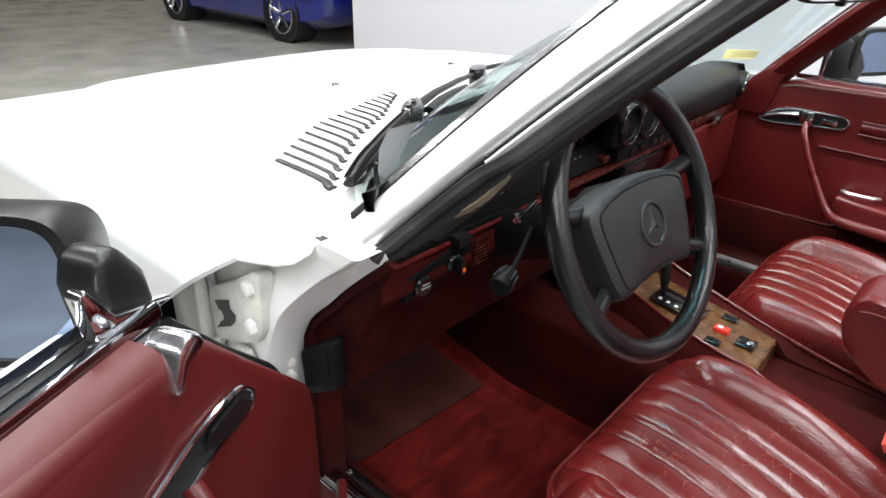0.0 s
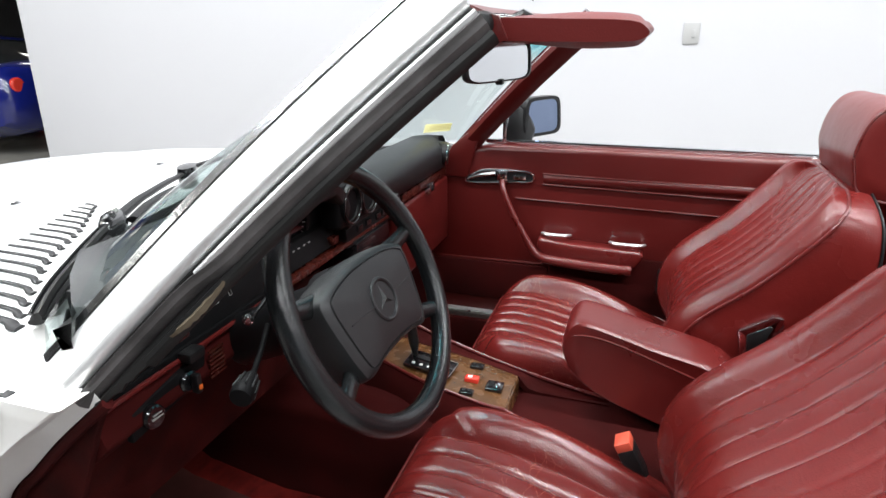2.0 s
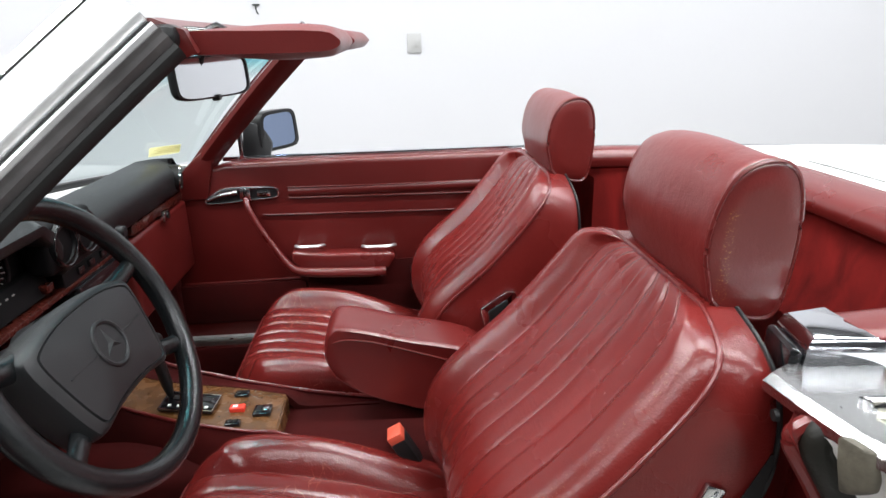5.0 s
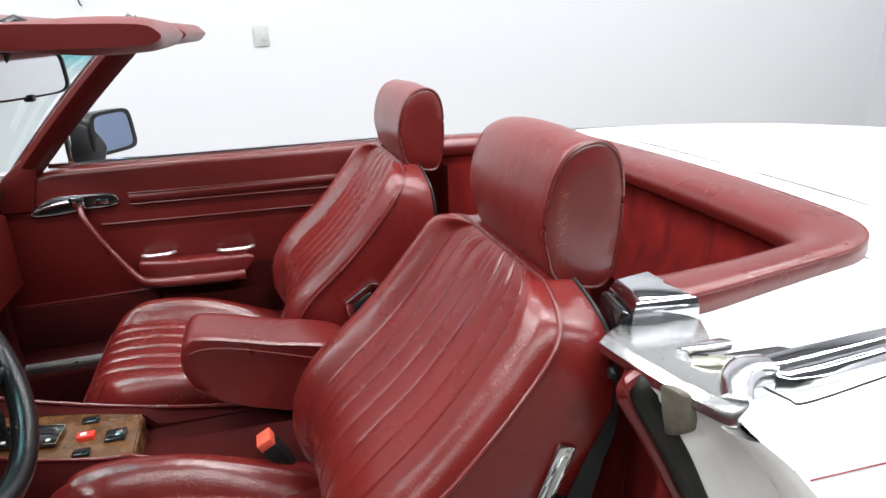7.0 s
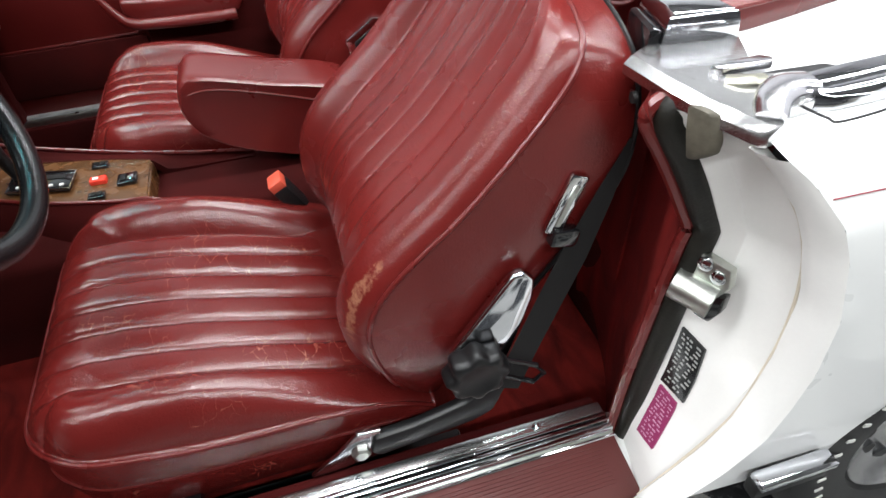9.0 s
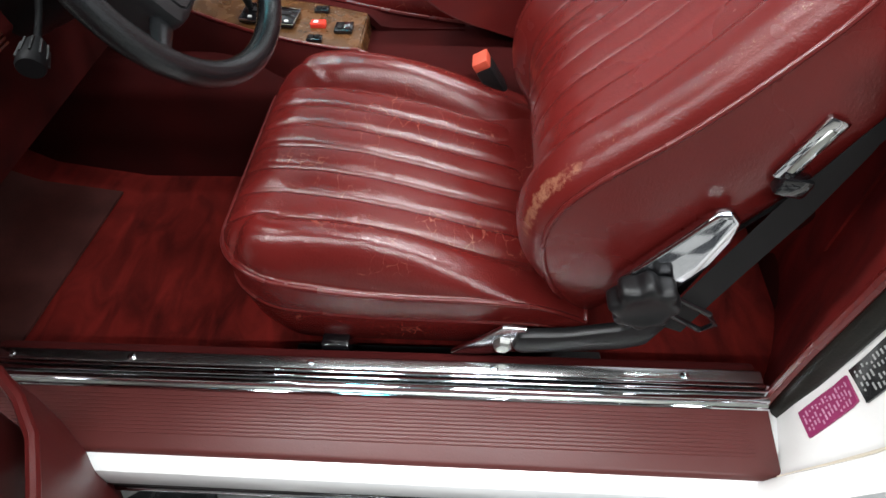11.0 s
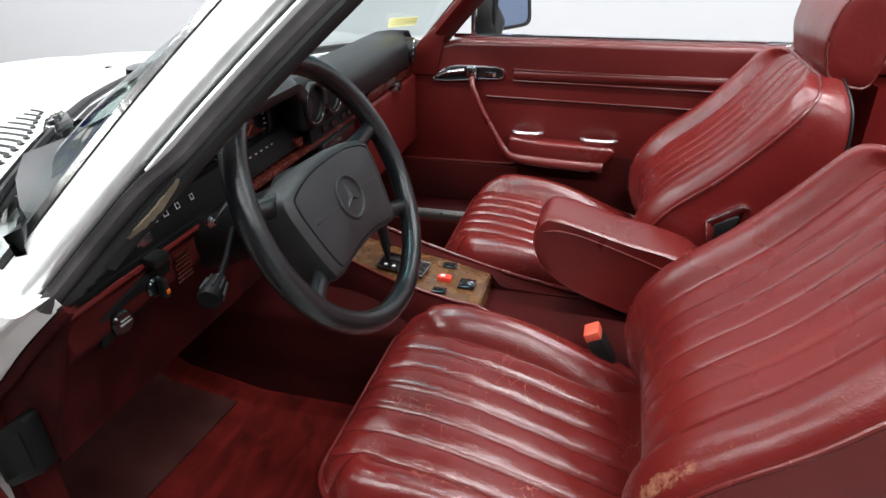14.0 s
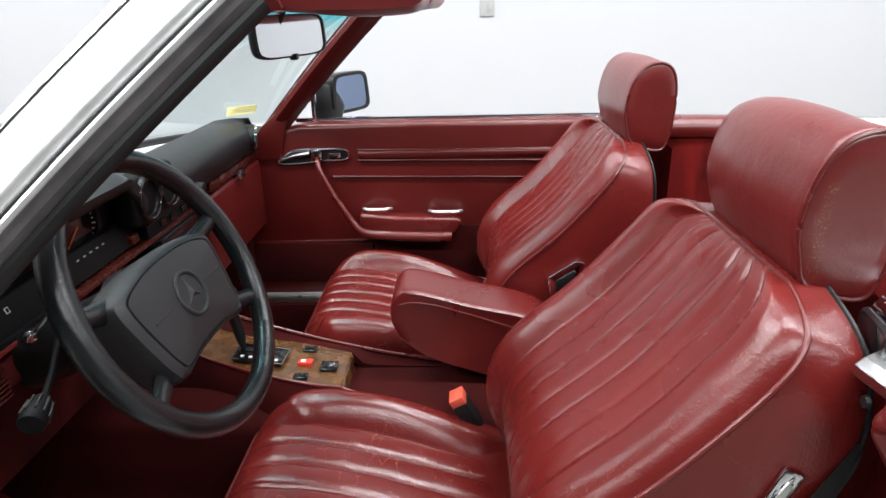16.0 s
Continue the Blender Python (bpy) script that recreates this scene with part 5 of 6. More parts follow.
    b = 0.004 + 0.007 * e + 0.002 * noise.noise(Vector((q * 1.1, 7, 0)))
    torn.append([pil(k, -0.012 - a, -0.007), pil(k, -0.012 - (a + b) / 2, -0.0045), pil(k, -0.012 - b, -0.009), pil(k, -0.012 - a, -0.014)])
part("torn_lining", Geo().loft(torn), CREAM, car, "torn cream lining at the pillar's seal")

BASE = smooth([(-0.485, -0.715, 0.905), (-0.595, -0.60, 0.912), (-0.685, -0.36, 0.928), (-0.720, 0, 0.934), (-0.675, 0.36, 0.926), (-0.575, 0.60, 0.912), (-0.438, 0.768, 0.905)], 8)
TOP = smooth([(-0.095, -0.500, 1.252), (-0.115, -0.40, 1.255), (-0.140, -0.22, 1.257), (-0.150, 0, 1.258), (-0.140, 0.22, 1.257), (-0.110, 0.40, 1.255), (-0.068, 0.552, 1.252)], 8)


def screen(u, v):
    i = v * (len(BASE) - 1)
    a, b = BASE[min(int(i), len(BASE) - 1)], TOP[min(int(i), len(TOP) - 1)]
    p = a.lerp(b, u)
    return p + Vector((-0.02, 0, 0.02)) * math.sin(u * math.pi)


ws = part("windscreen_glass", Geo().sheet(screen, 10, 48), SCREEN, car, "clear windscreen with a green shade band")
ws.visible_shadow = False
part("header_rail", Geo().loft([[p + Vector(d) for d in ((-0.012, 0, -0.004), (0.0, 0, 0.012), (0.03, 0, 0.012), (0.06, 0, 0.0), (0.07, 0, -0.022), (0.04, 0, -0.032), (0.0, 0, -0.024))] for p in TOP]), VINYL, car, "red trimmed windscreen header rail")
part("header_chrome", Geo().tube([p + Vector((-0.010, 0, -0.004)) for p in TOP[3:]], 0.006, 8), CHROME, car)
part("header_seal", Geo().tube([p + Vector((0.040, 0, -0.003)) for p in TOP[3:]], 0.008, 8), RUBBER, car)
part("cowl_seal", Geo().tube([p + Vector((-0.012, 0, -0.012)) for p in BASE[7:-3]], 0.012, 8, flat=0.8), RUBBER, car)
# latch at the header's end
part("header_latch", Geo().box((-0.078, -0.510, 1.232), (-0.040, -0.472, 1.258), 0.010, 2), BLACK, car)
# wipers
cowl = [(-0.531, -0.682, 0.922), (-0.566, -0.628, 0.930), (-0.606, -0.558, 0.935), (-0.640, -0.490, 0.942), (-0.662, -0.440, 0.947)]
wp = part("wiper", Geo().tube(smooth(cowl, 6), lambda u: 0.009 + 0.006 * sstep(0.0, 0.4, u), 12, flat=0.5), BLACK, car, "black windscreen wipers resting below the glass")
part("wiper_blade", Geo().tube(smooth([(x + 0.012, y - 0.006, z + 0.010) for x, y, z in cowl], 6), 0.0045, 6, flat=1.6), RUBBER, wp)
part("blade_rib", Geo().tube(smooth([(x - 0.010, y + 0.002, z + 0.008) for x, y, z in cowl], 6), 0.0025, 6), GLOSSBLACK, wp)
part("wiper_bracket", Geo().box((-0.552, -0.684, 0.866), (-0.538, -0.664, 0.912), 0.004, 2), JAMBWHITE, wp)
lump = part("wiper_pivot", Geo().loft([[Vector((-0.672, -0.418, 0.948)) + Vector((-0.55, 0.80, 0.0)) * a * k + Vector((0.80, 0.55, 0)) * b * k + Vector((0, 0, h)) for a, b in [(0.052 * math.cos(q * math.pi / 10) + 0.006 * math.cos(q * 0.9), 0.022 * math.sin(q * math.pi / 10)) for q in range(20)]] for k, h in ((0.9, -0.03), (1.0, 0.0), (0.95, 0.010), (0.75, 0.016), (0.2, 0.018))]), GLOSSBLACK, wp)
for a, r in ((-0.030, 0.007), (-0.004, 0.009), (0.026, 0.007)):
    part("pivot_nut", Geo().disc((-0.672 - 0.55 * a, -0.418 + 0.80 * a, 0.962), (-0.2, -0.2, 1), [(0, r), (0.008, r * 0.9), (0.010, r * 0.5), (0.010, 0.001)], 10), STEEL if a > 0 else GLOSSBLACK, lump)
for a, b in (((-0.680, -0.400, 0.955), (-0.790, -0.115, 0.957)), ((-0.664, -0.385, 0.948), (-0.735, -0.200, 0.953))):
    pa, pb = Vector(a), Vector(b)
    part("wiper_arm", Geo().tube([pa, pa.lerp(pb, 0.3) + Vector((0, 0, 0.006)), pa.lerp(pb, 0.7) + Vector((0, 0, 0.004)), pb], lambda u: 0.011 - 0.004 * u, 8, flat=0.6), BLACK, wp)
part("wiper_pivot", Geo().loft([[Vector((-0.805, -0.078, 0.955)) + Vector((-0.42, 0.90, 0.0)) * a * k + Vector((0.90, 0.42, 0)) * b * k + Vector((0, 0, h)) for a, b in [(0.042 * math.cos(q * math.pi / 10), 0.020 * math.sin(q * math.pi / 10)) for q in range(20)]] for k, h in ((0.9, -0.03), (1.0, 0.0), (0.9, 0.012), (0.3, 0.014))]), GLOSSBLACK, wp)
part("wiper_arm", Geo().tube([(-0.815, -0.06, 0.958), (-0.805, 0.08, 0.962), (-0.76, 0.28, 0.958)], lambda u: 0.010 - 0.004 * u, 8, flat=0.6), BLACK, wp)
# inspection sticker on the glass, low on the far side
part("sticker", Geo().prism([(-0.513, 0.598, 0.948), (-0.497, 0.572, 0.975), (-0.448, 0.668, 0.968), (-0.462, 0.690, 0.943)], (0.005, -0.003, 0.003)), STICKER, car, "small yellow inspection sticker")
for k in range(4):
    f = 0.2 + 0.2 * k
    part("sticker_line", Geo().tube([Vector((-0.507, 0.597, 0.952)).lerp(Vector((-0.491, 0.571, 0.979)), f).lerp(Vector((-0.456, 0.687, 0.947)).lerp(Vector((-0.442, 0.665, 0.972)), f), 0.1 + 0.1 * (k % 2)), Vector((-0.456, 0.687, 0.947)).lerp(Vector((-0.442, 0.665, 0.972)), f)], 0.0013, 4), STICKERINK, car)

part("pillar_foot", Geo().prism([(x, 0.690, z) for x, z in ((-0.52, 0.80), (-0.40, 0.80), (-0.375, 0.90), (-0.345, 0.955), (-0.37, 0.965), (-0.45, 0.90))], (0, 0.065, 0), 0.006, 2), VINYL, car)
# -- passenger door --
def far_door():
    y = 0.70
    out = [(-0.60, 0.30), (-0.60, 0.62), (-0.545, 0.74), (-0.46, 0.84), (-0.40, 0.888), (-0.34, 0.903), (0.0, 0.906), (0.70, 0.906), (0.72, 0.88), (0.72, 0.30)]
    d = part("passenger_door", Geo().prism([(x, y, z) for x, z in out], (0, 0.055, 0), 0.016, 3), VINYL, car, "closed passenger door with red trim, armrest and chrome handle")
    part("outer_skin", Geo().sheet(lambda u, v: (-0.60 + 1.32 * u, 0.757 + 0.11 * math.sin(v * 1.57), 0.895 - 0.25 * (1 - math.cos(v * 1.57)) - 0.3 * sstep(0.9, 1, v)), 8, 14, (0, -0.01, 0)), WHITE, d)
    part("belt_chrome", Geo().box((-0.36, 0.757, 0.898), (0.72, 0.772, 0.914), 0.003), CHROME, d)
    # upper padded bead and pressed lines
    for (x0, z0), (x1, z1) in (((-0.165, 0.826), (0.52, 0.818)), ((-0.165, 0.794), (0.52, 0.786)), ((-0.246, 0.745), (0.52, 0.733))):
        part("pressed_line", Geo().tube([(x0, 0.699, z0), (x0 + 0.02, 0.696, z0), (x1, 0.696, z1)], 0.0035, 8, flat=0.8), VINYL, d)
    part("padded_bead", Geo().loft([[Vector((x, 0.699 - a, z)) for a, z in ((0, 0.796), (0.006, 0.802), (0.008, 0.811), (0.006, 0.820), (0, 0.825), (-0.004, 0.81))] for x in (-0.163, 0.1, 0.52)]), VINYL, d)
    part("pressed_line", Geo().tube([(-0.51, 0.697, 0.532), (-0.30, 0.696, 0.534), (-0.16, 0.697, 0.536), (-0.14, 0.698, 0.55)], 0.004, 8), VINYL, d)
    part("kick_pad", Geo().box((-0.56, 0.688, 0.40), (-0.135, 0.702, 0.530), 0.006, 2), VELOUR, d)
    part("lower_carpet", Geo().box((-0.13, 0.692, 0.32), (0.70, 0.702, 0.585), 0.005), VELOUR, d)
    # handle bezel
    bez = smooth([(-0.408, 0.790, 0), (-0.385, 0.812, 0), (-0.345, 0.828, 0), (-0.270, 0.830, 0), (-0.203, 0.826, 0), (-0.200, 0.800, 0), (-0.270, 0.794, 0), (-0.36, 0.786, 0)], 4, loop=True)
    part("handle_bezel", Geo().tube([(p.x, 0.696, p.y) for p in bez], 0.004, 8, up=(0, 1, 0), loop=True), CHROME, d)
    part("handle_recess", Geo().loft([[Vector((p.x, 0.6985, p.y)) for p in bez], [Vector((p.x, 0.7005, p.y)) for p in bez]]), DARK, d)
    part("handle_lever", Geo().tube(smooth([(-0.400, 0.692, 0.797), (-0.36, 0.688, 0.812), (-0.31, 0.688, 0.820)], 5), lambda u: 0.004 + 0.004 * u, 8), BRUSHED, d)
    part("strap_mount", Geo().box((-0.305, 0.682, 0.797), (-0.272, 0.700, 0.829), 0.005, 2), CHROME, d)
    part("lock_button", Geo().box((-0.255, 0.688, 0.803), (-0.215, 0.699, 0.819), 0.003), CHROME, d)
    # pull strap and armrest
    st = smooth([(-0.288, 0.682, 0.800), (-0.278, 0.664, 0.772), (-0.250, 0.655, 0.715), (-0.215, 0.650, 0.655), (-0.180, 0.646, 0.602), (-0.145, 0.642, 0.578), (-0.06, 0.640, 0.570), (0.05, 0.640, 0.566), (0.115, 0.642, 0.566)], 6)
    part("door_armrest", Geo().tube(st, lambda u: 0.0085 + 0.0075 * sstep(0.25, 0.8, u), 12), LEATHER, d)
    part("armrest_pad", Geo().prism([(-0.165, 0.700, 0.640), (-0.05, 0.700, 0.628), (0.135, 0.700, 0.624), (0.150, 0.700, 0.612), (0.125, 0.700, 0.570), (-0.13, 0.700, 0.576), (-0.165, 0.700, 0.605)], (0, -0.060, 0), 0.012, 3), LEATHER, d)
    for x0, x1, z in ((-0.157, -0.072, 0.648), (0.047, 0.146, 0.638)):
        part("chrome_grip", Geo().tube(smooth([(x0, 0.690, z - 0.006), (x0 + 0.008, 0.668, z), (x0 + 0.02, 0.655, z + 0.002), (x1 - 0.02, 0.655, z + 0.002), (x1 - 0.006, 0.668, z), (x1, 0.690, z - 0.006)], 4), 0.0062, 10, flat=0.8), BRIGHTTRIM, d)
    # mirror outside
    mm = mirror_body("door_mirror", (-0.200, 0.862, 0.976), (0.86, -0.50, 0.02), 0.088, 0.062, 0.085, BLACK, BLUEMIRROR, "black door mirror with bluish glass", d, taper=0.06, rim=0.82)
    part("mirror_foot", Geo().prism([(-0.30, 0.765, 0.905), (-0.22, 0.765, 0.905), (-0.215, 0.80, 0.94), (-0.24, 0.80, 1.0), (-0.29, 0.77, 1.02)], (0.0, 0.025, 0), 0.005), BLACK, d)
    part("quarter_post", Geo().box((-0.305, 0.745, 0.905), (-0.292, 0.760, 0.985), 0.003), CHROME, d)
    return d


far_door()


def far_sill(s):
    g = part("sill", Geo().box((-0.64, min(s * 0.66, s * 0.838), 0.262), (0.58, max(s * 0.66, s * 0.838), 0.315), 0.012, 2), WHITE, car, "door sill with chrome tread strips")
    # Plain near-black box; its colour supplies the shade below the sill.
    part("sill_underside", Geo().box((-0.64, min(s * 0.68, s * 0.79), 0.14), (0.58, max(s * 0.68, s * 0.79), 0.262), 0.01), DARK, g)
    for y, w, z, m, nm in ((0.672, 0.010, 0.349, BRUSHED, "chrome_strip"), (0.688, 0.0035, 0.354, CHROME, "chrome_rib"), (0.697, 0.0035, 0.354, CHROME, "chrome_rib"), (0.708, 0.0045, 0.352, CHROME, "chrome_rib")):
        # Far ribs take the paler trim, with the reflected brightness in its colour.
        part(nm, Geo().box((-0.625, s * y - w, 0.31), (0.55, s * y + w, z), 0.0025, 2), m if s < 0 else (BRIGHTTRIM if nm == "chrome_rib" else STEEL), g)
    part("strip_base", Geo().box((-0.625, min(s * 0.664, s * 0.716), 0.30), (0.55, max(s * 0.664, s * 0.716), 0.343), 0.003), STEEL, g)
    part("tread_plate", Geo().prism([(-0.625, s * 0.716, 0.338), (-0.625, s * 0.805, 0.322), (-0.625, s * 0.812, 0.312), (-0.625, s * 0.716, 0.30)], (1.175, 0, 0), 0.003), SILLRED, g)
    part("plate_edging", Geo().tube([(-0.625, s * 0.7175, 0.3395), (0.55, s * 0.7175, 0.3395)], 0.0022, 6), CHROME, g)
    for k in range(11):
        y = 0.727 + 0.0055 * k
        part("tread_rib", Geo().tube([(-0.60, s * y, 0.3375 - (y - 0.716) * 0.18), (0.52, s * y, 0.3375 - (y - 0.716) * 0.18)], 0.0012, 5), SILLRED, g)
    for x in (-0.58, -0.386, -0.108, 0.167, 0.44):
        part("sill_screw", Geo().disc((x, s * 0.6735, 0.349), (0, 0, 1), [(0, 0.006), (0.0015, 0.006), (0.003, 0.004), (0.003, 0.001)], 12), CHROME, g)
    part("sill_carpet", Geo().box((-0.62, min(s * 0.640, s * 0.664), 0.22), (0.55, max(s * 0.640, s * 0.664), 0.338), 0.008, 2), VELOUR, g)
    part("rocker_rubber", Geo().box((-0.64, min(s * 0.80, s * 0.832), 0.243), (0.60, max(s * 0.80, s * 0.832), 0.2615), 0.004, 2), RUBBER, g)
    part("rocker_chrome", Geo().box((-0.64, min(s * 0.815, s * 0.836), 0.236), (0.60, max(s * 0.815, s * 0.836), 0.2428), 0.002), CHROME, g)
    return g


far_sill(-1)
far_sill(1)

# -- open driver's door: built closed, then swung out --
HINGE = Vector((-0.60, -0.82, 0))
SWING = Matrix.Translation(HINGE) @ Matrix.Rotation(radians(-63), 4, "Z") @ Matrix.Translation(-HINGE)


def near_door():
    y = -0.70
    out = [(-0.562, 0.20), (-0.562, 0.64), (-0.554, 0.685), (-0.51, 0.732), (-0.461, 0.783), (-0.41, 0.838), (-0.37, 0.882), (-0.335, 0.898), (0.0, 0.906), (0.48, 0.906), (0.52, 0.88), (0.54, 0.60), (0.50, 0.20)]

    def dp(name, geo, m, parent=None, label=""):
        geo.v = [tuple(SWING @ Vector(p)) for p in geo.v]
        return part(name, geo, m, parent or car, label)
    d = dp("driver_door", Geo().prism([(x, y, z) for x, z in out], (0, -0.05, 0), 0.016, 3), DOORHIDE, None, "open driver's door with red leather trim and chrome handle")
    dp("outer_skin", Geo().sheet(lambda u, v: (-0.59 + 1.16 * u, -0.752 - 0.12 * math.sin(v * 1.57), min(0.893 - 0.25 * (1 - math.cos(v * 1.57)) - 0.36 * sstep(0.9, 1, v), interp([-0.60, -0.56, -0.51, -0.461, -0.41, -0.37], [0.63, 0.665, 0.732, 0.783, 0.838, 0.882], -0.59 + 1.16 * u) - 0.004)), 48, 20, (0, 0.01, 0)), WHITE, d)
    dp("door_frame", Geo().prism([(x * 0.985 - 0.004, -0.752, z * 0.985) for x, z in out], (0, -0.09, 0), 0.004), JAMBWHITE, d)
    dp("belt_chrome", Geo().box((-0.37, -0.762, 0.896), (0.50, -0.750, 0.914), 0.003), CHROME, d)
    dp("window_channel", Geo().box((-0.37, -0.778, 0.892), (0.50, -0.763, 0.910), 0.002), RUBBER, d)
    dp("belt_moulding", Geo().box((-0.37, -0.800, 0.890), (0.50, -0.779, 0.911), 0.004, 2), CHROME, d)
    dp("door_seal", Geo().tube(smooth([(-0.562, -0.758, 0.50), (-0.562, -0.758, 0.65), (-0.548, -0.758, 0.698), (-0.51, -0.758, 0.740), (-0.45, -0.758, 0.802), (-0.38, -0.758, 0.880)], 6), 0.008, 8), RUBBER, d)
    bez = smooth([(-0.414, 0.781, 0), (-0.402, 0.799, 0), (-0.380, 0.809, 0), (-0.319, 0.807, 0), (-0.260, 0.794, 0), (-0.205, 0.782, 0), (-0.200, 0.752, 0), (-0.260, 0.752, 0), (-0.335, 0.766, 0), (-0.398, 0.768, 0)], 4, loop=True)
    dp("handle_bezel", Geo().tube([(p.x, -0.696, p.y) for p in bez], 0.0034, 8, up=(0, 1, 0), loop=True), CHROME, d)
    dp("handle_recess", Geo().loft([[Vector((p.x, -0.6985, p.y)) for p in bez], [Vector((p.x, -0.7005, p.y)) for p in bez]]), DARK, d)
    dp("handle_lever", Geo().loft([[Vector((x, -0.690 - 0.004 * k, z)) for x, z in ((-0.405, 0.780), (-0.385, 0.802), (-0.335, 0.800), (-0.325, 0.784), (-0.37, 0.772))] for k in (0, 1)]), GLOSSBLACK, d)
    roll_section = ((-0.7005, 0.790), (-0.6975, 0.818), (-0.6955, 0.842), (-0.6955, 0.860), (-0.6975, 0.876), (-0.702, 0.889), (-0.709, 0.899), (-0.718, 0.9055), (-0.730, 0.9085), (-0.742, 0.9085), (-0.742, 0.800))
    dp("top_roll", Geo().loft([[Vector((x, min(yy, -0.702 + (yy + 0.702) * k), z)) for yy, z in roll_section] for x, k in ((-0.315, 0.02), (-0.29, 0.25), (-0.26, 0.7), (-0.22, 0.95), (-0.18, 1.0), (0.10, 1.0), (0.48, 1.0))]), DOORHIDE, d)
    st = smooth([(-0.288, -0.682, 0.780), (-0.278, -0.664, 0.760), (-0.250, -0.655, 0.710), (-0.215, -0.650, 0.655), (-0.180, -0.646, 0.602), (-0.145, -0.642, 0.578), (-0.06, -0.640, 0.570), (0.115, -0.642, 0.566)], 6)
    dp("door_armrest", Geo().tube(st, lambda u: 0.011 + 0.005 * sstep(0.5, 0.8, u), 12), DOORHIDE, d)
    dp("armrest_pad", Geo().prism([(-0.165, -0.700, 0.640), (-0.05, -0.700, 0.628), (0.135, -0.700, 0.624), (0.150, -0.700, 0.612), (0.125, -0.700, 0.570), (-0.13, -0.700, 0.576), (-0.165, -0.700, 0.605)], (0, 0.060, 0), 0.012, 3), DOORHIDE, d)
    # map pocket at the bottom, standing off the panel
    pocket = []
    for k in range(9):
        x = -0.585 + 0.06 * k
        off = 0.065 * math.sin(min(1, (k + 0.6) / 3.0) * 1.57)
        pocket.append([Vector((x, y + off, 0.215)), Vector((x, y + off + 0.004, 0.40)), Vector((x, y + off, 0.47)), Vector((x, y + off - 0.012, 0.475)), Vector((x, y + off - 0.012, 0.215))])
    dp("map_pocket", Geo().loft(pocket), DOORHIDE, d)
    dp("pocket_piping", Geo().tube([(-0.585 + 0.06 * k, y + 0.065 * math.sin(min(1, (k + 0.6) / 3.0) * 1.57) - 0.004, 0.478) for k in range(9)], 0.008, 8), DOORHIDE, d)
    # vent triangle and mirror
    dp("quarter_frame", Geo().prism([(-0.40, -0.757, 0.902), (-0.30, -0.757, 0.905), (-0.292, -0.757, 0.960), (-0.300, -0.757, 0.965), (-0.325, -0.757, 0.925)], (0, -0.018, 0), 0.004), CHROME, d)
    dp("corner_bracket", Geo().prism([(-0.352, -0.732, 0.890), (-0.348, -0.732, 0.906), (-0.335, -0.732, 0.913), (-0.318, -0.732, 0.905), (-0.304, -0.732, 0.880), (-0.303, -0.732, 0.866), (-0.314, -0.732, 0.862), (-0.326, -0.732, 0.884)], (0, 0.040, 0), 0.005, 2), PITTED, d)
    # Clear glass given the blue tint, so its colour darkens the reflection.
    mm = mirror_body("door_mirror", tuple(SWING @ Vector((-0.318, -0.906, 0.924))), tuple(SWING.to_3x3() @ Vector((0.957, 0.245, 0.11))), 0.100, 0.078, 0.10, HOUSING, BLUEMIRROR, "black door mirror, glass darkened to imitate a dark reflection", d, taper=0.06, rim=0.86)
    dp("mirror_foot", Geo().prism([(-0.392, -0.768, 0.870), (-0.330, -0.768, 0.870), (-0.324, -0.772, 0.945), (-0.334, -0.772, 0.972), (-0.358, -0.772, 0.976), (-0.384, -0.770, 0.940)], (0.0, -0.050, 0), 0.010, 3), HOUSING, d)
    return d


near_door()

# -- rear door posts and wings --
SEAL = ([0.30, 0.45, 0.60, 0.66, 0.72, 0.80, 0.88, 0.91], [0.575, 0.585, 0.602, 0.610, 0.618, 0.580, 0.535, 0.520], [0.700, 0.700, 0.700, 0.700, 0.700, 0.695, 0.685, 0.680])
EDGE = ([0.30, 0.36, 0.40, 0.44, 0.50, 0.56, 0.62, 0.70, 0.78, 0.82, 0.86, 0.885, 0.91], [0.50, 0.53, 0.57, 0.612, 0.645, 0.66, 0.668, 0.668, 0.652, 0.635, 0.605, 0.578, 0.545], [0.845, 0.856, 0.86, 0.862, 0.866, 0.866, 0.866, 0.862, 0.852, 0.845, 0.826, 0.812, 0.795])
STEPK = ([0, 0.10, 0.45, 0.68, 0.71, 0.76, 0.84, 0.95, 1.0], [0, 0, 0.012, 0.016, 0.012, -0.006, -0.009, -0.006, 0])
ZS = [0.27 + 0.613 * k / 60 for k in range(61)]


def jamb(k, z, s=-1, o=0.0):
    """A place on the rear post: k from the seal to the outer lip, o towards the opening."""
    a = Vector((interp(SEAL[0], SEAL[1], z), s * interp(SEAL[0], SEAL[2], z), z))
    b = Vector((interp(EDGE[0], EDGE[1], z), s * interp(EDGE[0], EDGE[2], z), z))
    q = a.lerp(b, k)
    nrm = Vector((-abs(b.y - a.y), s * abs(b.x - a.x), 0)).normalized()
    return q + Vector((interp(STEPK[0], STEPK[1], k), 0, 0)) + nrm * o


for s in (-1, 1):
    KS = [0, 0.05, 0.10, 0.14, 0.17, 0.2, 0.32, 0.45, 0.56, 0.63, 0.66, 0.69, 0.71, 0.735, 0.76, 0.80, 0.84, 0.90, 0.95, 0.98, 1.0]
    rows = [[jamb(k, z, s) + Vector((0.020 * sstep(0.60, 0.66, z + 0.15 * k) * sstep(0.14, 0.20, k) * sstep(0.69, 0.64, k) * sstep(0.87, 0.83, z), 0, 0)) for k in KS] for z in ZS]
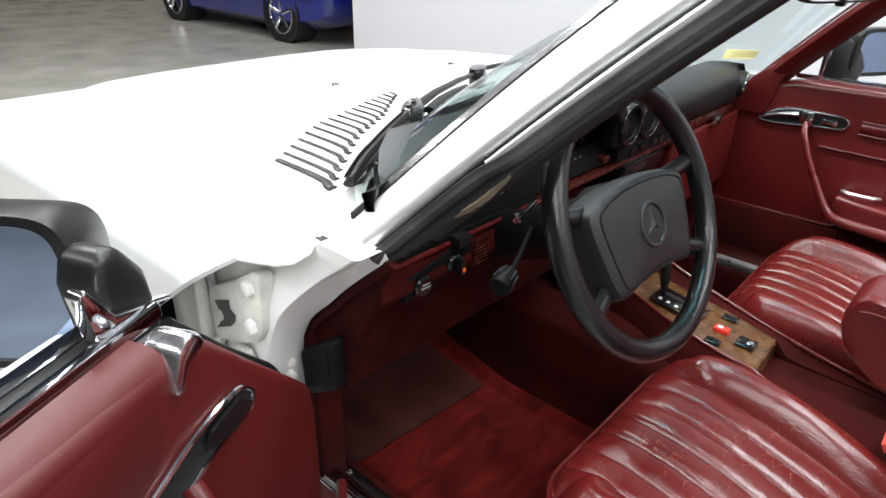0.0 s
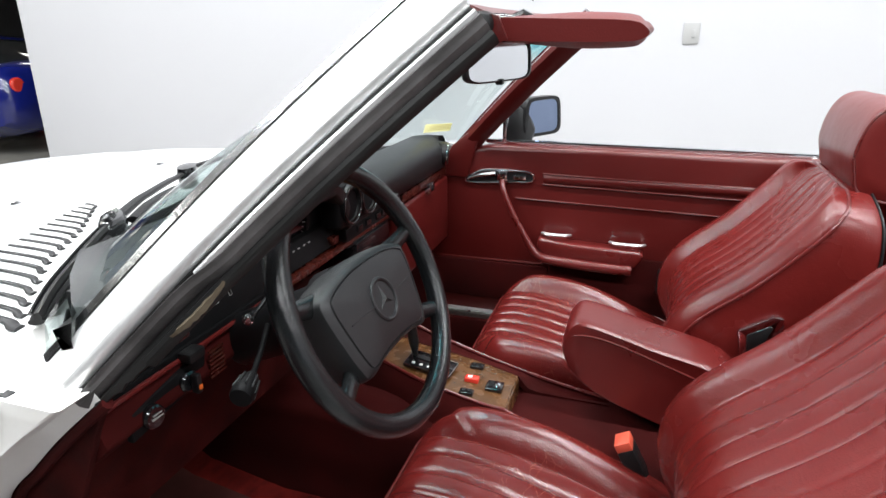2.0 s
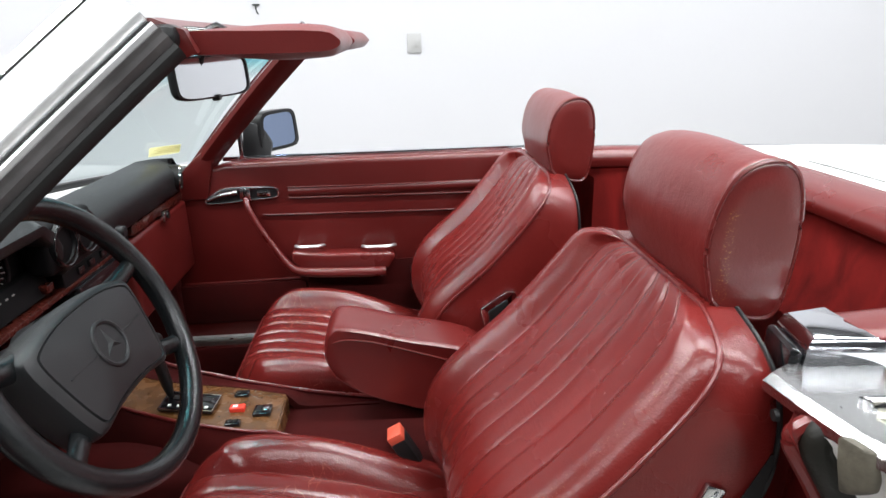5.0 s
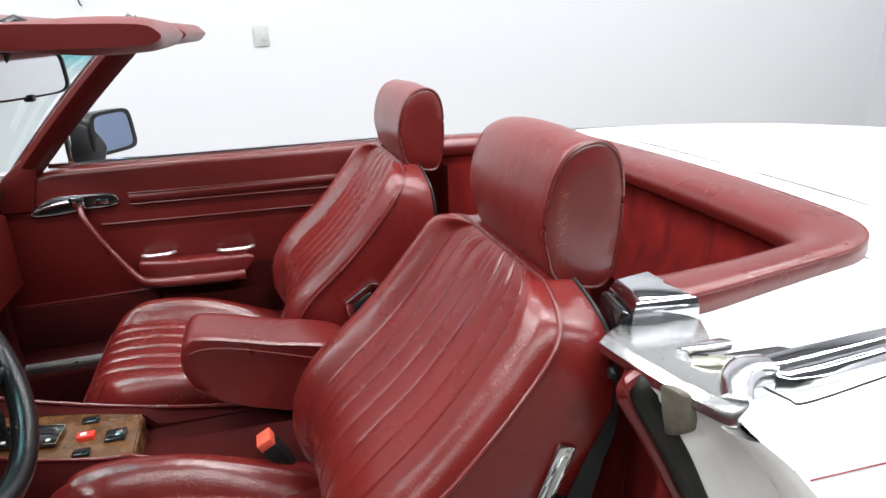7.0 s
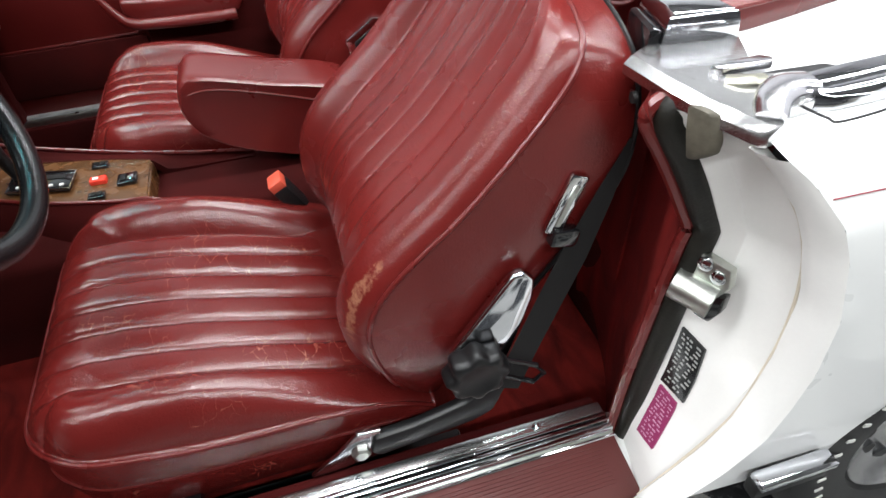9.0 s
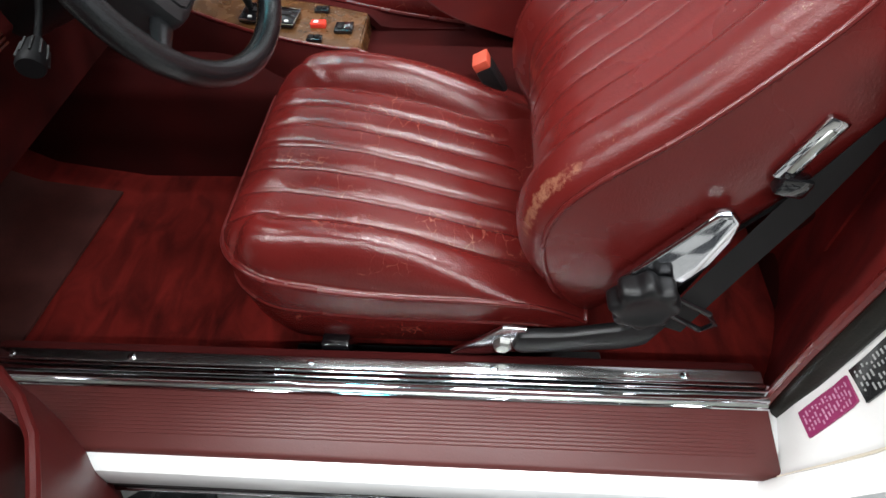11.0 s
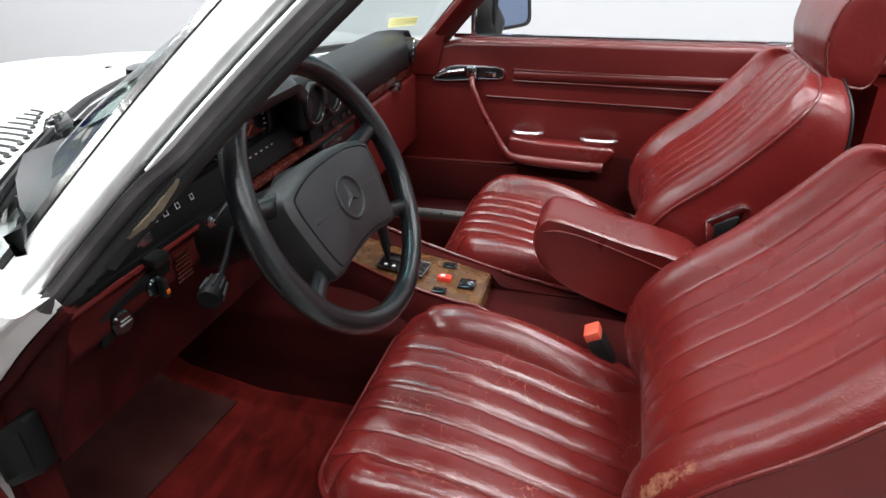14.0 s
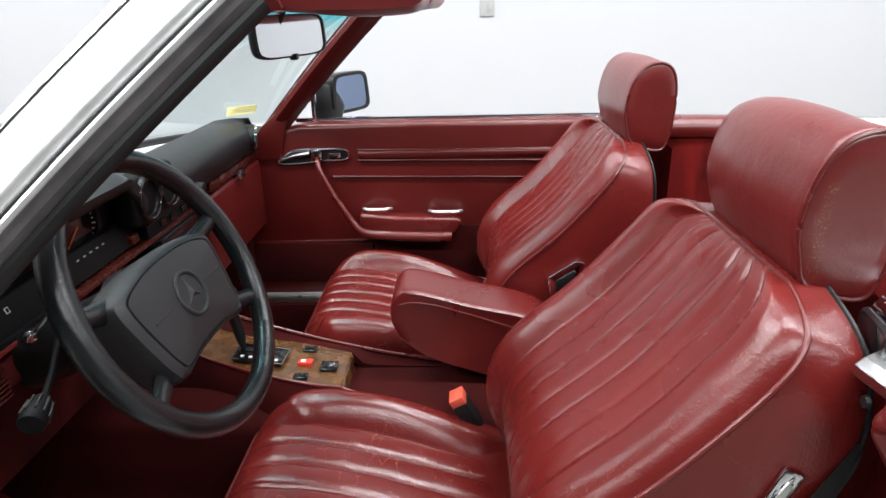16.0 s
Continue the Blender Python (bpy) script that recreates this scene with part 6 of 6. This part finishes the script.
    post = part("rear_door_post", Geo().loft(rows, closed=False), JAMBWHITE, car, "white rear door post with striker and labels", 38)

    # body side and shoulder
    def side(u, v, s=s):
        if v < 0.62:
            z = 0.40 + 0.485 * v / 0.62
            x0 = interp(EDGE[0], EDGE[1], z)
            y0 = interp(EDGE[0], EDGE[2], z)
        else:
            q = (v - 0.62) / 0.38
            z = 0.885 + 0.013 * math.sin(min(1, q * 2.2) * 1.57)
            x0 = 0.578 + 0.09 * sstep(0.15, 0.8, q)
            y0 = 0.812 - 0.262 * q
            z += 0.012 * sstep(0.62, 0.95, q)
        x = x0 + (2.25 - x0) * u
        bulge = 0.022 * math.sin(min(1, u * 1.15) * math.pi) * (1 if v < 0.62 else max(0, 1 - (v - 0.62) / 0.1))
        wheel_x = (x - 1.09) / 0.345
        if v < 0.5 and abs(wheel_x) < 1:
            z = max(z, 0.30 + 0.355 * math.sqrt(1 - wheel_x * wheel_x))
        z -= 0.10 * u * u if v > 0.45 else 0
        return (x, s * (y0 + bulge - 0.06 * u * u), z)
    wingr = part("rear_wing", Geo().sheet(side, 70, 60), WHITE, car, "white rear wing with a thin red coachline")
    part("coachline", Geo().tube([side(0.004 + 0.04 * k, 0.571) for k in range(20)], 0.0009, 6), COACH, wingr)
    # chrome shoulder strip, with the seam of the panel outside it
    strip = []
    for x, yi, yo in ((0.640, 0.728, 0.764), (0.655, 0.722, 0.770), (0.70, 0.718, 0.770), (0.80, 0.715, 0.762), (0.90, 0.714, 0.757), (1.10, 0.718, 0.758), (1.40, 0.725, 0.760), (1.80, 0.715, 0.745)):
        dz = -0.10 * max(0, (x - 0.6) / 1.65) ** 2
        w = yo - yi
        strip.append([Vector((x, s * y, z + dz)) for y, z in ((yi, 0.894), (yi, 0.903), (yi + 0.10 * w, 0.909), (yi + 0.45 * w, 0.910), (yi + 0.62 * w, 0.907), (yi + 0.72 * w, 0.909), (yi + 0.90 * w, 0.907), (yo, 0.901), (yo, 0.893))])
    part("shoulder_chrome", Geo().loft(strip), CHROME, wingr)
    part("panel_seam", Geo().tube(smooth([(0.628, s * 0.762, 0.8985), (0.634, s * 0.785, 0.8985), (0.645, s * 0.795, 0.8983), (0.74, s * 0.787, 0.8985), (0.83, s * 0.778, 0.8985), (0.95, s * 0.776, 0.894)], 5), 0.0013, 6), DARK, wingr)
    part("lower_moulding", Geo().box((0.640, min(s * 0.868, s * 0.892), 0.402), (0.752, max(s * 0.868, s * 0.892), 0.432), 0.006, 2), RUBBER, wingr)
    part("moulding_chrome", Geo().box((0.640, min(s * 0.872, s * 0.897), 0.432), (0.752, max(s * 0.872, s * 0.897), 0.444), 0.003), CHROME, wingr)
    # seal along the post, with the red lining's edge inside it
    sl = [(interp(SEAL[0], SEAL[1], z) + 0.002, s * (interp(SEAL[0], SEAL[2], z) + 0.004), z) for z in (0.27, 0.36, 0.45, 0.55, 0.62, 0.66, 0.69, 0.72, 0.745, 0.78, 0.82, 0.846)] + [(0.548, s * 0.690, 0.864), (0.552, s * 0.690, 0.878), (0.572, s * 0.690, 0.888)]
    part("door_seal", Geo().tube(smooth(sl, 4), 0.018, 12, up=(0, 1, 0)), OLDRUBBER, post)
    part("red_edge_trim", Geo().tube(smooth([(x - 0.0215, y - s * 0.008, z) for x, y, z in sl], 4), 0.0085, 8), LEATHER, post)

    def inner(u, v, s=s):
        z = 0.235 + 0.653 * v
        x0 = interp(SEAL[0], SEAL[1], z) - 0.018
        fold = 0.012 * math.sin(v * 9 + 3 * u) * sstep(0.35, 0.0, v)
        return (x0 + (0.665 - x0) * math.sin(u * 1.57) + fold * u, s * (0.692 - 0.32 * u ** 1.1), z)
    part("inner_side_panel", Geo().sheet(inner, 14, 24), BRUSHVELOUR, post, "red velour lining behind the seat")
    part("sealant_bead", Geo().tube(smooth([jamb(0.735, z, s, 0.004) for z in (0.34, 0.42, 0.50, 0.58, 0.66, 0.74, 0.80, 0.84, 0.87)], 5), 0.0022, 6), SEALANT, post)
    if s < 0:
        stk = part("door_striker", Geo().tube([(0.592, -0.708, 0.642), (0.604, -0.727, 0.640), (0.618, -0.750, 0.637)], 0.0215, 18), STEEL, post)
        part("striker_plate", Geo().prism([jamb(0.10, 0.692, o=0.012), jamb(0.30, 0.686, o=0.012), jamb(0.33, 0.662, o=0.012), jamb(0.27, 0.640, o=0.014), jamb(0.10, 0.650, o=0.014)], (0.012, 0.004, 0), 0.002), STEEL, stk)
        for k, z in ((0.145, 0.682), (0.245, 0.672)):
            part("striker_screw", Geo().disc(jamb(k, z, o=0.011), (-1, -0.6, 0.1), [(0, 0.0095), (0.004, 0.009), (0.006, 0.006), (0.006, 0.001)], 14), CHROME, stk)
        part("striker_jaw", Geo().prism([jamb(0.20, 0.640, o=0.016), jamb(0.33, 0.648, o=0.012), jamb(0.335, 0.625, o=0.012), jamb(0.29, 0.604, o=0.012), jamb(0.19, 0.610, o=0.016)], (0.014, 0.006, 0), 0.003), GLOSSBLACK, stk)

        def label(name, corners, m, bars, seed, ink=PRINT):
            """A plate on the post; its corners go round from the upper inner one."""
            def pt(a, b, o):
                k0, z0 = (corners[0][i] + (corners[1][i] - corners[0][i]) * a for i in (0, 1))
                k1, z1 = (corners[3][i] + (corners[2][i] - corners[3][i]) * a for i in (0, 1))
                return jamb(k0 + (k1 - k0) * b, z0 + (z1 - z0) * b, o=o)
            lb = part(name, Geo().sheet(lambda u, v: pt(u, v, 0.004), 8, 8, (0.003, 0, 0)), m, post)
            rr = random.Random(seed)
            for k in range(bars):
                b = (k + 0.9) / (bars + 1)
                a = rr.uniform(0.08, 0.22)
                h = 0.17 / bars
                while a < 0.85:
                    w = rr.uniform(0.05, 0.22)
                    part("text_bar", Geo().loft([[pt(a, b - h, o), pt(min(0.92, a + w), b - h, o), pt(min(0.92, a + w), b + h, o), pt(a, b + h, o)] for o in (0.0041, 0.0046)]), ink, lb)
                    a += w + rr.uniform(0.04, 0.2)
            return lb
        label("type_plate", [(0.15, 0.572), (0.338, 0.555), (0.400, 0.460), (0.175, 0.472)], GLOSSBLACK, 13, 4, PLATEPRINT)
        label("paper_label", [(0.188, 0.463), (0.363, 0.452), (0.463, 0.375), (0.225, 0.370)], MAROON, 14, 5, LABELPRINT)
        part("rubber_flap", Geo().prism([(0.536, -0.724, 0.901), (0.545, -0.747, 0.900), (0.551, -0.752, 0.872), (0.554, -0.748, 0.856), (0.549, -0.736, 0.845), (0.545, -0.728, 0.840), (0.540, -0.724, 0.870)], (0.012, -0.003, 0), 0.004, 2), PERISHED, post)
        part("panel_rivet", Geo().disc((0.578, -0.690, 0.345), (-0.6, -0.8, 0), [(0, 0.006), (0.003, 0.005), (0.003, 0.001)], 10), CHROME, post)

# chrome soft-top fittings behind each seat
for s in (-1, 1):
    def Q(x, y, z, s=s):
        return (x, s * y, z)
    plan = [(0.530, 0.622), (0.5385, 0.685), (0.547, 0.728), (0.5675, 0.787), (0.573, 0.791), (0.588, 0.787), (0.594, 0.776), (0.606, 0.768), (0.636, 0.766), (0.648, 0.742), (0.657, 0.719), (0.632, 0.706), (0.612, 0.712), (0.596, 0.704), (0.592, 0.690), (0.640, 0.670), (0.654, 0.640), (0.658, 0.623), (0.652, 0.612), (0.584, 0.598), (0.560, 0.610)]
    lt = part("top_latch", Geo().loft([[Q(x + (d if i < 5 else 0), y, z) for i, (x, y) in enumerate(plan)] for d, z in ((0.0, 0.885), (0.0, 0.8955), (0.0085, 0.904))]), BRUSHED, car, "chrome soft-top latch block behind the seat")
    part("latch_cap", Geo().loft([[Q(*c, z) for c in ring] for ring, z in (
        ([(0.585, 0.536), (0.655, 0.530), (0.662, 0.624), (0.574, 0.616)], 0.895),
        ([(0.594, 0.538), (0.654, 0.531), (0.660, 0.623), (0.578, 0.615)], 0.920),
        ([(0.600, 0.539), (0.652, 0.532), (0.658, 0.621), (0.581, 0.613)], 0.929),
        ([(0.607, 0.545), (0.647, 0.538), (0.651, 0.615), (0.590, 0.608)], 0.933))]), CHROME, lt)
    part("cap_rubber", Geo().prism([Q(0.574, 0.545, 0.868), Q(0.590, 0.540, 0.868), Q(0.578, 0.612, 0.868), Q(0.563, 0.608, 0.868)], (0, 0, 0.052), 0.006, 2), GLOSSBLACK, lt)
    part("latch_blade", Geo().prism([Q(0.586, 0.682, 0.902), Q(0.642, 0.680, 0.902), Q(0.650, 0.690, 0.902), Q(0.645, 0.698, 0.902), Q(0.592, 0.694, 0.902)], (0, 0, 0.009), 0.002), PITTED, lt)
    part("cable_slot", Geo().prism([Q(0.600, 0.699, 0.8985), Q(0.650, 0.699, 0.899), Q(0.700, 0.704, 0.899), Q(0.708, 0.712, 0.899), Q(0.660, 0.716, 0.899), Q(0.610, 0.711, 0.8985)], (0, 0, 0.002), 0.0005), DARK, lt)
    part("latch_tongue", Geo().tube(smooth([Q(0.584, 0.776, 0.905), Q(0.604, 0.752, 0.908), Q(0.628, 0.738, 0.907), Q(0.652, 0.738, 0.903)], 4), lambda u: 0.013 + 0.009 * u, 12, flat=0.45), PITTED, lt)
    part("latch_lump", Geo().tube(smooth([Q(0.590, 0.704, 0.904), Q(0.604, 0.716, 0.907), Q(0.622, 0.716, 0.905)], 4), 0.008, 8, flat=0.6), TARNISH, lt)
    part("latch_screw", Geo().disc(Q(0.535, 0.645, 0.868), (-1, -0.1 * s, 0), [(0, 0.007), (0.004, 0.006), (0.004, 0.001)], 12), RUBBER, lt)

# -- padded roll, well and deck --
half = [(0.646, -0.575, 0.040), (0.70, -0.570, 0.039), (0.80, -0.556, 0.036), (0.90, -0.538, 0.036), (0.965, -0.520, 0.039), (1.010, -0.485, 0.044), (1.036, -0.43, 0.048), (1.050, -0.34, 0.050), (1.060, -0.2, 0.052), (1.064, -0.06, 0.052)]
ROLL = smooth([(x, y, w) for x, y, w in half] + [(x, -y, w) for x, y, w in half[::-1]], 6)
rings = []
for i, p in enumerate(ROLL):
    t = ROLL[min(i + 1, len(ROLL) - 1)] - ROLL[max(i - 1, 0)]
    out = Vector((t.y, -t.x, 0)).normalized()
    out = out if out.dot(Vector((p.x - 0.6, p.y, 0))) > 0 else -out
    w, c = p.z, Vector((p.x, p.y, 0))
    k = sstep(0.9, 1.03, p.x)
    sec = [(1.0, 0.893), (1.04, 0.910), (1.0, 0.926), (0.90, 0.9305), (0.5, 0.933), (0.0, 0.9335), (-0.5 - 0.1 * k, 0.931), (-0.85 - 0.2 * k, 0.926), (-1.10 - 0.28 * k, 0.915), (-1.18 - 0.32 * k, 0.900), (-1.05 - 0.3 * k, 0.884), (-0.5, 0.878)]
    rings.append([c + out * (w * a) + Vector((0, 0, z)) for a, z in sec])
roll = part("padded_roll", Geo().loft(rings), LEATHER, car, "padded red leather roll around the soft-top well", 50)
part("roll_piping", Geo().tube([(r[2] + r[3]) / 2 for r in rings], 0.0028, 6), LEATHER, roll)


def well(u, v):
    p = ROLL[min(int(v * (len(ROLL) - 1)), len(ROLL) - 1)]
    k = 1 - 0.06 - 0.12 * u
    return (0.60 + (p.x - 0.60) * k + 0.012 * math.sin(v * 40) * u * (1 - u), p.y * (0.95 - 0.04 * u), 0.905 - 0.45 * u)


part("well_lining", Geo().sheet(well, 12, 110), BRUSHVELOUR, car, "brushed red velour lining behind the seats")
part("rear_shelf", Geo().box((0.66, -0.56, 0.22), (1.05, 0.56, 0.46), 0.02), VELOUR, car)


def deck(u, v):
    x = 1.00 + 1.22 * u
    y = (-0.66 + 1.32 * v)
    return (x, y, 0.905 + 0.012 * (1 - (2 * v - 1) ** 2) - 0.06 * u * u)


part("rear_deck", Geo().sheet(deck, 20, 24, (0, 0, -0.02)), WHITE, car, "white rear deck behind the cabin")
part("boot_lid", Geo().sheet(lambda u, v: (1.22 + 0.98 * u, -0.56 + 1.12 * v, 0.9135 + 0.020 * (1 - (2 * v - 1) ** 4) - 0.06 * ((0.2 + 0.98 * u) / 1.2) ** 2), 16, 20, (0, 0, -0.015)), WHITE, car)
part("tail_panel", Geo().box((2.16, -0.82, 0.30), (2.24, 0.82, 0.83), 0.03, 2), WHITE, car)
# Bare slab in the same shade colour closes the car from below.
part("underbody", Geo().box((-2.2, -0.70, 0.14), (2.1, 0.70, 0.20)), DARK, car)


# -- road wheels --
def road_wheel(x, s, r=0.315):
    t = part("wheel", Geo().disc((x, s * 0.655, r), (0, s, 0), [(0, r * 0.72), (0.0, r * 0.92), (0.02, r), (0.16, r), (0.185, r * 0.95), (0.195, r * 0.80), (0.19, r * 0.66), (0.17, r * 0.64), (0.12, r * 0.6)], 56), RUBBER, car, "black tyre on a polished alloy wheel")
    part("rim", Geo().disc((x, s * 0.655, r), (0, s, 0), [(0.10, r * 0.62), (0.178, r * 0.655), (0.186, r * 0.63), (0.170, r * 0.56), (0.150, r * 0.40), (0.165, r * 0.22), (0.172, r * 0.10), (0.172, 0.002)], 48), BRUSHED, t)
    for k in range(15):
        a = 2 * math.pi * k / 15
        part("rim_hole", Geo().disc((x + math.cos(a) * r * 0.47, s * 0.816, r + math.sin(a) * r * 0.47), (0, s, 0), [(-0.01, 0.016), (0.0, 0.016), (0.0, 0.001)], 12), DARK, t)
    for k in range(8):
        a = radians(150 + 8 * k)
        part("sidewall_mark", Geo().box((-0.004, -0.0010, -0.007), (0.002, 0.0010, 0.007), 0, 1, Matrix.Translation((x + math.cos(a) * r * 0.82, s * 0.8512, r + math.sin(a) * r * 0.82)) @ Matrix.Rotation(-a + math.pi / 2, 4, "Y")), PRINT, t)
    return t


for x in (-1.27, 1.09):
    for s in (-1, 1):
        road_wheel(x, s)

# ---- other cars in the showroom ----
def parked_car(name, x0, yc, paint, label, length=4.5, heading=-1):
    """A low coupe lying along x; x0 is its tail."""
    root = tagged(new(name), label, "car")
    L, W = length, 0.93

    def X(u):
        return x0 + heading * u * L
    us = [0, 0.01, 0.04, 0.10, 0.18, 0.26, 0.34, 0.42, 0.50, 0.58, 0.66, 0.76, 0.86, 0.94, 0.985, 1.0]
    belt = [0.72, 0.84, 0.92, 0.95, 0.93, 0.90, 0.87, 0.85, 0.84, 0.83, 0.83, 0.80, 0.72, 0.62, 0.52, 0.45]
    low = [0.40, 0.30, 0.22, 0.18, 0.15, 0.14, 0.14, 0.14, 0.14, 0.14, 0.14, 0.14, 0.16, 0.20, 0.25, 0.30]
    wid = [0.72, 0.82, 0.88, 0.93, 0.94, 0.92, 0.90, 0.89, 0.89, 0.89, 0.90, 0.92, 0.90, 0.82, 0.70, 0.60]
    U = [k / 60 for k in range(61)]
    rings = []
    for u in U:
        b, l, w = interp(us, belt, u), interp(us, low, u), interp(us, wid, u)
        m = (b + l) / 2
        pts = [(-w * 0.80, l), (-w * 0.97, l + 0.10), (-w, m), (-w * 0.97, b - 0.12), (-w * 0.86, b - 0.02), (-w * 0.5, b), (0, b + 0.01), (w * 0.5, b), (w * 0.86, b - 0.02), (w * 0.97, b - 0.12), (w, m), (w * 0.97, l + 0.10), (w * 0.80, l)]
        rings.append([Vector((X(u), yc + y, z)) for y, z in pts])
    part("body", Geo().loft(rings), paint, root)
    roof_u = [0.06, 0.12, 0.22, 0.32, 0.42, 0.50, 0.58, 0.64]
    roof_z = [0.93, 1.02, 1.13, 1.19, 1.21, 1.18, 1.05, 0.86]
    rr = []
    for u in [0.06 + 0.58 * k / 24 for k in range(25)]:
        zt, zb = interp(roof_u, roof_z, u), interp(us, belt, u) - 0.03
        w = 0.76 - 0.14 * (zt - 0.85) / 0.36
        rr.append([Vector((X(u), yc + y, z)) for y, z in ((-0.82, zb), (-0.78, zb + 0.06), (-w, zt - 0.08), (-w * 0.85, zt - 0.015), (0, zt), (w * 0.85, zt - 0.015), (w, zt - 0.08), (0.78, zb + 0.06), (0.82, zb))])
    part("glasshouse", Geo().loft(rr), DARKGLASS, root)
    for s in (-1, 1):
        for ua, ub, uc in ((0.235, 0.29, 0.27), (0.52, 0.56, 0.60)):
            part("roof_pillar", Geo().prism([(X(ua), yc + s * 0.80, 0.88), (X(ub + 0.02), yc + s * 0.80, 0.88), (X(uc + 0.02), yc + s * 0.66, 1.15), (X(uc - 0.03), yc + s * 0.66, 1.16)], (0, s * 0.02, 0)), paint, root)
    part("roof_panel", Geo().loft([[Vector((X(u), yc + y, interp(roof_u, roof_z, u) + dz)) for y, dz in ((-0.60, -0.02), (0, 0.012), (0.60, -0.02), (0, -0.01))] for u in (0.26, 0.34, 0.42, 0.50)]), paint, root)
    for u in (0.195, 0.79):
        for s in (-1, 1):
            y1 = yc + s * 0.93
            wh = part("wheel", Geo().disc((X(u), y1 - s * 0.24, 0.325), (0, s, 0), [(0, 0.2), (0, 0.31), (0.02, 0.325), (0.20, 0.325), (0.225, 0.30), (0.232, 0.25), (0.225, 0.23), (0.19, 0.225)], 40), RUBBER, root)
            part("rim", Geo().disc((X(u), y1 - s * 0.24, 0.325), (0, s, 0), [(0.15, 0.22), (0.222, 0.235), (0.226, 0.225), (0.19, 0.20), (0.16, 0.19), (0.155, 0.002)], 40), DARK, wh)
            for k in range(5):
                a = 2 * math.pi * k / 5 + 0.3
                ca, sa = math.cos(a), math.sin(a)
                part("rim_spoke", Geo().tube([(X(u) + ca * 0.03, y1 - s * 0.025, 0.325 + sa * 0.03), (X(u) + ca * 0.13, y1 - s * 0.022, 0.325 + sa * 0.13), (X(u) + ca * 0.215, y1 - s * 0.022, 0.325 + sa * 0.215)], 0.024, 8), CHROME, wh)
            part("rim_lip", Geo().tube([(X(u) + 0.222 * math.cos(k * math.pi / 20), y1 - s * 0.016, 0.325 + 0.222 * math.sin(k * math.pi / 20)) for k in range(40)], 0.012, 8, up=(0, 1, 0), loop=True), CHROME, wh)
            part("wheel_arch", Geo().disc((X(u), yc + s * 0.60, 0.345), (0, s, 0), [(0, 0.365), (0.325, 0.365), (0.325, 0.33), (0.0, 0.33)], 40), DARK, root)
    for s in (-1, 1):
        for k in (0.46, 0.70):
            part("tail_lamp", Geo().disc((X(0.012), yc + s * k * 0.98, 0.72), (-heading, 0, 0.1), [(-0.03, 0.075), (0.02, 0.075), (0.035, 0.06), (0.038, 0.002)], 24), REDLENS, root)
        part("side_marker", Geo().box((X(0.085) - 0.09, yc + s * 0.925 - 0.02, 0.53), (X(0.085) + 0.09, yc + s * 0.925 + 0.02, 0.575), 0.008), REDLENS, root)
    return root


parked_car("sports_car", -5.86, 4.33, BLUE, "dark blue sports coupe with chrome wheels on the showroom floor")
parked_car("parked_car", -6.6, 8.6, REDCAR, "red coupe parked beyond the blue one")
parked_car("parked_car", -14.5, 5.0, DARKGLASS, "black coupe parked far across the showroom")

# ---- wall fittings ----
SWITCHGREY = mat("switch_plastic", (0.40, 0.395, 0.39), 0.4, vary=0.03)
sw = part("light_switch", Geo().box((0.268, 2.990, 1.150), (0.356, 2.999, 1.267), 0.003, 2), SWITCHGREY, None, "pale plastic switch plate on the white wall")
tagged(sw, category="switch")
part("rocker", Geo().box((0.314, 2.984, 1.185), (0.336, 2.991, 1.229), 0.002), SWITCHGREY, sw)
hk = part("wall_hook", Geo().tube(smooth([(-0.645, 2.999, 1.44), (-0.645, 2.985, 1.44), (-0.640, 2.980, 1.415), (-0.632, 2.985, 1.400)], 5), 0.004, 8), BLACK, None, "small dark metal hook on the white wall")
tagged(hk, category="hook")
part("hook_bar", Geo().box((-0.665, 2.986, 1.452), (-0.622, 2.9985, 1.460), 0.002), BLACK, hk)
sk = part("skirting_east", Geo().box((5.285, -8, 0), (5.30, 3.0, 0.10), 0.003), BLACK, None, "dark skirting at the foot of the wall")
tagged(sk, kind="structure", category="skirting")

# ---- floor tiles beside the car ----
tiles = tagged(new("tiled_floor"), "speckled black and grey vinyl floor tiles under the car", "floor", kind="structure")
SIZE = 0.3048
shapes = []
for m in (TILEDARK, TILEGREY):
    me = Geo().box((-SIZE / 2 + 0.0006, -SIZE / 2 + 0.0006, 0), (SIZE / 2 - 0.0006, SIZE / 2 - 0.0006, 0.004), 0.0008, 1).mesh("tile")
    me.materials.append(m)
    shapes.append(me)
turn = radians(38)
ct, sn = math.cos(turn), math.sin(turn)
for i in range(-12, 13):
    for j in range(-12, 13):
        x, y = -0.42 + (i * ct - j * sn) * SIZE, -0.90 + (i * sn + j * ct) * SIZE
        if -1.2 < x < 2.0 and -2.6 < y < -0.35:
            ob = new("tile", shapes[(i + j) % 2])
            ob.location, ob.rotation_euler = (x, y, 0.0005), (0, 0, turn)
            ob.parent = tiles
